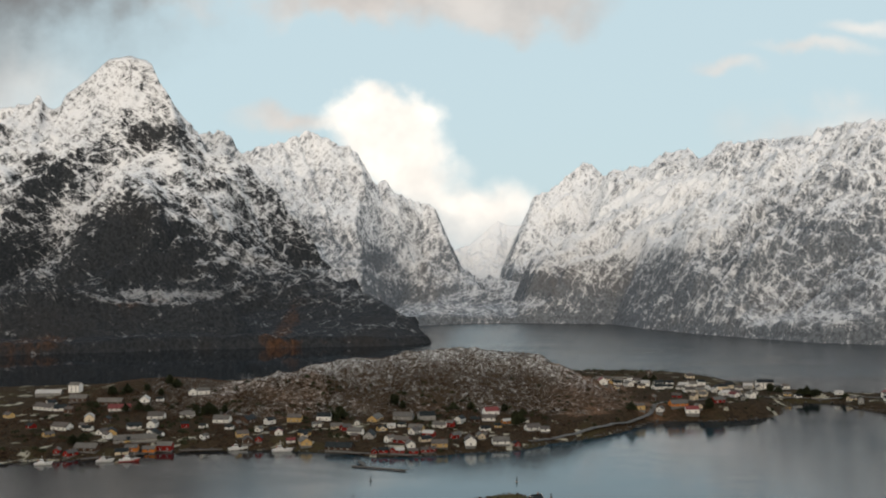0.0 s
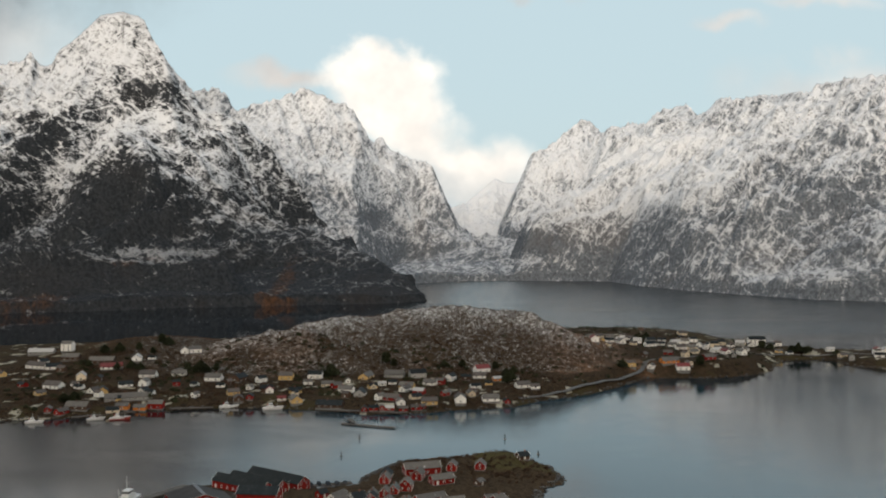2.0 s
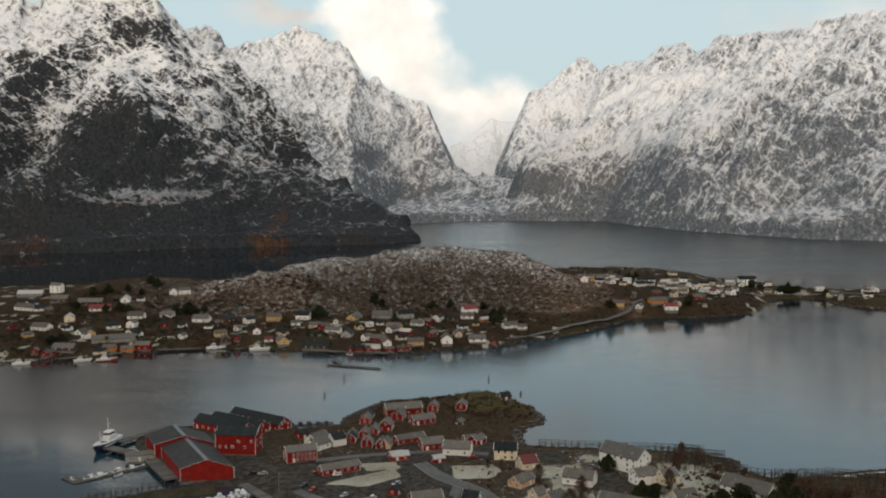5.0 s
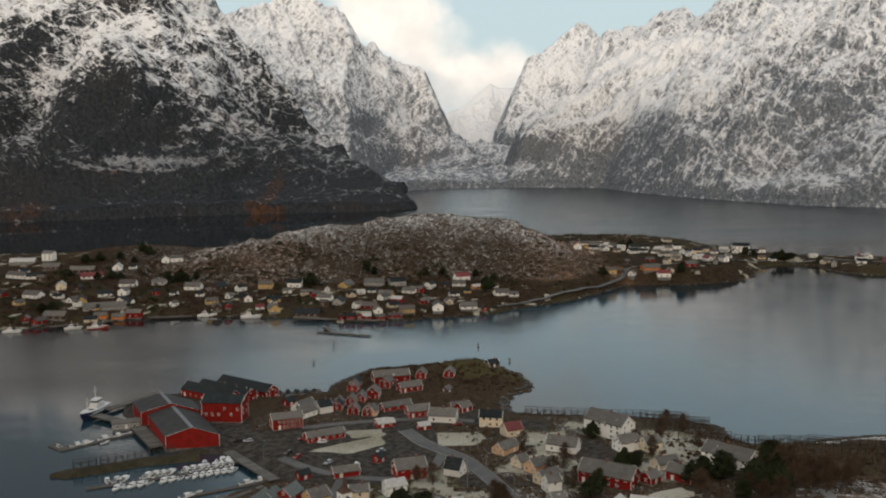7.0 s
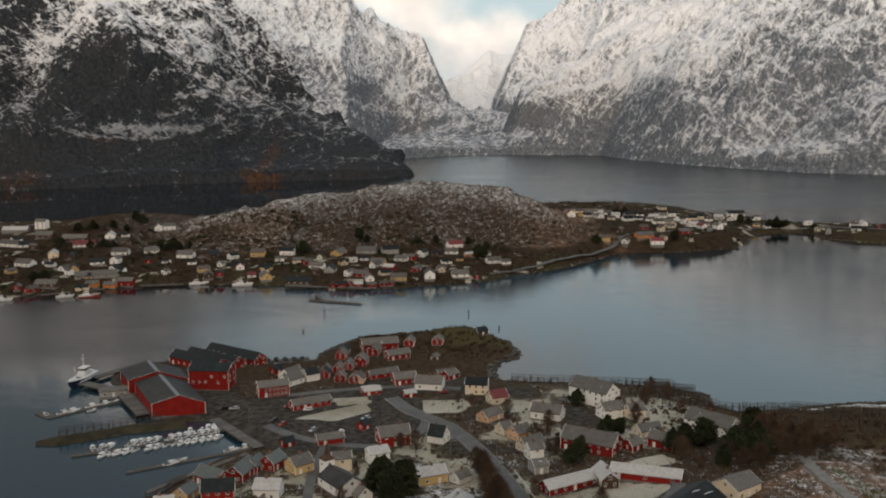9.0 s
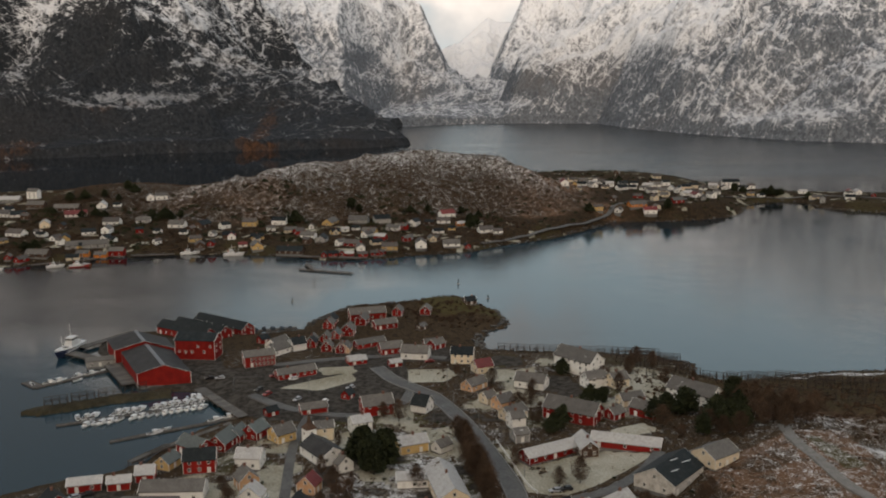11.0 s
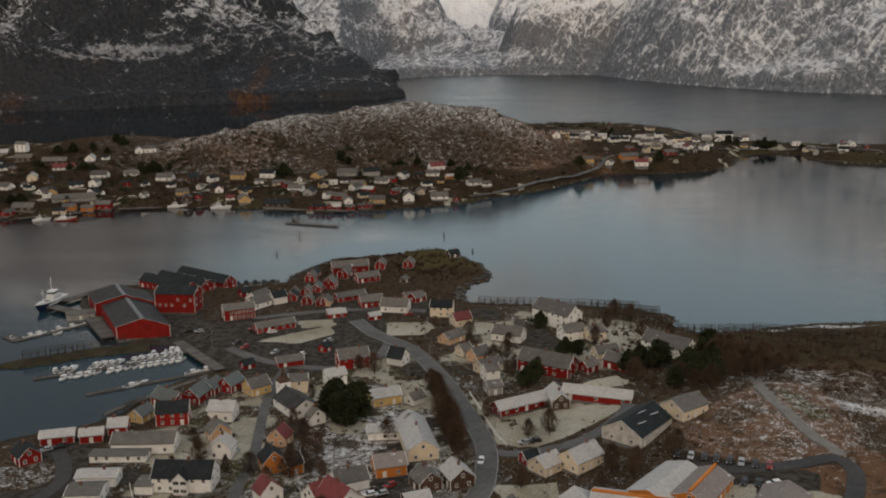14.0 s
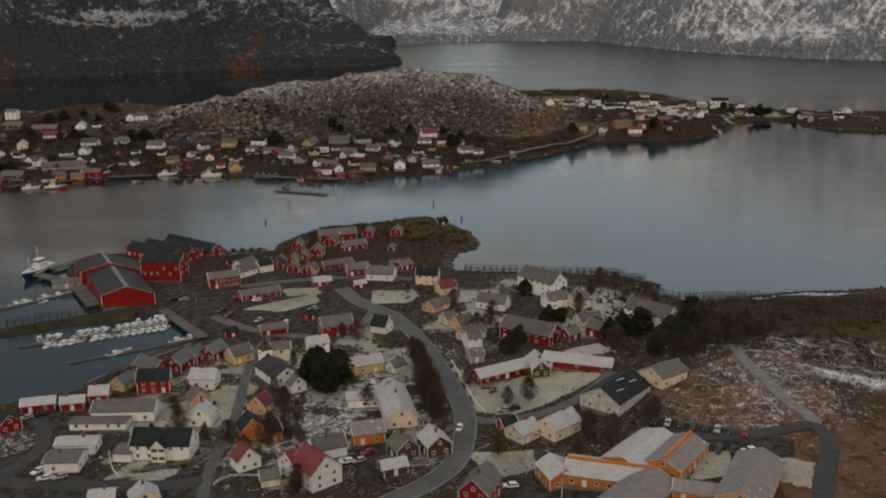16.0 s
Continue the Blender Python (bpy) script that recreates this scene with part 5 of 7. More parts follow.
house(-131.5, 463.5, 20, 13, 7, 3.2, 1.2, "grey", "slate", NEAR, "low grey timber shed on the quay", style="shed")
house(-5.2, 337.4, -55, 16, 10.5, 3.9, 3.0, "white", "metalroof", NEAR, "white wooden church with a dark grey roof", style="church")
house(3.6, 325.0, -55, 3.5, 6, 3.6, 2.6, "white", "slate", NEAR, "white church porch with a grey slate roof", style="shed")

# the houses on the island opposite

house(-375, 966, -13, 11.8, 7.1, 8, 2.5, "white", "slate", FAR, "small white wooden house with grey slate roof on the island", style="far")
house(-403, 969, 2, 25.5, 9.0, 3, 3.2, "grey", "snowroof", FAR, "long grey wooden house with snowy roof on the island", style="far")
house(-357, 928, 2, 16.7, 9.0, 3.4, 3.2, "brown", "slate", FAR, "long brown wooden house with grey slate roof on the island", style="far")
house(-376, 897, -24, 23.5, 9.0, 3.4, 3.2, "white", "umber", FAR, "long white wooden house with dark brown roof on the island", style="far")
house(-359, 892, 18, 13.7, 8.2, 2.8, 3.0, "white", "black", FAR, "small white wooden house with black roof on the island", style="far")
house(-319, 908, 0, 23.5, 9.0, 3.4, 3.2, "brown", "slate", FAR, "long brown wooden house with grey slate roof on the island", style="far")
house(-304, 890, 16, 19.6, 9.0, 2.8, 3.2, "white", "redroof", FAR, "long white wooden house with red roof on the island", style="far")
house(-289, 918, 102, 14.7, 8.8, 3, 3.2, "white", "snowroof", FAR, "small white wooden house with snowy roof on the island", style="far")
house(-275, 920, -2, 6.9, 4.2, 2.6, 1.6, "white", "black", FAR, "small white wooden house with black roof on the island", style="far")
house(-249, 940, 110, 11.8, 7.1, 4.4, 2.5, "white", "umber", FAR, "small white wooden house with dark brown roof on the island", style="far")
house(-239, 943, 25, 11.8, 7.1, 4.4, 2.5, "white", "slate", FAR, "small white wooden house with grey slate roof on the island", style="far")
house(-260, 860, -3, 14.7, 8.8, 3.4, 3.2, "white", "umber", FAR, "small white wooden house with dark brown roof on the island", style="far")
house(-233, 864, 10, 12.7, 7.6, 2.8, 2.7, "white", "slate", FAR, "small white wooden house with grey slate roof on the island", style="far")
house(-197, 846, -10, 14.7, 8.8, 3.4, 3.2, "white", "slate", FAR, "small white wooden house with grey slate roof on the island", style="far")
house(-318, 852, 108, 13.7, 8.2, 4.4, 3.0, "beige", "snowroof", FAR, "small beige wooden house with snowy roof on the island", style="far")
house(-330, 821, -21, 16.7, 9.0, 3.4, 3.2, "white", "umber", FAR, "long white wooden house with dark brown roof on the island", style="far")
house(-307, 818, -17, 8.8, 5.3, 2.6, 1.9, "white", "black", FAR, "small white wooden house with black roof on the island", style="far")
house(-280, 800, 110, 13.7, 8.2, 2.8, 3.0, "yellow", "black", FAR, "small pale yellow wooden house with black roof on the island", style="far")
house(-269, 825, 24, 11.8, 7.1, 2.8, 2.5, "white", "black", FAR, "small white wooden house with black roof on the island", style="far")
house(-254, 829, 90, 11.8, 7.1, 4.4, 2.5, "white", "slate", FAR, "small white wooden house with grey slate roof on the island", style="far")
house(-209, 826, -19, 6.9, 4.2, 2.6, 1.6, "white", "black", FAR, "small white wooden house with black roof on the island", style="far")
house(-185, 820, -1, 6.9, 4.2, 2.6, 1.6, "white", "black", FAR, "small white wooden house with black roof on the island", style="far")
house(-251, 772, 19, 33.3, 9.0, 3, 3.2, "grey", "slate", FAR, "long grey wooden house with grey slate roof on the island", style="far")
house(-238, 794, -23, 7.8, 4.7, 2.6, 1.7, "white", "black", FAR, "small white wooden house with black roof on the island", style="far")
house(-161, 780, 106, 12.7, 7.6, 2.8, 2.7, "brown", "umber", FAR, "small brown wooden house with dark brown roof on the island", style="far")
house(-152, 783, 93, 8.8, 5.3, 2.6, 1.9, "red", "black", FAR, "small red wooden house with black roof on the island", style="far")
house(-158, 813, 82, 7.8, 4.7, 2.6, 1.7, "white", "slate", FAR, "small white wooden house with grey slate roof on the island", style="far")
house(-139, 801, 100, 10.8, 6.5, 3.4, 2.3, "white", "redroof", FAR, "small white wooden house with red roof on the island", style="far")
house(-125, 778, 15, 6.9, 4.2, 2.6, 1.6, "white", "redroof", FAR, "small white wooden house with red roof on the island", style="far")
house(-113, 774, 109, 15.7, 9.0, 3, 3.2, "yellow", "slate", FAR, "long pale yellow wooden house with grey slate roof on the island", style="far")
house(-117, 800, 6, 10.8, 6.5, 2.8, 2.3, "yellow", "black", FAR, "small pale yellow wooden house with black roof on the island", style="far")
house(-133, 850, -2, 12.7, 7.6, 4.4, 2.7, "yellow", "umber", FAR, "small pale yellow wooden house with dark brown roof on the island", style="far")
house(-174, 845, 68, 14.7, 8.8, 3.4, 3.2, "brown", "black", FAR, "small brown wooden house with black roof on the island", style="far")
house(-279, 743, -5, 17.6, 9.0, 2.8, 3.2, "brown", "slate", FAR, "long brown wooden house with grey slate roof on the island", style="far")
house(-300, 737, 101, 7.8, 4.7, 2.6, 1.7, "red", "slate", FAR, "small red wooden house with grey slate roof on the island", style="far")
house(-288, 733, 64, 9.8, 5.9, 2.8, 2.1, "red", "umber", FAR, "small red wooden house with dark brown roof on the island", style="far")
house(-246, 749, 3, 9.8, 5.9, 3.4, 2.1, "orange", "slate", FAR, "small orange wooden house with grey slate roof on the island", style="far")
house(-234, 755, 1, 9.8, 5.9, 2.8, 2.1, "orange", "slate", FAR, "small orange wooden house with grey slate roof on the island", style="far")
house(-223, 761, -2, 11.8, 7.1, 4.4, 2.5, "red", "slate", FAR, "small red wooden house with grey slate roof on the island", style="far")
house(-250, 738, 13, 9.8, 5.9, 2.8, 2.1, "beige", "black", FAR, "small beige wooden house with black roof on the island", style="far")
house(-107, 853, -7, 12.7, 7.6, 4.4, 2.7, "white", "black", FAR, "small white wooden house with black roof on the island", style="far")
house(-92, 820, 7, 10.8, 6.5, 3, 2.3, "beige", "slate", FAR, "small beige wooden house with grey slate roof on the island", style="far")
house(-74, 801, -16, 12.7, 7.6, 3.4, 2.7, "white", "slate", FAR, "small white wooden house with grey slate roof on the island", style="far")
house(-61, 853, 76, 19.6, 9.0, 2.8, 3.2, "yellow", "slate", FAR, "long pale yellow wooden house with grey slate roof on the island", style="far")
house(-61, 788, 86, 14.7, 8.8, 3, 3.2, "grey", "black", FAR, "small grey wooden house with black roof on the island", style="far")
house(-76, 835, 98, 6.9, 4.2, 2.6, 1.6, "white", "slate", FAR, "small white wooden house with grey slate roof on the island", style="far")
house(-36, 860, -9, 17.6, 9.0, 3.4, 3.2, "grey", "slate", FAR, "long grey wooden house with grey slate roof on the island", style="far")
house(-45, 822, 14, 6.9, 4.2, 2.6, 1.6, "white", "snowroof", FAR, "small white wooden house with snowy roof on the island", style="far")
house(-36, 828, -7, 6.9, 4.2, 2.6, 1.6, "white", "black", FAR, "small white wooden house with black roof on the island", style="far")
house(-23, 814, -16, 12.7, 7.6, 3, 2.7, "yellow", "slate", FAR, "small pale yellow wooden house with grey slate roof on the island", style="far")
house(-15, 858, 15, 14.7, 8.8, 4.4, 3.2, "grey", "black", FAR, "small grey wooden house with black roof on the island", style="far")
house(-3, 826, -16, 11.8, 7.1, 3, 2.5, "white", "slate", FAR, "small white wooden house with grey slate roof on the island", style="far")
house(-3, 759, 5, 12.7, 7.6, 3.4, 2.7, "yellow", "umber", FAR, "small pale yellow wooden house with dark brown roof on the island", style="far")
house(9, 838, 85, 8.8, 5.3, 2.6, 1.9, "brown", "umber", FAR, "small brown wooden house with dark brown roof on the island", style="far")
house(15, 844, 66, 10.8, 6.5, 4.4, 2.3, "white", "black", FAR, "small white wooden house with black roof on the island", style="far")
house(22, 770, 93, 14.7, 8.8, 4.4, 3.2, "white", "umber", FAR, "small white wooden house with dark brown roof on the island", style="far")
house(36, 816, 20, 8.8, 5.3, 2.6, 1.9, "white", "black", FAR, "small white wooden house with black roof on the island", style="far")
house(44, 877, 25, 13.7, 8.2, 4.4, 3.0, "white", "redroof", FAR, "small white wooden house with red roof on the island", style="far")
house(41, 853, -3, 11.8, 7.1, 3, 2.5, "white", "umber", FAR, "small white wooden house with dark brown roof on the island", style="far")
house(47, 775, 6, 13.7, 8.2, 2.8, 3.0, "white", "slate", FAR, "small white wooden house with grey slate roof on the island", style="far")
house(56, 841, 23, 7.8, 4.7, 2.6, 1.7, "orange", "snowroof", FAR, "small orange wooden house with snowy roof on the island", style="far")
house(77, 817, 21, 12.7, 7.6, 3, 2.7, "white", "umber", FAR, "small white wooden house with dark brown roof on the island", style="far")
house(87, 817, 20, 8.8, 5.3, 2.6, 1.9, "white", "umber", FAR, "small white wooden house with dark brown roof on the island", style="far")
house(-26, 755, 100, 10.8, 6.5, 3.4, 2.3, "white", "slate", FAR, "small white wooden house with grey slate roof on the island", style="far")
house(-33, 766, -20, 12.7, 7.6, 2.8, 2.7, "red", "umber", FAR, "small red wooden house with dark brown roof on the island", style="far")
house(-54, 744, 92, 6.9, 4.2, 2.6, 1.6, "red", "black", FAR, "small red wooden house with black roof on the island", style="far")
house(-47, 744, 10, 6.9, 4.2, 2.6, 1.6, "red", "black", FAR, "small red wooden house with black roof on the island", style="far")
house(-40, 745, 95, 6.9, 4.2, 2.6, 1.6, "red", "slate", FAR, "small red wooden house with grey slate roof on the island", style="far")
house(-34, 744, -4, 6.9, 4.2, 2.6, 1.6, "red", "snowroof", FAR, "small red wooden house with snowy roof on the island", style="far")
house(-23, 744, -6, 6.9, 4.2, 2.6, 1.6, "red", "umber", FAR, "small red wooden house with dark brown roof on the island", style="far")
house(-14, 747, 9, 6.9, 4.2, 2.6, 1.6, "red", "umber", FAR, "small red wooden house with dark brown roof on the island", style="far")
house(-9, 749, 61, 6.9, 4.2, 2.6, 1.6, "red", "umber", FAR, "small red wooden house with dark brown roof on the island", style="far")
house(-83, 760, -10, 21.6, 9.0, 2.8, 3.2, "brown", "black", FAR, "long brown wooden house with black roof on the island", style="far")
house(60, 774, 106, 5.9, 4.2, 2.6, 1.6, "red", "black", FAR, "small red wooden house with black roof on the island", style="far")
house(-52, 814, 97, 8.8, 5.3, 2.6, 1.9, "beige", "black", FAR, "small beige wooden house with black roof on the island", style="far")
house(31, 784, 102, 9.8, 5.9, 3, 2.1, "beige", "slate", FAR, "small beige wooden house with grey slate roof on the island", style="far")
house(12, 793, 78, 8.8, 5.3, 2.6, 1.9, "grey", "umber", FAR, "small grey wooden house with dark brown roof on the island", style="far")
house(-12, 793, -23, 9.8, 5.9, 3.4, 2.1, "red", "snowroof", FAR, "small red wooden house with snowy roof on the island", style="far")
house(72, 843, 6, 7.8, 4.7, 2.6, 1.7, "white", "umber", FAR, "small white wooden house with dark brown roof on the island", style="far")
house(169, 1003, 90, 13.7, 8.2, 4.4, 3.0, "white", "redroof", FAR, "small white wooden house with red roof on the island", style="far")
house(202, 1097, -21, 9.8, 5.9, 3, 2.1, "white", "black", FAR, "small white wooden house with black roof on the island", style="far")
house(213, 1088, 105, 12.7, 7.6, 3.4, 2.7, "white", "slate", FAR, "small white wooden house with grey slate roof on the island", style="far")
house(230, 1092, -21, 9.8, 5.9, 2.8, 2.1, "beige", "black", FAR, "small beige wooden house with black roof on the island", style="far")
house(242, 1066, 24, 12.7, 7.6, 3.4, 2.7, "white", "black", FAR, "small white wooden house with black roof on the island", style="far")
house(192, 927, 16, 9.8, 5.9, 4.4, 2.1, "yellow", "umber", FAR, "small pale yellow wooden house with dark brown roof on the island", style="far")
house(214, 933, 63, 9.8, 5.9, 3.4, 2.1, "white", "slate", FAR, "small white wooden house with grey slate roof on the island", style="far")
house(234, 943, 14, 17.6, 9.0, 3, 3.2, "orange", "slate", FAR, "long orange wooden house with grey slate roof on the island", style="far")
house(245, 932, -3, 12.7, 7.6, 4.4, 2.7, "white", "redroof", FAR, "small white wooden house with red roof on the island", style="far")
house(276, 952, 21, 12.7, 7.6, 3.4, 2.7, "red", "slate", FAR, "small red wooden house with grey slate roof on the island", style="far")
house(256, 1074, -23, 8.8, 5.3, 2.6, 1.9, "white", "black", FAR, "small white wooden house with black roof on the island", style="far")
house(267, 1064, -18, 9.8, 5.9, 2.8, 2.1, "white", "slate", FAR, "small white wooden house with grey slate roof on the island", style="far")
house(271, 1042, 8, 11.8, 7.1, 3.4, 2.5, "white", "umber", FAR, "small white wooden house with dark brown roof on the island", style="far")
house(282, 1043, 25, 11.8, 7.1, 2.8, 2.5, "beige", "slate", FAR, "small beige wooden house with grey slate roof on the island", style="far")
house(308, 1064, 93, 9.8, 5.9, 2.8, 2.1, "white", "black", FAR, "small white wooden house with black roof on the island", style="far")
house(303, 1018, 20, 11.8, 7.1, 3, 2.5, "white", "snowroof", FAR, "small white wooden house with snowy roof on the island", style="far")
house(308, 1002, 109, 10.8, 6.5, 3.4, 2.3, "white", "redroof", FAR, "small white wooden house with red roof on the island", style="far")
house(363, 1126, -17, 12.7, 7.6, 3, 2.7, "white", "umber", FAR, "small white wooden house with dark brown roof on the island", style="far")
house(323, 995, 106, 10.8, 6.5, 4.4, 2.3, "white", "slate", FAR, "small white wooden house with grey slate roof on the island", style="far")
house(383, 1128, -5, 19.6, 9.0, 8, 3.2, "white", "black", FAR, "long white wooden house with black roof on the island", style="far")
house(397, 1122, -5, 10.8, 6.5, 3, 2.3, "white", "black", FAR, "small white wooden house with black roof on the island", style="far")
house(405, 1238, 70, 7.8, 4.7, 2.6, 1.7, "grey", "black", FAR, "small grey wooden house with black roof on the island", style="far")
house(389, 1070, -8, 7.8, 4.7, 2.6, 1.7, "yellow", "slate", FAR, "small pale yellow wooden house with grey slate roof on the island", style="far")
house(400, 1067, 25, 7.8, 4.7, 2.6, 1.7, "white", "black", FAR, "small white wooden house with black roof on the island", style="far")
house(495, 1057, 76, 13.7, 8.2, 4.4, 3.0, "white", "redroof", FAR, "small white wooden house with red roof on the island", style="far")
house(453, 1050, 23, 9.8, 5.9, 3, 2.1, "beige", "umber", FAR, "small beige wooden house with dark brown roof on the island", style="far")
house(266, 943, 60, 7.8, 4.7, 2.6, 1.7, "brown", "slate", FAR, "small brown wooden house with grey slate roof on the island", style="far")
house(253, 939, 106, 7.8, 4.7, 2.6, 1.7, "beige", "slate", FAR, "small beige wooden house with grey slate roof on the island", style="far")
house(337, 1078, -14, 8.8, 5.3, 2.6, 1.9, "white", "umber", FAR, "small white wooden house with dark brown roof on the island", style="far")
house(188, 1029, 63, 8.8, 5.3, 2.6, 1.9, "beige", "umber", FAR, "small beige wooden house with dark brown roof on the island", style="far")
house(172, 1044, 5, 11, 6.8, 2.8, 2.6, "white", "slate", FAR, "small white wooden house with grey slate roof on the island", style="far")
house(195, 1127, 15, 10, 6.2, 2.8, 2.4, "beige", "umber", FAR, "small beige wooden house with dark brown roof on the island", style="far")
house(206, 1115, -3, 10, 6.2, 4.4, 2.4, "grey", "slate", FAR, "small grey wooden house with grey slate roof on the island", style="far")
house(214, 1096, 6, 9, 5.6, 4.4, 2.1, "white", "snowroof", FAR, "small white wooden house with snowy roof on the island", style="far")
house(228, 1111, -23, 10, 6.2, 2.8, 2.4, "white", "umber", FAR, "small white wooden house with dark brown roof on the island", style="far")
house(233, 1090, -21, 9, 5.6, 4.4, 2.1, "white", "snowroof", FAR, "small white wooden house with snowy roof on the island", style="far")
house(248, 1091, 17, 11, 6.8, 4.4, 2.6, "grey", "black", FAR, "small grey wooden house with black roof on the island", style="far")
house(263, 1099, -13, 9, 5.6, 2.8, 2.1, "white", "black", FAR, "small white wooden house with black roof on the island", style="far")
house(274, 1078, 7, 11, 6.8, 3.4, 2.6, "white", "snowroof", FAR, "small white wooden house with snowy roof on the island", style="far")
house(285, 1083, -6, 10, 6.2, 3.4, 2.4, "white", "slate", FAR, "small white wooden house with grey slate roof on the island", style="far")
house(298, 1094, 9, 9, 5.6, 4.4, 2.1, "white", "black", FAR, "small white wooden house with black roof on the island", style="far")
house(296, 1061, 70, 10, 6.2, 2.8, 2.4, "white", "snowroof", FAR, "small white wooden house with snowy roof on the island", style="far")
house(298, 1042, 86, 9, 5.6, 2.8, 2.1, "white", "snowroof", FAR, "small white wooden house with snowy roof on the island", style="far")
house(313, 1061, 1, 10, 6.2, 4.4, 2.4, "beige", "black", FAR, "small beige wooden house with black roof on the island", style="far")
house(328, 1084, -22, 9, 5.6, 4.4, 2.1, "beige", "black", FAR, "small beige wooden house with black roof on the island", style="far")
house(307, 1023, -8, 9, 5.6, 4.4, 2.1, "beige", "umber", FAR, "small beige wooden house with dark brown roof on the island", style="far")
house(313, 1003, 98, 10, 6.2, 3.4, 2.4, "grey", "slate", FAR, "small grey wooden house with grey slate roof on the island", style="far")
house(275, 1007, 19, 10, 6.2, 2.8, 2.4, "beige", "slate", FAR, "small beige wooden house with grey slate roof on the island", style="far")
house(259, 977, 109, 8, 5.0, 4.4, 1.9, "beige", "umber", FAR, "small beige wooden house with dark brown roof on the island", style="far")
house(309, 975, 73, 8, 5.0, 3.4, 1.9, "grey", "black", FAR, "small grey wooden house with black roof on the island", style="far")
house(356, 1105, -14, 10, 6.2, 4.4, 2.4, "grey", "snowroof", FAR, "small grey wooden house with snowy roof on the island", style="far")
house(372, 1114, 78, 11, 6.8, 2.8, 2.6, "white", "umber", FAR, "small white wooden house with dark brown roof on the island", style="far")
house(390, 1128, 18, 12, 7.4, 2.8, 2.8, "white", "slate", FAR, "small white wooden house with grey slate roof on the island", style="far")
house(391, 1106, 24, 9, 5.6, 2.8, 2.1, "white", "slate", FAR, "small white wooden house with grey slate roof on the island", style="far")
house(408, 1128, -5, 9, 5.6, 4.4, 2.1, "white", "umber", FAR, "small white wooden house with dark brown roof on the island", style="far")
house(450, 1076, -3, 9, 5.6, 2.8, 2.1, "white", "snowroof", FAR, "small white wooden house with snowy roof on the island", style="far")
house(452, 1024, 68, 9, 5.6, 4.4, 2.1, "grey", "slate", FAR, "small grey wooden house with grey slate roof on the island", style="far")
house(507, 1064, 85, 11, 6.8, 3.4, 2.6, "white", "snowroof", FAR, "small white wooden house with snowy roof on the island", style="far")
house(490, 1048, 10, 8, 5.0, 4.4, 1.9, "white", "slate", FAR, "small white wooden house with grey slate roof on the island", style="far")
house(225, 1075, -4, 8, 5.0, 2.8, 1.9, "beige", "umber", FAR, "small beige wooden house with dark brown roof on the island", style="far")

# ---- roads, quays and what floats ----
M.update({
    "hull_white": surface("white_hull", (0.55, 0.55, 0.53), (0.70, 0.70, 0.68), 0.6, 0.35, 0.0, stained=0.2, vary=0.12),
    "hull_blue": surface("navy_hull", (0.010, 0.016, 0.045), (0.02, 0.03, 0.075), 0.6, 0.4, 0.0, stained=0.2),
    "hull_red": surface("red_hull", (0.22, 0.02, 0.014), (0.32, 0.035, 0.025), 0.6, 0.4, 0.0, stained=0.2),
    "deck": surface("grey_planks", (0.055, 0.050, 0.045), (0.13, 0.12, 0.105), 0.6, 0.85, 0.02, vary=0.25, dust=0.02),
    "concrete": surface("concrete", (0.13, 0.125, 0.12), (0.24, 0.235, 0.225), 1.2, 0.85, 0.02, vary=0.1),
    "rock": surface("shore_rock", (0.022, 0.020, 0.018), (0.085, 0.078, 0.068), 1.2, 0.9, 0.1, dust=0.05, vary=0.3),
    "turf": surface("rough_turf", (0.014, 0.013, 0.008), (0.062, 0.050, 0.028), 1.5, 0.95, 0.15, stained=0.5),
    "needles": surface("dark_needles", (0.014, 0.018, 0.009), (0.044, 0.050, 0.022), 1.0, 0.8, 0.0, vary=0.25, stained=0.3, stain=(0.02, 0.013, 0.008)),
    "twigs": surface("bare_twigs", (0.036, 0.023, 0.015), (0.115, 0.073, 0.046), 1.0, 0.9, 0.0, vary=0.25, stained=0.4, stain=(0.10, 0.045, 0.02)),
    "rackwood": surface("old_rack_poles", (0.028, 0.022, 0.018), (0.075, 0.060, 0.048), 0.7, 0.9, 0.02, vary=0.25),
    "bark": surface("bark", (0.025, 0.020, 0.016), (0.07, 0.058, 0.048), 0.6, 0.9, 0.02),
    "hedge": surface("frosted_hedge", (0.05, 0.055, 0.03), (0.15, 0.155, 0.11), 0.6, 0.9, 0.1, dust=0.3),
})
CAR_PAINT = {k: surface(k + "_car_paint", a, b, 0.6, 0.3, 0.0, stained=0.15) for k, a, b in
             (("white", (0.6, 0.6, 0.58), (0.72, 0.72, 0.7)), ("black", (0.008, 0.008, 0.009), (0.018, 0.018, 0.02)), ("red", (0.20, 0.012, 0.01), (0.3, 0.02, 0.016)), ("silver", (0.26, 0.27, 0.28), (0.38, 0.39, 0.4)))}


def smooth_line(points, gap):
    """Points every gap metres along a curve through the given ones."""
    p = [K * Vector((*q, 0)) for q in points]
    p = [2 * p[0] - p[1]] + p + [2 * p[-1] - p[-2]]
    out = []
    for a, b, c, d in zip(p, p[1:], p[2:], p[3:]):
        n = max(1, int((c - b).length / gap))
        for k in range(n):
            t = k / n
            out.append(0.5 * (2 * b + (c - a) * t + (2 * a - 5 * b + 4 * c - d) * t**2 + (3 * b - a - 3 * c + d) * t**3))
    return out + [p[-2]]


ROAD_POINTS = []


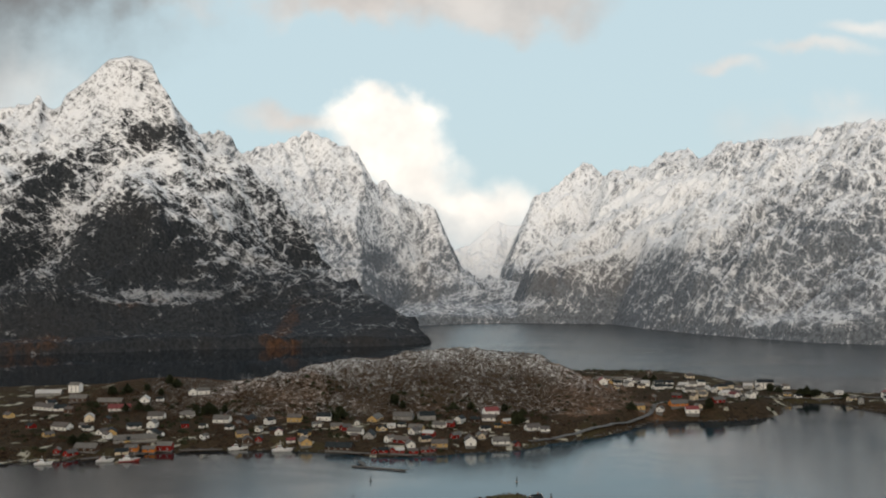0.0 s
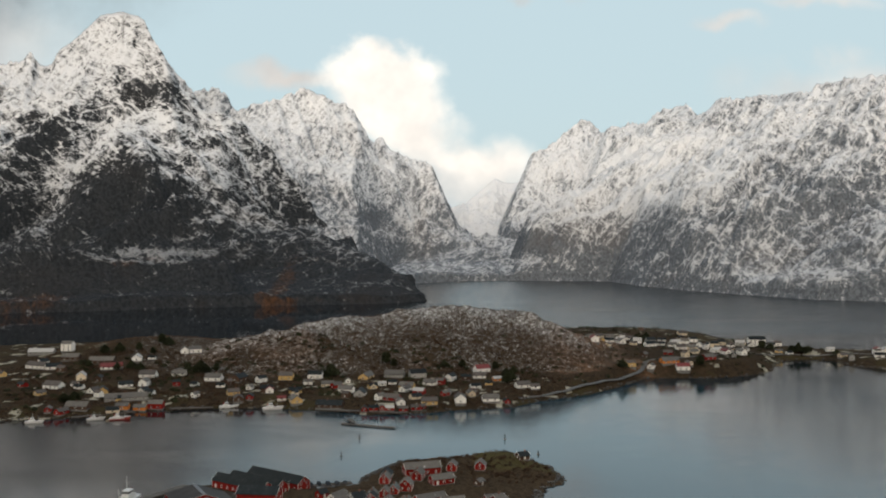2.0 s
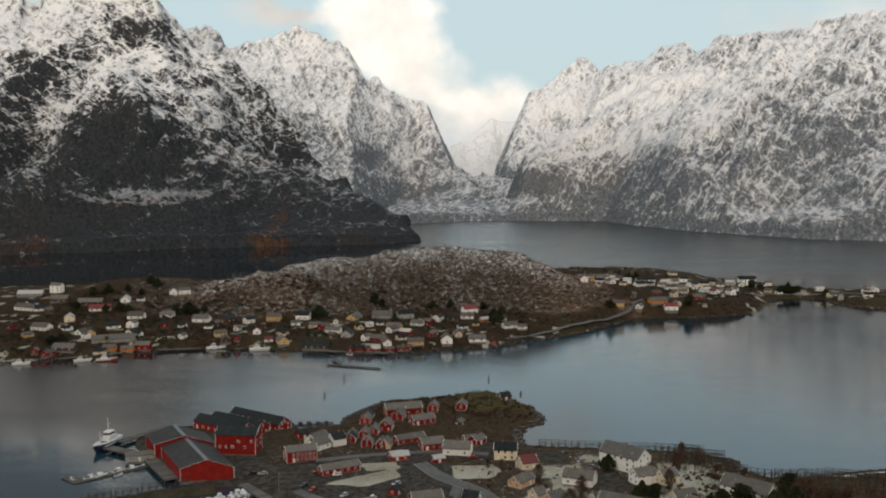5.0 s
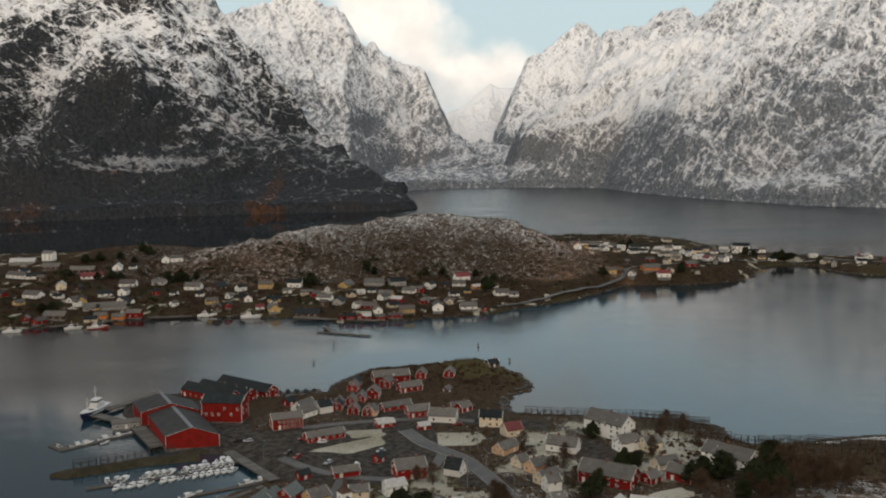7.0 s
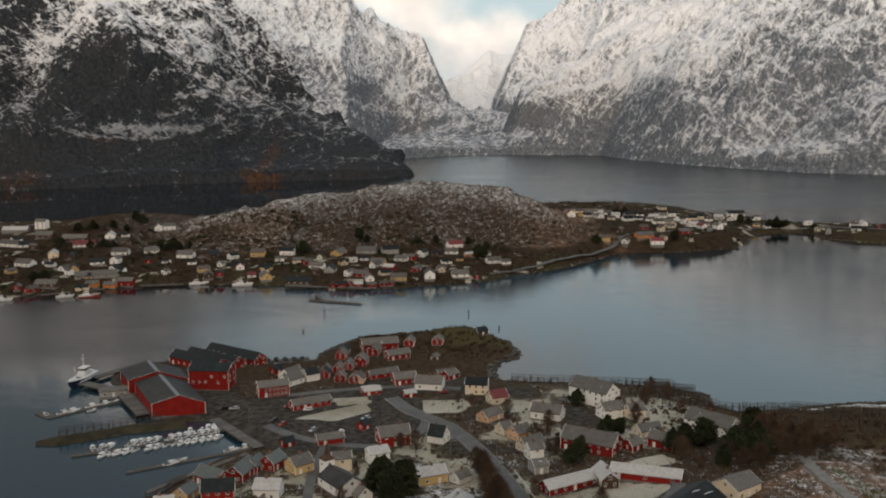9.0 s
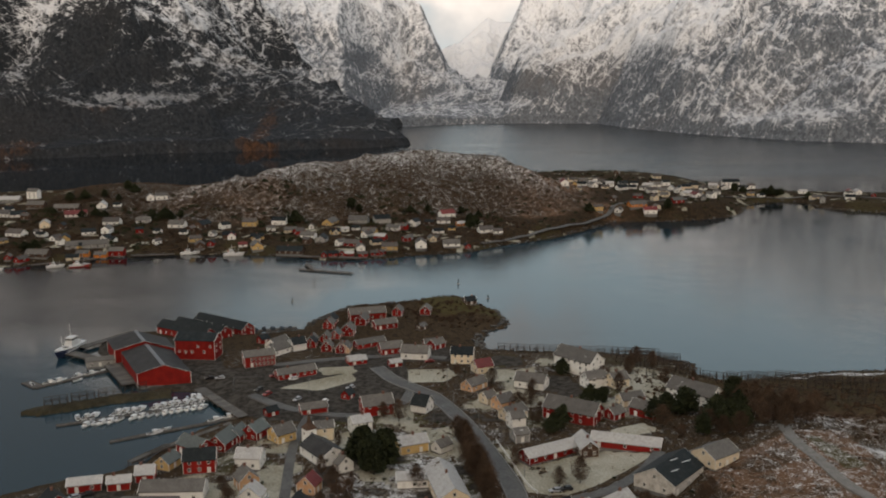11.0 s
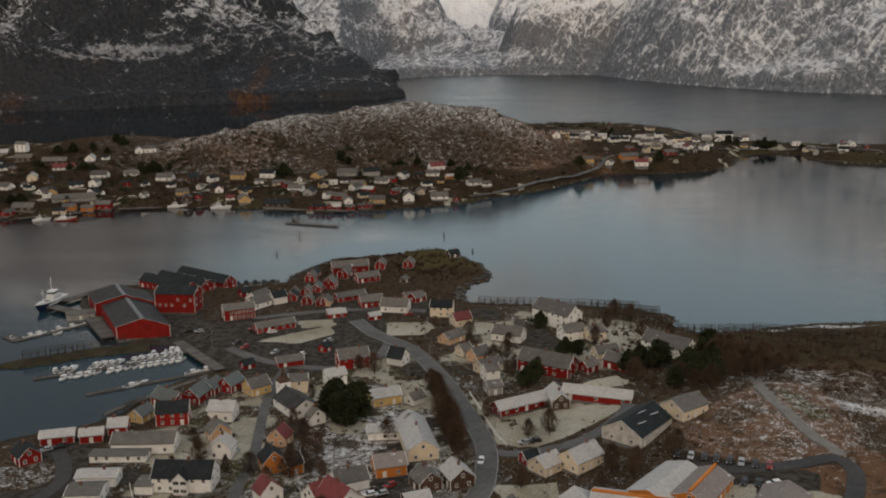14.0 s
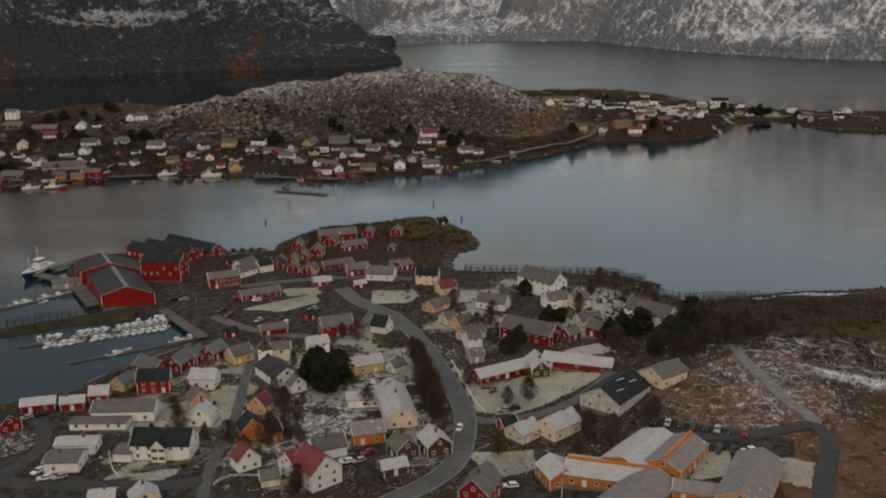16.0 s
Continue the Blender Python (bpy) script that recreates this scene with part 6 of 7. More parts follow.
def road(name, points, wide, land, label, material="asphalt", lift=0.14):
    line = smooth_line(points, 2.5)
    ROAD_POINTS.extend((q.x / K, q.y / K) for q in line[::2])
    bm, rows = bmesh.new(), []
    for k, q in enumerate(line):
        way = (line[min(k + 1, len(line) - 1)] - line[max(k - 1, 0)]).normalized()
        side = Vector((-way.y, way.x, 0))
        level = max(land.at(q.x + side.x * s * wide / 2, q.y + side.y * s * wide / 2) for s in (-1, 0, 1))
        row = []
        for s in (-1.12, -1, -0.33, 0.33, 1, 1.12):
            v = q + side * s * wide / 2
            row.append(bm.verts.new((v.x, v.y, max(level, 0.3) + lift - (0.7 if abs(s) > 1 else 0.04 * s * s))))
        rows.append(row)
    for a, b in zip(rows, rows[1:]):
        for k in range(5):
            bm.faces.new((a[k], a[k + 1], b[k + 1], b[k]))
    way_ob = finish(name, bm, M[material])
    if name == "road" and wide > 6.2:   # pale worn kerbs on both sides
        for side_sign in (-1, 1):
            bm = bmesh.new()
            ring = []
            for k, q in enumerate(line):
                way = (line[min(k + 1, len(line) - 1)] - line[max(k - 1, 0)]).normalized()
                side = Vector((-way.y, way.x, 0)) * side_sign
                level = max(land.at(q.x + side.x * u * wide / 2, q.y + side.y * u * wide / 2) for u in (-1, 0, 1))
                row = []
                for u, h in ((0.0, 0.0), (0.0, 0.16), (0.4, 0.16), (0.4, -0.5)):
                    v = q + side * (wide / 2 + 0.06 + u)
                    row.append(bm.verts.new((v.x, v.y, max(level, 0.3) + lift + h)))
                ring.append(row)
            for a, b in zip(ring, ring[1:]):
                for k in range(3):
                    bm.faces.new((a[k], a[k + 1], b[k + 1], b[k]))
            tagged(finish("kerb", bm, M["concrete"]), "worn pale concrete kerb with old snow", "kerb", kind="structure")
    return tagged(way_ob, label, name, kind="structure")


road("road", [(6, 372), (15, 354), (29, 337), (38, 314), (44, 292), (49, 270), (52, 254), (52, 240), (49, 224), (42, 214), (30, 203), (10, 180)], 6.4, NEAR, "wet grey asphalt village road curving between houses")
road("road", [(52, 250), (60, 247), (74, 249), (82, 254), (90, 262), (96, 272)], 4.2, NEAR, "narrow asphalt side road below the long red barn")
road("road", [(-14, 318), (-15, 295), (-14, 277), (-12, 257), (-11, 243), (-12, 233), (-11, 214), (-6, 190)], 3.6, NEAR, "narrow asphalt lane past the church")
road("road", [(-90, 226), (-62, 219), (-50, 217), (-34, 216), (-16, 217), (-6, 222)], 6.0, NEAR, "dark asphalt road below the white houses", "tarmac")
road("road", [(-69, 258), (-62, 246), (-59, 236), (-61, 227), (-66, 219)], 5.0, NEAR, "dark asphalt lane bending past the boathouses", "tarmac")
road("road", [(-38, 341), (-19, 324), (3, 318), (17, 330), (21, 346)], 4.5, NEAR, "grey asphalt track round the village square")
road("road", [(-36, 376), (-12, 384), (14, 388), (34, 384)], 4.6, NEAR, "grey asphalt street behind the square")
road("road", [(100, 229), (112, 226), (122, 225), (131, 226), (138, 227), (140.5, 223), (139, 217), (134, 207), (129, 196), (122, 180)], 5.0, NEAR, "dark wet asphalt road past the parking place", "tarmac")
road("path", [(135, 280), (133.3, 270), (133.4, 260), (134.6, 251), (136, 241), (138.6, 233), (140.3, 228.5)], 4.2, NEAR, "pale grey gravel track over the heath", "gravel")
road("road", [(60, 640 + 18), (99, 690), (130, 722), (150, 745), (170, 775), (185, 800), (220, 815), (280, 850), (318, 885), (372, 885), (440, 860)], 4.6, FAR, "pale grey shore road round the island hill", "asphalt")


def deck(name, a, b, wide, top, label, group="", posts=True, thick=0.3, gap=5.0, material="deck"):
    """A timber deck on piles, or a floating pontoon."""
    a, b = K * Vector((*a, 0)), K * Vector((*b, 0))
    long = (b - a).length
    t = new(name)
    t.matrix_world = Matrix.Translation((a.x, a.y, top)) @ Matrix.Rotation(math.atan2(b.y - a.y, b.x - a.x), 4, "Z")
    tagged(t, label, name, group)
    n = max(1, int(long / 3))
    panel = mesh_of("panel", lambda bm: box(bm, 0.03, -wide / 2, -thick, long / n - 0.03, wide / 2, 0, 0.02), M[material])
    for k in range(n):
        share("panel", panel, t, "", Matrix.Translation((k * long / n, 0, 0.01 * (k % 3))))
    for s in (-1, 1):
        bm = bmesh.new()
        box(bm, 0, s * wide / 2 - 0.09, -thick - 0.2, long, s * wide / 2 + 0.09, 0.12)
        finish("edge_beam", bm, M["timber"], t)
    if posts:
        m = mesh_of("mooring_post", lambda bm: pole(bm, (0, 0, -top - 1.5), (0, 0, 0.25), 0.16, 0.14), M["timber"])
        for k in range(int(long / gap) + 1):
            for s in (-1, 1):
                share("mooring_post", m, t, "", Matrix.Translation((min(k * gap + 0.3, long - 0.3), s * (wide / 2 - 0.25), 0)))
    return t


PIERS = "piers in the harbour"
deck("pontoon", (-100.5, 317.5), (-55, 338.5), 2.2, 0.45, "long grey floating pontoon with moored small boats", PIERS, False)
deck("pontoon", (-77, 302.5), (-40, 323.5), 2.0, 0.45, "long dark floating pontoon, nearly empty", PIERS, False)
deck("pontoon", (-125, 358.5), (-103, 381), 1.8, 0.45, "narrow floating pontoon with small boats", PIERS, False)
deck("pontoon", (-131.5, 366), (-124, 359.5), 5.0, 0.5, "square dark floating platform", PIERS, False)
deck("quay", (-60, 352.5), (-37, 321.5), 5.0, 1.9, "dark timber quay on piles beside the marina", PIERS)
deck("quay", (-128, 402), (-101, 384), 6.0, 1.9, "dark timber quay on piles with a moored ship", PIERS)
deck("quay", (-104, 384), (-88, 358), 7.0, 1.9, "timber quay on piles in front of the red halls", PIERS)
deck("quay", (-126, 410), (-112, 436), 5.0, 1.9, "dark outer timber quay on piles", PIERS)
deck("quay", (-98, 442), (-62, 434), 4.0, 1.9, "timber quay on piles behind the black-roofed sheds", PIERS)
deck("quay", (-58, 434), (-36, 440), 4.0, 1.8, "small timber jetty on piles with stacked gear", PIERS)
deck("quay", (-60, 290), (-40, 316), 2.4, 1.8, "timber quay on piles under the red cabins", PIERS)
deck("quay", (-64, 283), (-56, 297), 2.6, 1.8, "timber quay on piles by the harbour cabins", PIERS)
deck("pier", (-53, 597), (-48, 582), 3.0, 1.6, "timber pier on piles off the island", PIERS)
deck("pier", (-56, 583), (-22, 569), 2.2, 0.9, "low dark floating pier off the island", PIERS)
deck("quay", (-230, 602), (-196, 622), 4.0, 1.6, "timber quay on piles along the island harbour", PIERS)
deck("quay", (-75, 627), (-20, 614), 4.5, 1.6, "timber quay on piles under red island cabins", PIERS)
deck("quay", (-175, 632), (-148, 636), 4.0, 1.6, "timber quay on piles along the island shore", PIERS)


def breakwater():
    bm = bmesh.new()
    line = smooth_line([(-70, 350), (-90, 344), (-104, 336), (-118, 330)], 2.0)
    rng, rows = random.Random(5), []
    for k, q in enumerate(line):
        way = (line[min(k + 1, len(line) - 1)] - line[max(k - 1, 0)]).normalized()
        side = Vector((-way.y, way.x, 0))
        taper = min(1.0, (len(line) - k) / 4)
        row = []
        for s, z in ((-6.5, -1.2), (-5.0, 0.5), (-3.0, 1.5), (-1.0, 1.9), (1.5, 1.9), (3.5, 1.3), (5, 0.4), (6.5, -1.2)):
            v = q + side * (s * taper + rng.uniform(-0.5, 0.5))
            row.append(bm.verts.new((v.x, v.y, z * (0.5 + 0.5 * taper) + rng.uniform(-0.25, 0.25))))
        rows.append(row)
    for a, b in zip(rows, rows[1:]):
        for k in range(7):
            bm.faces.new((a[k], a[k + 1], b[k + 1], b[k]))
    bm.faces.new(rows[-1])
    tagged(finish("breakwater", bm, M["turf"]), "low grassy stone breakwater beside the marina", "breakwater", kind="structure")


breakwater()


def boat_hull(bm, long, wide, deep, sheer=0.35, keel=-0.35, stern=0.8):
    """A hull along x, bow at +x, with an open rim."""
    stations, rows = 9, []
    for k in range(stations):
        u = k / (stations - 1)
        x = (u - 0.5) * long
        half = wide / 2 * (stern + (1 - stern) * math.sin(min(1, u / 0.45) * math.pi / 2)) * (1 - max(0, (u - 0.55) / 0.45) ** 2.2)
        top = deep + sheer * max(0, u - 0.3) ** 1.6
        low = keel * (1 - max(0, (u - 0.7) / 0.3) ** 2 * 0.9)
        half = max(half, 0.03)
        rows.append([bm.verts.new((x + rake, y, z)) for y, z, rake in ((-half, top, 0.12 * long * u**4), (-half * 0.92, top * 0.45, 0.06 * long * u**4), (-half * 0.5, low, 0), (half * 0.5, low, 0),
                                                                        (half * 0.92, top * 0.45, 0.06 * long * u**4), (half, top, 0.12 * long * u**4))])
    for a, b in zip(rows, rows[1:]):
        for k in range(5):
            bm.faces.new((a[k], a[k + 1], b[k + 1], b[k]))
        bm.faces.new((a[5], a[0], b[0], b[5]))
    bm.faces.new(rows[0]), bm.faces.new(rows[-1][::-1])


def small_boat(label, kind):
    b = new("boat")
    tagged(b, label, "boat", "boats in the marina")
    long = {"cabin": 6.2, "open": 4.6, "cruiser": 7.6}[kind]
    wide = long * 0.36
    bm = bmesh.new()
    boat_hull(bm, long, wide, 0.75)
    finish("hull", bm, M["hull_white"], b)
    bm = bmesh.new()
    box(bm, -long * 0.40, -wide * 0.36, 0.45, -long * 0.02, wide * 0.36, 0.80)
    finish("cockpit", bm, M["deck"], b)
    bm = bmesh.new()
    if kind == "open":
        box(bm, -0.3, -wide * 0.3, 0.78, -0.1, wide * 0.3, 1.0)
        box(bm, 0.5, -wide * 0.3, 0.8, 0.75, wide * 0.3, 1.02)
        finish("thwart", bm, M["deck"], b)
    else:
        prism(bm, [(-wide * 0.36, 0.75), (wide * 0.36, 0.75), (wide * 0.3, 1.75), (-wide * 0.3, 1.75)], -0.2, long * 0.26)
        finish("cabin", bm, M["hull_white"], b)
        bm = bmesh.new()
        box(bm, -0.24, -wide * 0.27, 1.2, long * 0.26 + 0.04, wide * 0.27, 1.6)
        finish("windscreen", bm, M["glass"], b)
        bm = bmesh.new()
        box(bm, -0.6, -wide * 0.35, 1.75, long * 0.28, wide * 0.35, 1.84, 0.03)
        finish("cabin_roof", bm, M["hull_white"], b)
        if kind == "cruiser":
            bm = bmesh.new()
            pole(bm, (0, 0, 1.8), (-0.2, 0, 3.4), 0.04, 0.02)
            finish("mast", bm, M["metal"], b)
    bm = bmesh.new()
    box(bm, -long / 2 - 0.45, -0.2, 0.1, -long / 2 - 0.05, 0.2, 1.15, 0.06)
    finish("outboard_motor", bm, M["rubber"], b)
    return b


BOATS = [small_boat("small white motorboat with a cabin moored at a pontoon", "cabin"), small_boat("small open white boat with an outboard motor", "open"), small_boat("white cabin cruiser with a short mast", "cruiser")]


def moor(k, x, y, turn):
    return copy_thing(BOATS[k], Matrix.Translation((K * x, K * y, 0.0)) @ Matrix.Rotation(radians(turn), 4, "Z"))


rng = random.Random(9)
lay = math.degrees(math.atan2(21, 45.5))
for k in range(16):   # both sides of the long pontoon, lying askew
    u = 0.20 + 0.78 * k / 15
    px, py = -100.5 + 45.5 * u, 317.5 + 21 * u
    for s in (-1, 1):
        if (s == -1 and k in (5,)) or (s == 1 and k in (2, 3, 8)):
            continue
        moor(rng.choice((0, 0, 0, 2, 2, 1)), px - s * 3.6 * math.sin(radians(lay)), py + s * 3.6 * math.cos(radians(lay)), lay + 90 * s - 38 + rng.uniform(-9, 9))
for x, y, k, turn in ((-92.5, 325.5, 0, 118), (-95.5, 324.2, 0, 120), (-62, 313.5, 1, 28), (-64.5, 309.5, 0, 30), (-47, 321.5, 0, 30), (-43, 324.5, 0, 25), (-122, 364.5, 0, 40), (-119.5, 366.5, 2, 45), (-128, 363, 1, 130),
                      (-114, 372.5, 0, 48), (-110, 376, 0, 40), (-107, 379.2, 1, 45), (-112, 367.5, 1, 50), (-60, 345, 2, 120), (-57.5, 343, 2, 120), (-54, 345.5, 0, 40)):
    moor(k, x, y, turn)
for k, b in enumerate(BOATS):   # the first of each kind lie at the inner end
    b.matrix_world = Matrix.Translation((K * (-66 + 4 * k), K * (341.5 + 2 * k), 0)) @ Matrix.Rotation(radians(lay + 90), 4, "Z")


def fishing_vessel(x, y, turn, long, hull, label):
    v = new("fishing_vessel")
    v.matrix_world = Matrix.Translation((K * x, K * y, 0)) @ Matrix.Rotation(radians(turn), 4, "Z")
    tagged(v, label, "boat", "fishing vessels")
    w = long * 0.27
    k = long / 20
    bm = bmesh.new()
    boat_hull(bm, long, w, 2.3 * k, 1.9 * k, -0.8, 0.85)
    finish("hull", bm, M[hull], v)
    bm = bmesh.new()
    boat_hull(bm, long * 1.004, w * 1.02, 2.7 * k, 2.1 * k, 1.3 * k, 0.85)
    finish("bulwark", bm, M["hull_white"], v)
    bm = bmesh.new()
    box(bm, -long * 0.30, -w * 0.34, 2.2 * k, long * 0.06, w * 0.34, 4.4 * k, 0.1)
    finish("deckhouse", bm, M["hull_white"], v)
    bm = bmesh.new()
    box(bm, -long * 0.20, -w * 0.30, 4.4 * k, long * 0.03, w * 0.30, 6.6 * k, 0.12)
    house_part = finish("wheelhouse", bm, M["hull_white"], v)
    bm = bmesh.new()
    box(bm, -long * 0.19, -w * 0.31, 5.4 * k, long * 0.034, w * 0.31, 6.1 * k)
    finish("wheelhouse_window", bm, M["glass"], house_part)
    for u, h in ((-0.06, 12.5), (0.30, 9.0)):
        bm = bmesh.new()
        pole(bm, (long * u, 0, 2.5 * k), (long * u, 0, h * k), 0.16 * k, 0.08 * k)
        beam(bm, (long * u, -1.2 * k, h * 0.8 * k), (long * u, 1.2 * k, h * 0.8 * k), 0.08)
        finish("mast", bm, M["hull_white"], v)
    bm = bmesh.new()
    pole(bm, (long * 0.30, 0, 4 * k), (long * 0.05, 0, 8.5 * k), 0.1 * k, 0.06 * k)
    finish("boom", bm, M["metal"], v)
    bm = bmesh.new()
    box(bm, long * 0.12, -w * 0.22, 2.3 * k, long * 0.26, w * 0.22, 3.2 * k, 0.08)
    finish("hatch", bm, M["deck"], v)
    bm = bmesh.new()
    pole(bm, (-long * 0.25, 0, 4.4 * k), (-long * 0.25, 0, 6.4 * k), 0.5 * k, 0.45 * k, 10)
    finish("funnel", bm, M["hull_red"], v)
    return v


fishing_vessel(-130.5, 408, -98, 24, "hull_blue", "white and navy fishing vessel with masts moored at a quay")
fishing_vessel(-139, 640, 10, 14, "hull_white", "white fishing boat moored at the island shore")
fishing_vessel(-108, 634, 5, 15, "hull_white", "white fishing boat lying off the island shore")
fishing_vessel(-199, 600, 15, 14, "hull_red", "red and white fishing boat at the island quay")
fishing_vessel(-214, 599, 20, 12, "hull_white", "small white fishing boat at the island quay")
fishing_vessel(-249, 590, 12, 12, "hull_white", "small white fishing boat off the island quay")


def beacon(x, y, h, label):
    b = new("beacon")
    b.matrix_world = Matrix.Translation((K * x, K * y, 0))
    tagged(b, label, "beacon", "sea marks in the sound")
    bm = bmesh.new()
    pole(bm, (0, 0, -2), (0, 0, h), 0.3, 0.24, 8)
    finish("post", bm, M["rubber"], b)
    bm = bmesh.new()
    pole(bm, (0, 0, h), (0, 0, h + 0.6), 0.5, 0.5, 8)
    finish("topmark", bm, M["rubber"], b)
    bm = bmesh.new()
    pole(bm, (0, 0, -0.3), (0, 0, 0.5), 1.0, 0.9, 8)
    finish("footing", bm, M["concrete"], b)


for x, y, h in ((-41.4, 542, 2.6), (41.8, 539, 2.6), (-47.3, 499, 1.8), (57, 501.6, 1.6)):
    beacon(x, y, h, "dark iron beacon post standing in the water")


# ---- racks for drying fish ----
def rack_kit(long, high, spread):
    r = new("fish_rack")
    tagged(r, "weathered grey timber fish drying rack, empty", "drying rack", "fish racks on the shore")
    leg = mesh_of("leg", lambda bm: pole(bm, (0, -spread, -0.6), (0, 0.15 * spread, high), 0.16, 0.12, 5), M["rackwood"])
    rail = mesh_of("rail", lambda bm: pole(bm, (-long / 2 - 0.3, 0, 0), (long / 2 + 0.3, 0, 0), 0.12, 0.10, 5), M["rackwood"])
    n = int(long / 2.6) + 1
    for k in range(n):
        x = -long / 2 + k * long / (n - 1)
        for s in (0, 1):
            share("leg", leg, r, "", Matrix.Translation((x, 0, 0)) @ Matrix.Rotation(math.pi * s, 4, "Z"))
    for y, z in ((0, high - 0.15), (-spread * 0.42, high * 0.62), (spread * 0.42, high * 0.62), (-spread * 0.75, high * 0.3), (spread * 0.75, high * 0.3)):
        share("rail", rail, r, "", Matrix.Translation((0, y, z)))
    return r


RACK = rack_kit(9.4, 4.2, 2.3)


def rack(x, y, turn, land=NEAR, z=None):
    x, y = K * x, K * y
    return copy_thing(RACK, Matrix.Translation((x, y, land.at(x, y) if z is None else z)) @ Matrix.Rotation(radians(turn), 4, "Z"))


for k in range(9):   # along the shore
    rack(60 + 8.2 * k, 398 - 2.1 * k, -14 + rng.uniform(-4, 4))
for k in range(3):
    for j in range(3):
        rack(106 + 9 * k, 383 - 9 * j - 2 * k, -16 + rng.uniform(-5, 5))
for k in range(9):
    rack(140 + 9 * k, 352 - 2.2 * k + rng.uniform(-1, 1), -18 + rng.uniform(-5, 5))
for k in range(7):
    rack(146 + 10 * k, 334 - 3 * k + rng.uniform(-2, 2), -18 + rng.uniform(-5, 5))
for k in range(6):
    rack(150 + 11 * k, 318 - 4 * k, -20 + rng.uniform(-5, 5))
for k in range(8):   # the long row over the heath
    rack(128 + 8.2 * k, 360 - 3.4 * k + rng.uniform(-1, 1), -22 + rng.uniform(-4, 4))
for k in range(4):   # on the breakwater
    rack(-83 - 8.2 * k, 349 - 4.4 * k, 28, z=1.7)
RACK.matrix_world = Matrix.Translation((112 * K, 346 * K, NEAR.at(112 * K, 346 * K))) @ Matrix.Rotation(radians(-16), 4, "Z")

# ---- trees and scrub ----


def triangles(name, verts, material):
    me = bpy.data.meshes.new(name)
    n = len(verts) // 3
    me.vertices.add(3 * n)
    me.vertices.foreach_set("co", np.asarray(verts, np.float32).ravel())
    me.loops.add(3 * n)
    me.loops.foreach_set("vertex_index", np.arange(3 * n, dtype=np.int32))
    me.polygons.add(n)
    me.polygons.foreach_set("loop_start", np.arange(0, 3 * n, 3, dtype=np.int32))
    me.polygons.foreach_set("loop_total", np.full(n, 3, np.int32))
    me.update(calc_edges=True)
    me.materials.append(material)
    return me


def tufts(gen, centres, size, slim, rise=0.0):
    """Three leaning blades round each centre."""
    n = len(centres)
    out = []
    for _ in range(3):
        way = gen.normal(size=(n, 3))
        way[:, 2] = np.abs(way[:, 2]) * 0.6 + rise
        way /= np.linalg.norm(way, axis=1)[:, None]
        side = np.cross(way, gen.normal(size=(n, 3)))
        side /= np.linalg.norm(side, axis=1)[:, None] + 1e-6
        s = size * gen.uniform(0.6, 1.4, (n, 1))
        out.append(np.stack([centres - side * s * slim, centres + side * s * slim, centres + way * s], 1))
    return np.concatenate(out).reshape(-1, 3)


def evergreen(seed, round_top=False):
    gen = np.random.RandomState(seed)
    n = 1500
    u = gen.uniform(0.08, 1, n) ** 0.9
    lobes = 1 + 0.28 * np.sin(gen.uniform(0, 6.28) + 5 * u) + 0.2 * gen.normal(size=n)
    a = gen.uniform(0, 6.28, n)
    r = np.clip(np.sin(np.clip(u, 0, 1) ** 0.7 * math.pi) * 0.9 + 0.28 * (1 - u), 0.05, None) * 3.6 * lobes * np.sqrt(gen.uniform(0.25, 1, n)) * (1 + 0.25 * np.sin(3 * a + seed))
    if round_top:
        r = np.sin(np.clip(u, 0.02, 0.98) * math.pi) ** 0.5 * 3.4 * lobes * np.sqrt(gen.uniform(0.2, 1, n)) * (1 + 0.2 * np.sin(3 * a + seed))
    c = np.stack([r * np.cos(a), r * np.sin(a), 0.6 + u * 8.6 + 0.5 * np.sin(2 * a + seed)], -1)
    return triangles("crown", tufts(gen, c, 0.62, 0.5), M["needles"]), mesh_of("trunk", lambda bm: pole(bm, (0, 0, -0.6), (0.1, 0, 7.0), 0.28, 0.06), M["bark"])


def bare_tree(seed):
    gen = np.random.RandomState(seed)
    rnd = random.Random(seed)
    tips = []

    def build(bm):
        def grow(a, way, long, thick, depth):
            b = a + way * long
            pole(bm, a, b, thick, thick * 0.6, 4)
            if depth == 0:
                tips.append((a, b))
                return
            for _ in range(3):
                w = (way + Vector((rnd.uniform(-0.75, 0.75), rnd.uniform(-0.75, 0.75), rnd.uniform(-0.1, 0.5)))).normalized()
                grow(b, w, long * rnd.uniform(0.55, 0.8), thick * 0.55, depth - 1)
        grow(Vector((0, 0, -0.5)), Vector((0, 0, 1)), 2.4, 0.2, 3)
    trunk = mesh_of("trunk", build, M["bark"])
    n = 620
    u, a = gen.uniform(0.05, 1, n), gen.uniform(0, 6.28, n)
    r = np.sin(np.clip(u, 0, 1) ** 0.8 * math.pi) ** 0.7 * 2.5 * np.sqrt(gen.uniform(0.05, 1, n)) * (1 + 0.3 * np.sin(2 * a + seed) + 0.2 * gen.normal(size=n))
    c = np.stack([r * np.cos(a), r * np.sin(a), 0.6 + 6.6 * u], -1)
    return triangles("crown", tufts(gen, c, 1.25, 0.026, 0.8), M["twigs"]), trunk


GREENS, BARES = [evergreen(1), evergreen(2, True), evergreen(3, True), evergreen(7, True)], [bare_tree(s) for s in (4, 5, 6)]


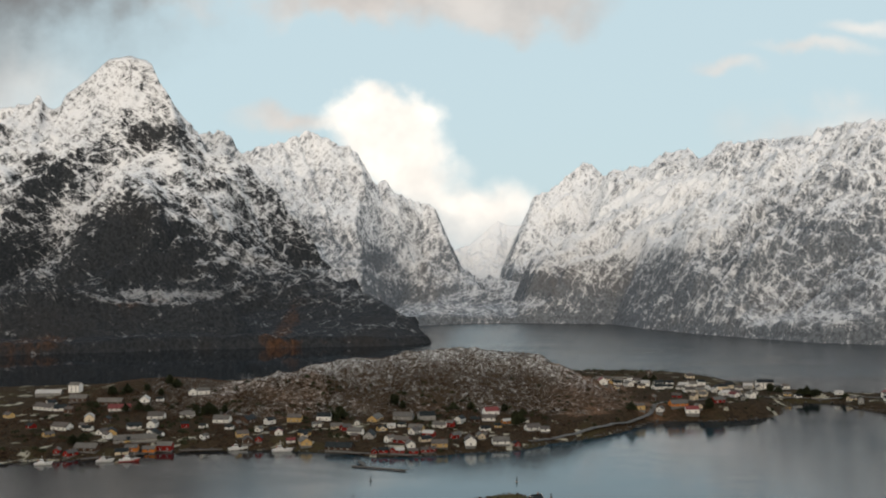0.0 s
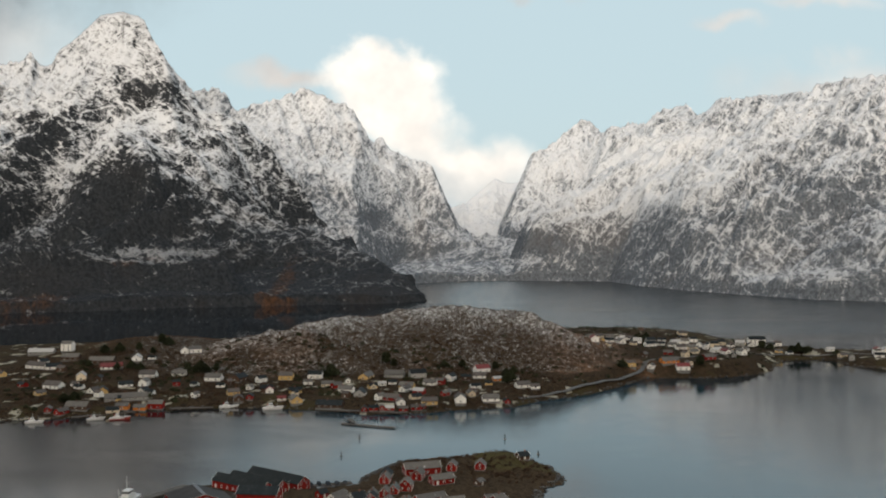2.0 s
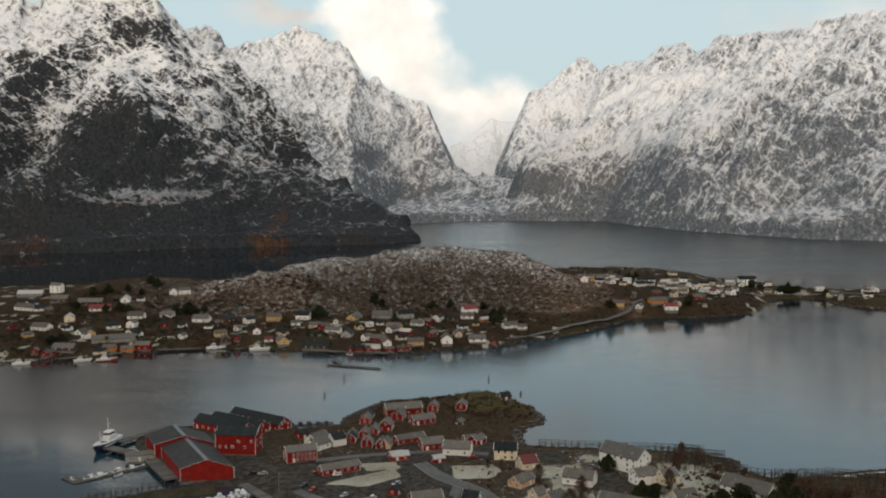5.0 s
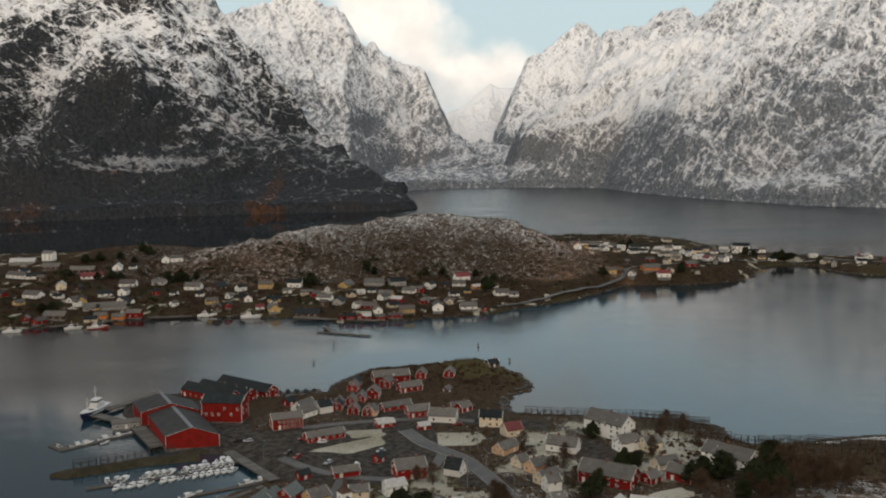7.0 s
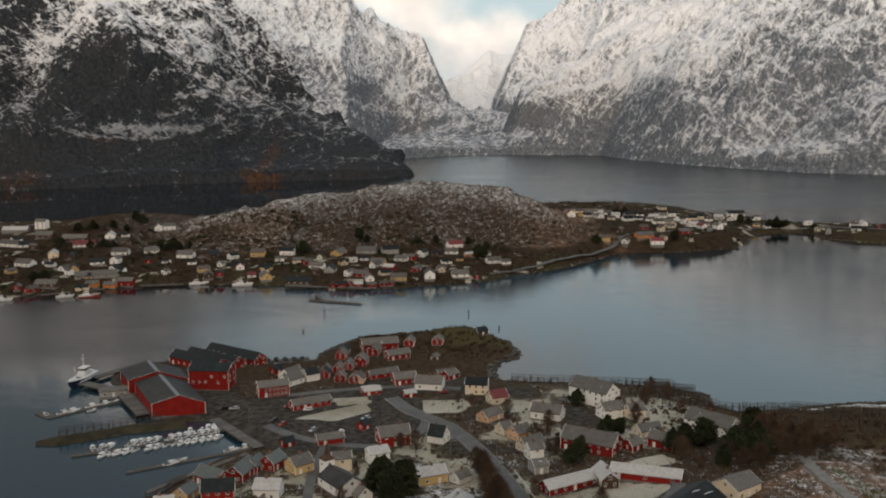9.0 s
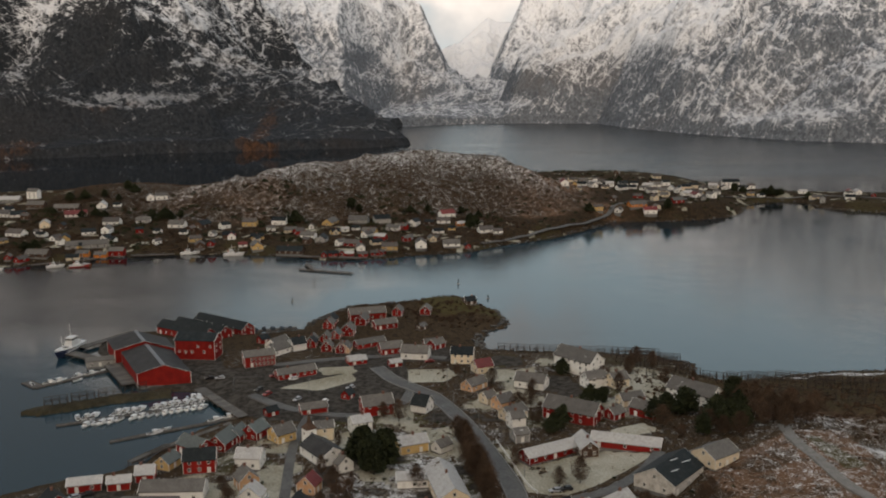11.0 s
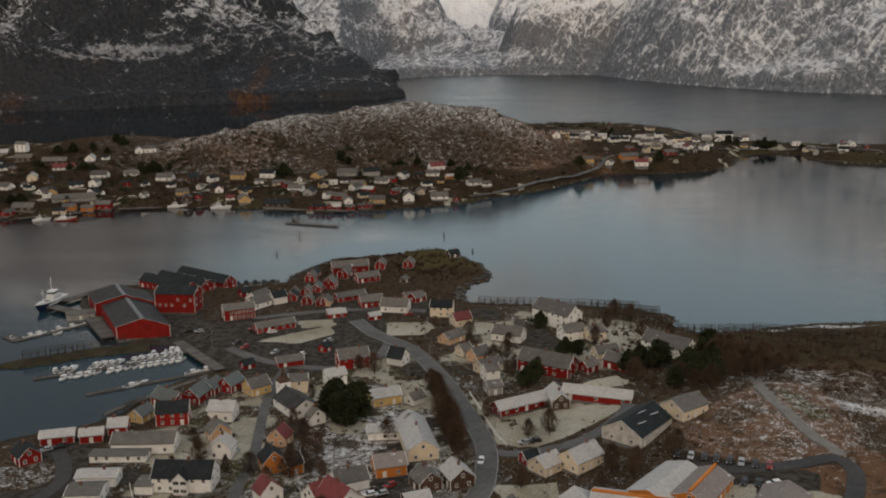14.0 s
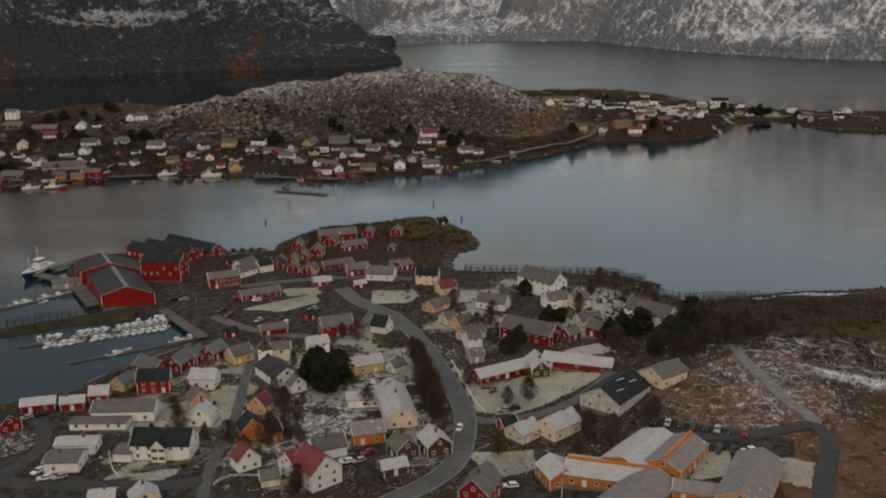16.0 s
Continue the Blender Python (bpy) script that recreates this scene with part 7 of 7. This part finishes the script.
def tree(kind, x, y, land, size, squash=1.0):
    crown, trunk = rng.choice(GREENS if kind == "green" else BARES)
    x, y = K * x, K * y
    t = new("tree")
    t.matrix_world = Matrix.Translation((x, y, land.at(x, y))) @ Matrix.Rotation(rng.uniform(0, 6.28), 4, "Z") @ Matrix.Diagonal((size * squash, size * squash, size, 1))
    tagged(t, "dark evergreen tree with a dense uneven crown" if kind == "green" else "bare brown winter tree with fine twigs", "tree", "evergreen trees" if kind == "green" else "bare trees")
    share("trunk", trunk, t)
    share("crown", crown, t)


GREEN_SPOTS = [(9, 271), (13, 269), (15, 274), (8, 277), (8, 281), (12, 278), (71, 303), (74, 308), (83, 321), (87, 318), (100, 299), (106, 303), (119, 292), (121, 284), (124, 288),
               (123, 280), (110, 280), (79, 359), (126, 296), (68, 297), (129, 309), (132, 312), (110, 299), (127, 305)]
for k, (x, y) in enumerate(GREEN_SPOTS):   # the first six stand tall beside the church
    tree("green", x + rng.uniform(-1, 1), y + rng.uniform(-1, 1), NEAR, rng.uniform(1.15, 1.5) if k < 6 else rng.uniform(0.7, 1.15), rng.uniform(0.95, 1.3) * (0.8 if k < 6 else 1.0))
BARE_SPOTS = [(37, 289), (39.5, 282), (40.5, 275.5), (41.5, 269), (42.5, 263), (43.5, 257), (44.5, 251), (38.5, 287), (41, 266), (38, 293), (39, 285), (40, 279), (41, 272), (42, 266), (43, 260), (44, 254), (45, 248), (45, 241), (-3, 268), (3, 257), (6, 249), (3, 244), (-4, 260), (63, 257), (70, 256),
              (90, 230), (87, 227), (84, 231), (-11, 238), (13, 212), (11, 215), (-6, 232), (135, 277), (142, 283), (108, 366), (113, 360), (113, 335), (137, 315), (138, 295),
              (141, 289), (52, 349), (48, 332), (64, 334), (16, 313), (11, 315), (95, 330), (90, 343), (24, 258), (-25, 246), (104, 352), (120, 330), (1, 236), (32, 262), (57, 318), (62, 322)]
for k, (x, y) in enumerate(BARE_SPOTS):   # the first eighteen line the lane and stand taller
    tree("bare", x + rng.uniform(-1.5, 1.5), y + rng.uniform(-1.5, 1.5), NEAR, rng.uniform(0.85, 1.25) * (1.3 if k < 18 else 1.0), rng.uniform(0.9, 1.2))
for x, y in [(-191, 733), (-184, 728), (-176, 727), (-169, 733), (-182, 736), (-83, 714), (-77, 719), (-79, 724), (-32, 743), (-38, 747), (53, 692), (57, 699), (54, 706), (48, 742), (337, 893), (343, 895), (349, 893),
             (354, 896), (346, 900), (-273, 746), (-273, 782), (-262, 786), (-247, 789), (-232, 779), (-248, 739), (-238, 742), (-230, 739), (-248, 634), (-240, 632), (8, 745), (22, 748), (61, 728), (206, 926),
             (195, 912), (220, 781), (152, 763), (315, 912), (322, 908), (375, 883), (-233, 806), (-225, 800)]:
    tree("green", x, y, FAR, rng.uniform(0.7, 1.1), 1.2)


def scrub(name, land, count, area, size, chance, seed, label, material):
    gen = np.random.RandomState(seed)
    x, y = K * gen.uniform(area[0], area[1], count), K * gen.uniform(area[2], area[3], count)
    keep = []
    for a, b in zip(x, y):
        z = land.at(a, b)
        if z > 1.2 and gen.uniform() < chance(a / K, b / K, z / K):
            keep.append((a, b, z - 0.1))
    tagged(new(name, triangles(name, tufts(gen, np.array(keep), size, 0.20, 0.4), M[material])), label, "scrub", kind="stuff")


def far_chance(x, y, z):
    return 0.9 if z > 13 else 0.25


scrub("hill_scrub", FAR, 26000, (-330, 190, 640, 900), 1.5, far_chance, 3, "bare brown birch scrub on the island hill", "twigs")
scrub("shore_scrub", FAR, 6000, (60, 420, 690, 1060), 1.4, lambda x, y, z: 0.5, 4, "bare brown scrub on the low island", "twigs")


def near_chance(x, y, z):
    if NEAR.paved.at(K * x, K * y) > 0.3 or min((p[0] - x) ** 2 + (p[1] - y) ** 2 for p in ROAD_POINTS) < 20:
        return 0.0
    if x > 95 and y > 285:
        return 0.5
    if y > 440 and x > 15:
        return 0.7
    if x > 105:
        return 0.35
    return 0.3 if math.sin(x * 0.31) + math.sin(y * 0.27 + 1) + math.sin(0.11 * x * 1.7 - 0.13 * y) > 0.4 else 0.08


def bushes(name, land, count, area, size, allowed, seed, label, material, leaves=26):
    """Round low bushes of leaning twigs, no two alike."""
    gen = np.random.RandomState(seed)
    c = []
    while count > 0:
        x, y = gen.uniform(area[0], area[1]), gen.uniform(area[2], area[3])
        z = land.at(K * x, K * y)
        count -= 1
        if z < 1.6 or not allowed(x, y):
            continue
        r = size * gen.uniform(0.5, 1.4)
        for _ in range(leaves):
            a, u, h = gen.uniform(0, 6.28), gen.uniform(0, 1) ** 0.5, gen.uniform(0, 1)
            c.append((K * x + r * u * math.cos(a), K * y + r * u * math.sin(a), z + 1.1 * r * h * (1 - 0.6 * u * u)))
    tagged(new(name, triangles(name, tufts(gen, np.array(c), 0.42 * size, 0.4, 0.2), M[material])), label, "bushes", kind="stuff")


def free_garden(x, y):
    return NEAR.paved.at(K * x, K * y) < 0.3 and clear_of_houses(x, y, 0.3) and min((p[0] - x) ** 2 + (p[1] - y) ** 2 for p in ROAD_POINTS) > 16 and math.sin(x * 0.23 + 1) + math.sin(y * 0.19) + math.sin(0.17 * (x - y)) > -0.3


def clear_of_houses(x, y, gap):
    return all((K * x - hx) ** 2 + (K * y - hy) ** 2 > (r + gap) ** 2 for hx, hy, r in HOUSE_AT)


planted = 0
while planted < 24:   # bare birches in the gardens
    x, y = rng.uniform(-45, 105), rng.uniform(205, 375)
    if NEAR.at(K * x, K * y) > 2 and free_garden(x, y) and clear_of_houses(x, y, 2.5):
        tree("bare", x, y, NEAR, rng.uniform(0.5, 0.85), rng.uniform(0.9, 1.3))
        planted += 1
for x, y in [(128, 300), (133, 299), (138, 303), (143, 297), (147, 291), (140, 292), (131, 305), (146, 302), (151, 296), (124, 304), (132, 293), (129, 279), (120, 274), (114, 285), (136, 287), (101, 290), (97, 306), (116, 277), (127, 285), (133, 283), (139, 288)]:   # the thicket at the edge of the heath
    tree("bare", x, y, NEAR, rng.uniform(0.8, 1.2), rng.uniform(1.1, 1.4))
bushes("garden_bushes", NEAR, 700, (-55, 112, 200, 385), 0.9, free_garden, 21, "bare brown garden bushes between the houses", "twigs")
bushes("evergreen_bushes", NEAR, 260, (-50, 115, 200, 385), 0.85, free_garden, 22, "low dark evergreen garden bushes", "needles")
bushes("heath_bushes", NEAR, 420, (95, 240, 262, 346), 1.3, lambda x, y: not (100 < x < 152 and y < 285), 23, "dark low bushes on the heath", "twigs")
bushes("islet_bushes", NEAR, 420, (-20, 66, 432, 498), 1.2, lambda x, y: y > 445 or x > 20, 27, "low brown bushes and heather on the islet", "twigs")
bushes("island_bushes", FAR, 3200, (-330, 100, 600, 790), 1.8, lambda x, y: math.sin(x * 0.11) + math.sin(y * 0.13 + x * 0.05) > -0.4, 24, "bare brown bushes between the island houses", "twigs", 18)
bushes("island_evergreens", FAR, 700, (-330, 80, 610, 790), 2.4, lambda x, y: math.sin(x * 0.07 + 2) + math.sin(y * 0.11 + x * 0.03) > 0.0, 25, "dark evergreen bushes between the island houses", "needles", 30)
bushes("spur_bushes", FAR, 520, (90, 430, 690, 1060), 2.0, lambda x, y: y > 730 or x < 120, 26, "dark bushes and low trees on the island spur", "needles", 26)
scrub("heath_scrub", NEAR, 17000, (-60, 230, 195, 495), 1.05, near_chance, 5, "dead heath and low bare scrub round the village", "twigs")

def shore_rocks(land, area, count, seed, label):
    """Boulders washed dark along the waterline, one mesh."""
    gen = np.random.RandomState(seed)
    cube = np.array([(x, y, z) for x in (-1, 1) for y in (-1, 1) for z in (-1, 1)], float)
    faces = [(0, 1, 3, 2), (4, 6, 7, 5), (0, 4, 5, 1), (2, 3, 7, 6), (0, 2, 6, 4), (1, 5, 7, 3)]
    verts, quads = [], []
    for a, b in zip(K * gen.uniform(area[0], area[1], count), K * gen.uniform(area[2], area[3], count)):
        z = land.at(a, b)
        if -0.4 < z < 1.3:
            n = len(verts)
            body = cube * gen.uniform(0.35, 1.0, (8, 1)) * gen.uniform(0.6, 1.5, 3) * gen.uniform(0.5, 1.3)
            c, s = math.cos(a), math.sin(a)
            verts += [(a + c * x - s * y, b + s * x + c * y, z + 0.6 * h) for x, y, h in body]
            quads += [tuple(n + k for k in f) for f in faces]
    me = bpy.data.meshes.new("shore_rocks")
    me.from_pydata(verts, [], quads)
    me.materials.append(M["rock"])
    tagged(new("shore_rocks", me), label, "rocks", kind="stuff")


shore_rocks(NEAR, (-60, 240, 355, 505), 16000, 21, "dark wet boulders along the village shore")
shore_rocks(FAR, (-300, 420, 590, 890), 26000, 22, "dark wet boulders along the island shore")

# more small houses and sheds among those on the island
spots = [(-232, 655), (-205, 668), (-188, 690), (-262, 690), (-290, 735), (-315, 760), (-250, 705), (-165, 655), (-140, 660), (-118, 668), (-96, 655), (-60, 650), (-36, 640), (-12, 642), (8, 655), (28, 655), (-20, 668), (-44, 678),
         (-70, 680), (-92, 690), (5, 690), (24, 706), (40, 690), (-215, 640), (-240, 668), (-275, 660), (-300, 690), (-330, 720), (-150, 690), (-128, 700), (180, 812), (205, 830), (235, 850), (260, 838), (285, 868), (160, 905), (185, 935), (240, 930),
         (270, 905), (300, 930), (215, 985), (250, 960), (400, 850), (430, 870), (450, 840)]
for k, (x, y) in enumerate(spots):
    tone, words = rng.choice((("white", "white"), ("white", "white"), ("red", "red"), ("yellow", "pale yellow"), ("brown", "brown"), ("beige", "beige")))
    cover, called = rng.choice((("slate", "grey slate roof"), ("umber", "dark brown roof"), ("black", "black roof")))
    long = rng.uniform(6, 10.5)
    house(K * x, K * y, rng.uniform(-40, 90), long, long * 0.65, rng.choice((2.6, 3.2, 4.0)), long * 0.24, tone, cover, FAR, "small %s wooden house with %s on the island" % (words, called), style="far")


# ---- cars, lamps, fences ----


def car_kit(paint):
    c = new("car")
    bm = bmesh.new()
    prism(bm, [(-2.15, 0.35), (2.15, 0.35), (2.2, 0.75), (1.9, 0.92), (-1.9, 1.0), (-2.2, 0.8)], -0.88, 0.88)
    bmesh.ops.rotate(bm, verts=bm.verts, matrix=Matrix.Rotation(math.pi / 2, 3, "Z"))
    bmesh.ops.bevel(bm, geom=bm.edges[:], offset=0.05, segments=1, affect="EDGES")
    finish("body", bm, CAR_PAINT[paint], c)
    bm = bmesh.new()
    prism(bm, [(-1.95, 0.95), (0.95, 0.9), (0.35, 1.40), (-1.6, 1.42)], -0.76, 0.76)
    bmesh.ops.rotate(bm, verts=bm.verts, matrix=Matrix.Rotation(math.pi / 2, 3, "Z"))
    finish("window_band", bm, M["glass"], c)
    bm = bmesh.new()
    box(bm, -0.4, -0.74, 1.40, 1.65, 0.74, 1.50, 0.04)
    finish("roof_panel", bm, CAR_PAINT[paint], c)
    wheel = mesh_of("wheel", lambda bm: pole(bm, (0, -0.11, 0), (0, 0.11, 0), 0.33, 0.33, 10), M["rubber"])
    for x in (-1.35, 1.35):
        for y in (-0.82, 0.82):
            share("wheel", wheel, c, "", Matrix.Translation((x, y, 0.33)))
    for y in (-0.6, 0.6):
        bm = bmesh.new()
        box(bm, -2.24, y - 0.18, 0.62, -2.1, y + 0.18, 0.78)
        finish("headlight", bm, M["trim"], c)
    tagged(c, paint + " car parked in the village", "car", "cars in the village")
    return c


CARS = {k: car_kit(k) for k in CAR_PAINT}
PARKED = [(50.6, 243, 80, "white"), (-54, 223, 60, "white"), (-51, 219.5, 20, "white"), (-47.5, 220, 30, "silver"), (101, 236, 70, "black"), (104, 234, 70, "silver"), (107, 232.5, 72, "black"), (109.7, 231, 70, "black"),
          (112.5, 229.5, 68, "black"), (115, 228, 70, "silver"), (118, 226.5, 70, "black"), (121, 225, 70, "red"), (113, 219, 60, "black"), (116, 218, 62, "black"), (119.5, 217, 10, "white"),
          (22, 226, 20, "white"), (25, 226.5, 25, "silver"), (27, 231, 40, "red"), (79, 209, 70, "silver"), (62, 211, 5, "white"), (-33, 361, 30, "red"), (-29, 358.5, 30, "white"), (-25, 357, 15, "white"),
          (-54, 360.5, 10, "silver"), (-58, 361, 10, "black"), (-70, 254, 30, "silver"), (-67, 256, 25, "black"), (-17, 252, 80, "white"), (-7, 252, 85, "silver"), (14, 323, 20, "black"), (27, 378, 10, "red"), (-2, 346, 40, "silver"),
          (-46, 252, 15, "black"), (63, 252.5, 10, "silver"), (66, 253, 12, "black"), (6, 330, 60, "black"), (-10, 331, 60, "white"), (-20, 334, 60, "silver"), (85, 312, 30, "black"), (-36, 345, 60, "black"), (-32, 340, 60, "red")]
placed = set()
for x, y, turn, paint in PARKED:
    x, y = K * x, K * y
    m = Matrix.Translation((x, y, NEAR.at(x, y) + 0.12)) @ Matrix.Rotation(radians(turn), 4, "Z")
    if paint in placed:
        copy_thing(CARS[paint], m)
    else:
        CARS[paint].matrix_world = m
        placed.add(paint)


def lamp_kit():
    l = new("street_lamp")
    bm = bmesh.new()
    pole(bm, (0, 0, -0.5), (0, 0, 7.0), 0.11, 0.06, 6)
    finish("pole", bm, M["metal"], l)
    bm = bmesh.new()
    beam(bm, (0, 0, 6.95), (1.3, 0, 7.2), 0.07)
    finish("arm", bm, M["metal"], l)
    bm = bmesh.new()
    box(bm, 1.1, -0.15, 7.1, 1.8, 0.15, 7.28, 0.03)
    finish("lamp_head", bm, M["metal"], l)
    return tagged(l, "grey steel street lamp beside the road", "street lamp", "street lamps")


LAMP = lamp_kit()
LAMPS = [(74, 208), (29, 310), (55.5, 264), (-7, 219), (-3, 366), (-45, 344), (-17, 342), (20, 336), (36, 326), (46, 234), (-9, 270), (34, 350), (-50, 214), (44, 302)]
for x, y in LAMPS[1:]:
    x, y = K * x, K * y
    copy_thing(LAMP, Matrix.Translation((x, y, NEAR.at(x, y))) @ Matrix.Rotation(rng.uniform(0, 6.28), 4, "Z"))
LAMP.matrix_world = Matrix.Translation((K * LAMPS[0][0], K * LAMPS[0][1], NEAR.at(K * LAMPS[0][0], K * LAMPS[0][1])))


def fence(points, land, label, high=1.1, material="trim", gap=2.0):
    line = smooth_line(points, gap)
    f = new("fence")
    a0 = line[0]
    f.matrix_world = Matrix.Translation((a0.x, a0.y, land.at(a0.x, a0.y)))
    tagged(f, label, "fence", "garden fences")
    base = land.at(a0.x, a0.y)
    post = mesh_of("post", lambda bm: box(bm, -0.06, -0.06, -0.5, 0.06, 0.06, high), M[material])
    spots = [Vector((q.x - a0.x, q.y - a0.y, land.at(q.x, q.y) - base)) for q in line]
    for q in spots:
        share("post", post, f, "", Matrix.Translation(q))
    for p, q in zip(spots, spots[1:]):
        for h in (0.4, 0.9):
            bm = bmesh.new()
            beam(bm, p + Vector((0, 0, h * high)), q + Vector((0, 0, h * high)), 0.05, 0.16)
            finish("rail", bm, M[material], f)


fence([(49, 292), (51.5, 280), (53.5, 269), (55.5, 259), (58, 252)], NEAR, "white wooden fence along the road")
fence([(-9, 216), (-6, 220), (4, 220), (10, 221)], NEAR, "pale low garden fence", 1.0)
fence([(-40, 233), (-36, 224), (-33, 220)], NEAR, "white fence beside the white house", 1.0)
fence([(10, 262), (20, 255), (30, 256)], NEAR, "weathered timber garden fence, low", 1.0, "timber")
fence([(70, 312), (82, 314), (92, 310)], NEAR, "weathered garden fence by the red barn", 1.0, "timber")
fence([(100, 240), (108, 250), (112, 262)], NEAR, "weathered fence on the heath", 1.1, "timber", 3.0)


def hedge(points, land):
    gen = np.random.RandomState(12)
    line = smooth_line(points, 0.25)
    c = []
    for q in line:
        z = land.at(q.x, q.y)
        for _ in range(9):
            c.append((q.x + gen.normal() * 0.35, q.y + gen.normal() * 0.35, z + gen.uniform(0, 1.2)))
    h = new("hedge", triangles("hedge", tufts(gen, np.array(c), 0.4, 0.4), M["hedge"]))
    tagged(h, "clipped pale frosted hedge in front of the white house", "hedge")


hedge([(-31, 222.5), (-27, 223.5), (-22, 225.5), (-17, 228), (-14, 232)], NEAR)


def church_tower(x, y, turn):
    t = new("church_tower")
    x, y = K * x, K * y
    t.matrix_world = Matrix.Translation((x, y, NEAR.at(x, y))) @ Matrix.Rotation(radians(turn), 4, "Z")
    tagged(t, "white wooden church tower with a dark pointed spire", "tower")
    bm = bmesh.new()
    box(bm, -2.1, -2.1, -0.5, 2.1, 2.1, 6.6)
    finish("shaft", bm, M["white"], t)
    bm = bmesh.new()
    pole(bm, (0, 0, 6.6), (0, 0, 8.6), 3.3, 1.2, 4)
    bmesh.ops.rotate(bm, verts=bm.verts, matrix=Matrix.Rotation(math.pi / 4, 3, "Z"))
    finish("skirt_roof", bm, M["brown"], t)
    bm = bmesh.new()
    pole(bm, (0, 0, 8.5), (0, 0, 12.9), 1.0, 0.05, 8)
    finish("spire", bm, M["brown"], t)
    for a in range(4):
        window(t, Matrix.Rotation(a * math.pi / 2, 4, "Z") @ Matrix.Translation((0, 2.1, 5.0)))

church_tower(-10, 292.5, -55)


def gear_crate(x, y, turn, long, high, z):
    c = new("gear_crate")
    c.matrix_world = Matrix.Translation((K * x, K * y, z)) @ Matrix.Rotation(radians(turn), 4, "Z")
    tagged(c, "dark blue-grey crate of fishing gear on the jetty", "crate", "crates on the jetty")
    bm = bmesh.new()
    box(bm, -long / 2, -0.7, 0.12, long / 2, 0.7, high, 0.05)
    finish("body", bm, M["crate"], c)
    bm = bmesh.new()
    box(bm, -long / 2 - 0.06, -0.76, high, long / 2 + 0.06, 0.76, high + 0.1, 0.03)
    finish("lid", bm, M["crate"], c)
    for u in (-0.36, 0.36):
        bm = bmesh.new()
        box(bm, u * long - 0.12, -0.68, 0.0, u * long + 0.12, 0.68, 0.12)
        finish("runner", bm, M["timber"], c)


for k in range(9):
    u = (k % 5) / 4.0
    gear_crate(-55 + 16 * u + 0.6 * (k // 5), 435.2 + 3.4 * u - 1.3 * (k // 5), 12 + 7 * math.sin(3.1 * k), 1.9 + 0.25 * (k % 3), 1.3 + 0.5 * ((k * 7) % 4) / 3, 1.82)


def flag_pole(x, y):
    p = new("flag_pole")
    x, y = K * x, K * y
    p.matrix_world = Matrix.Translation((x, y, NEAR.at(x, y)))
    tagged(p, "tall white flag pole on a pale round base", "pole")
    bm = bmesh.new()
    pole(bm, (0, 0, -0.3), (0, 0, 0.5), 1.1, 0.8, 12)
    finish("base", bm, M["concrete"], p)
    bm = bmesh.new()
    pole(bm, (0, 0, 0.4), (0, 0, 9.0), 0.11, 0.06, 8)
    finish("shaft", bm, M["trim"], p)
    bm = bmesh.new()
    bmesh.ops.create_icosphere(bm, subdivisions=1, radius=0.14)
    bmesh.ops.translate(bm, verts=bm.verts, vec=(0, 0, 9.1))
    finish("knob", bm, M["trim"], p)


flag_pole(72.5, 199.5)
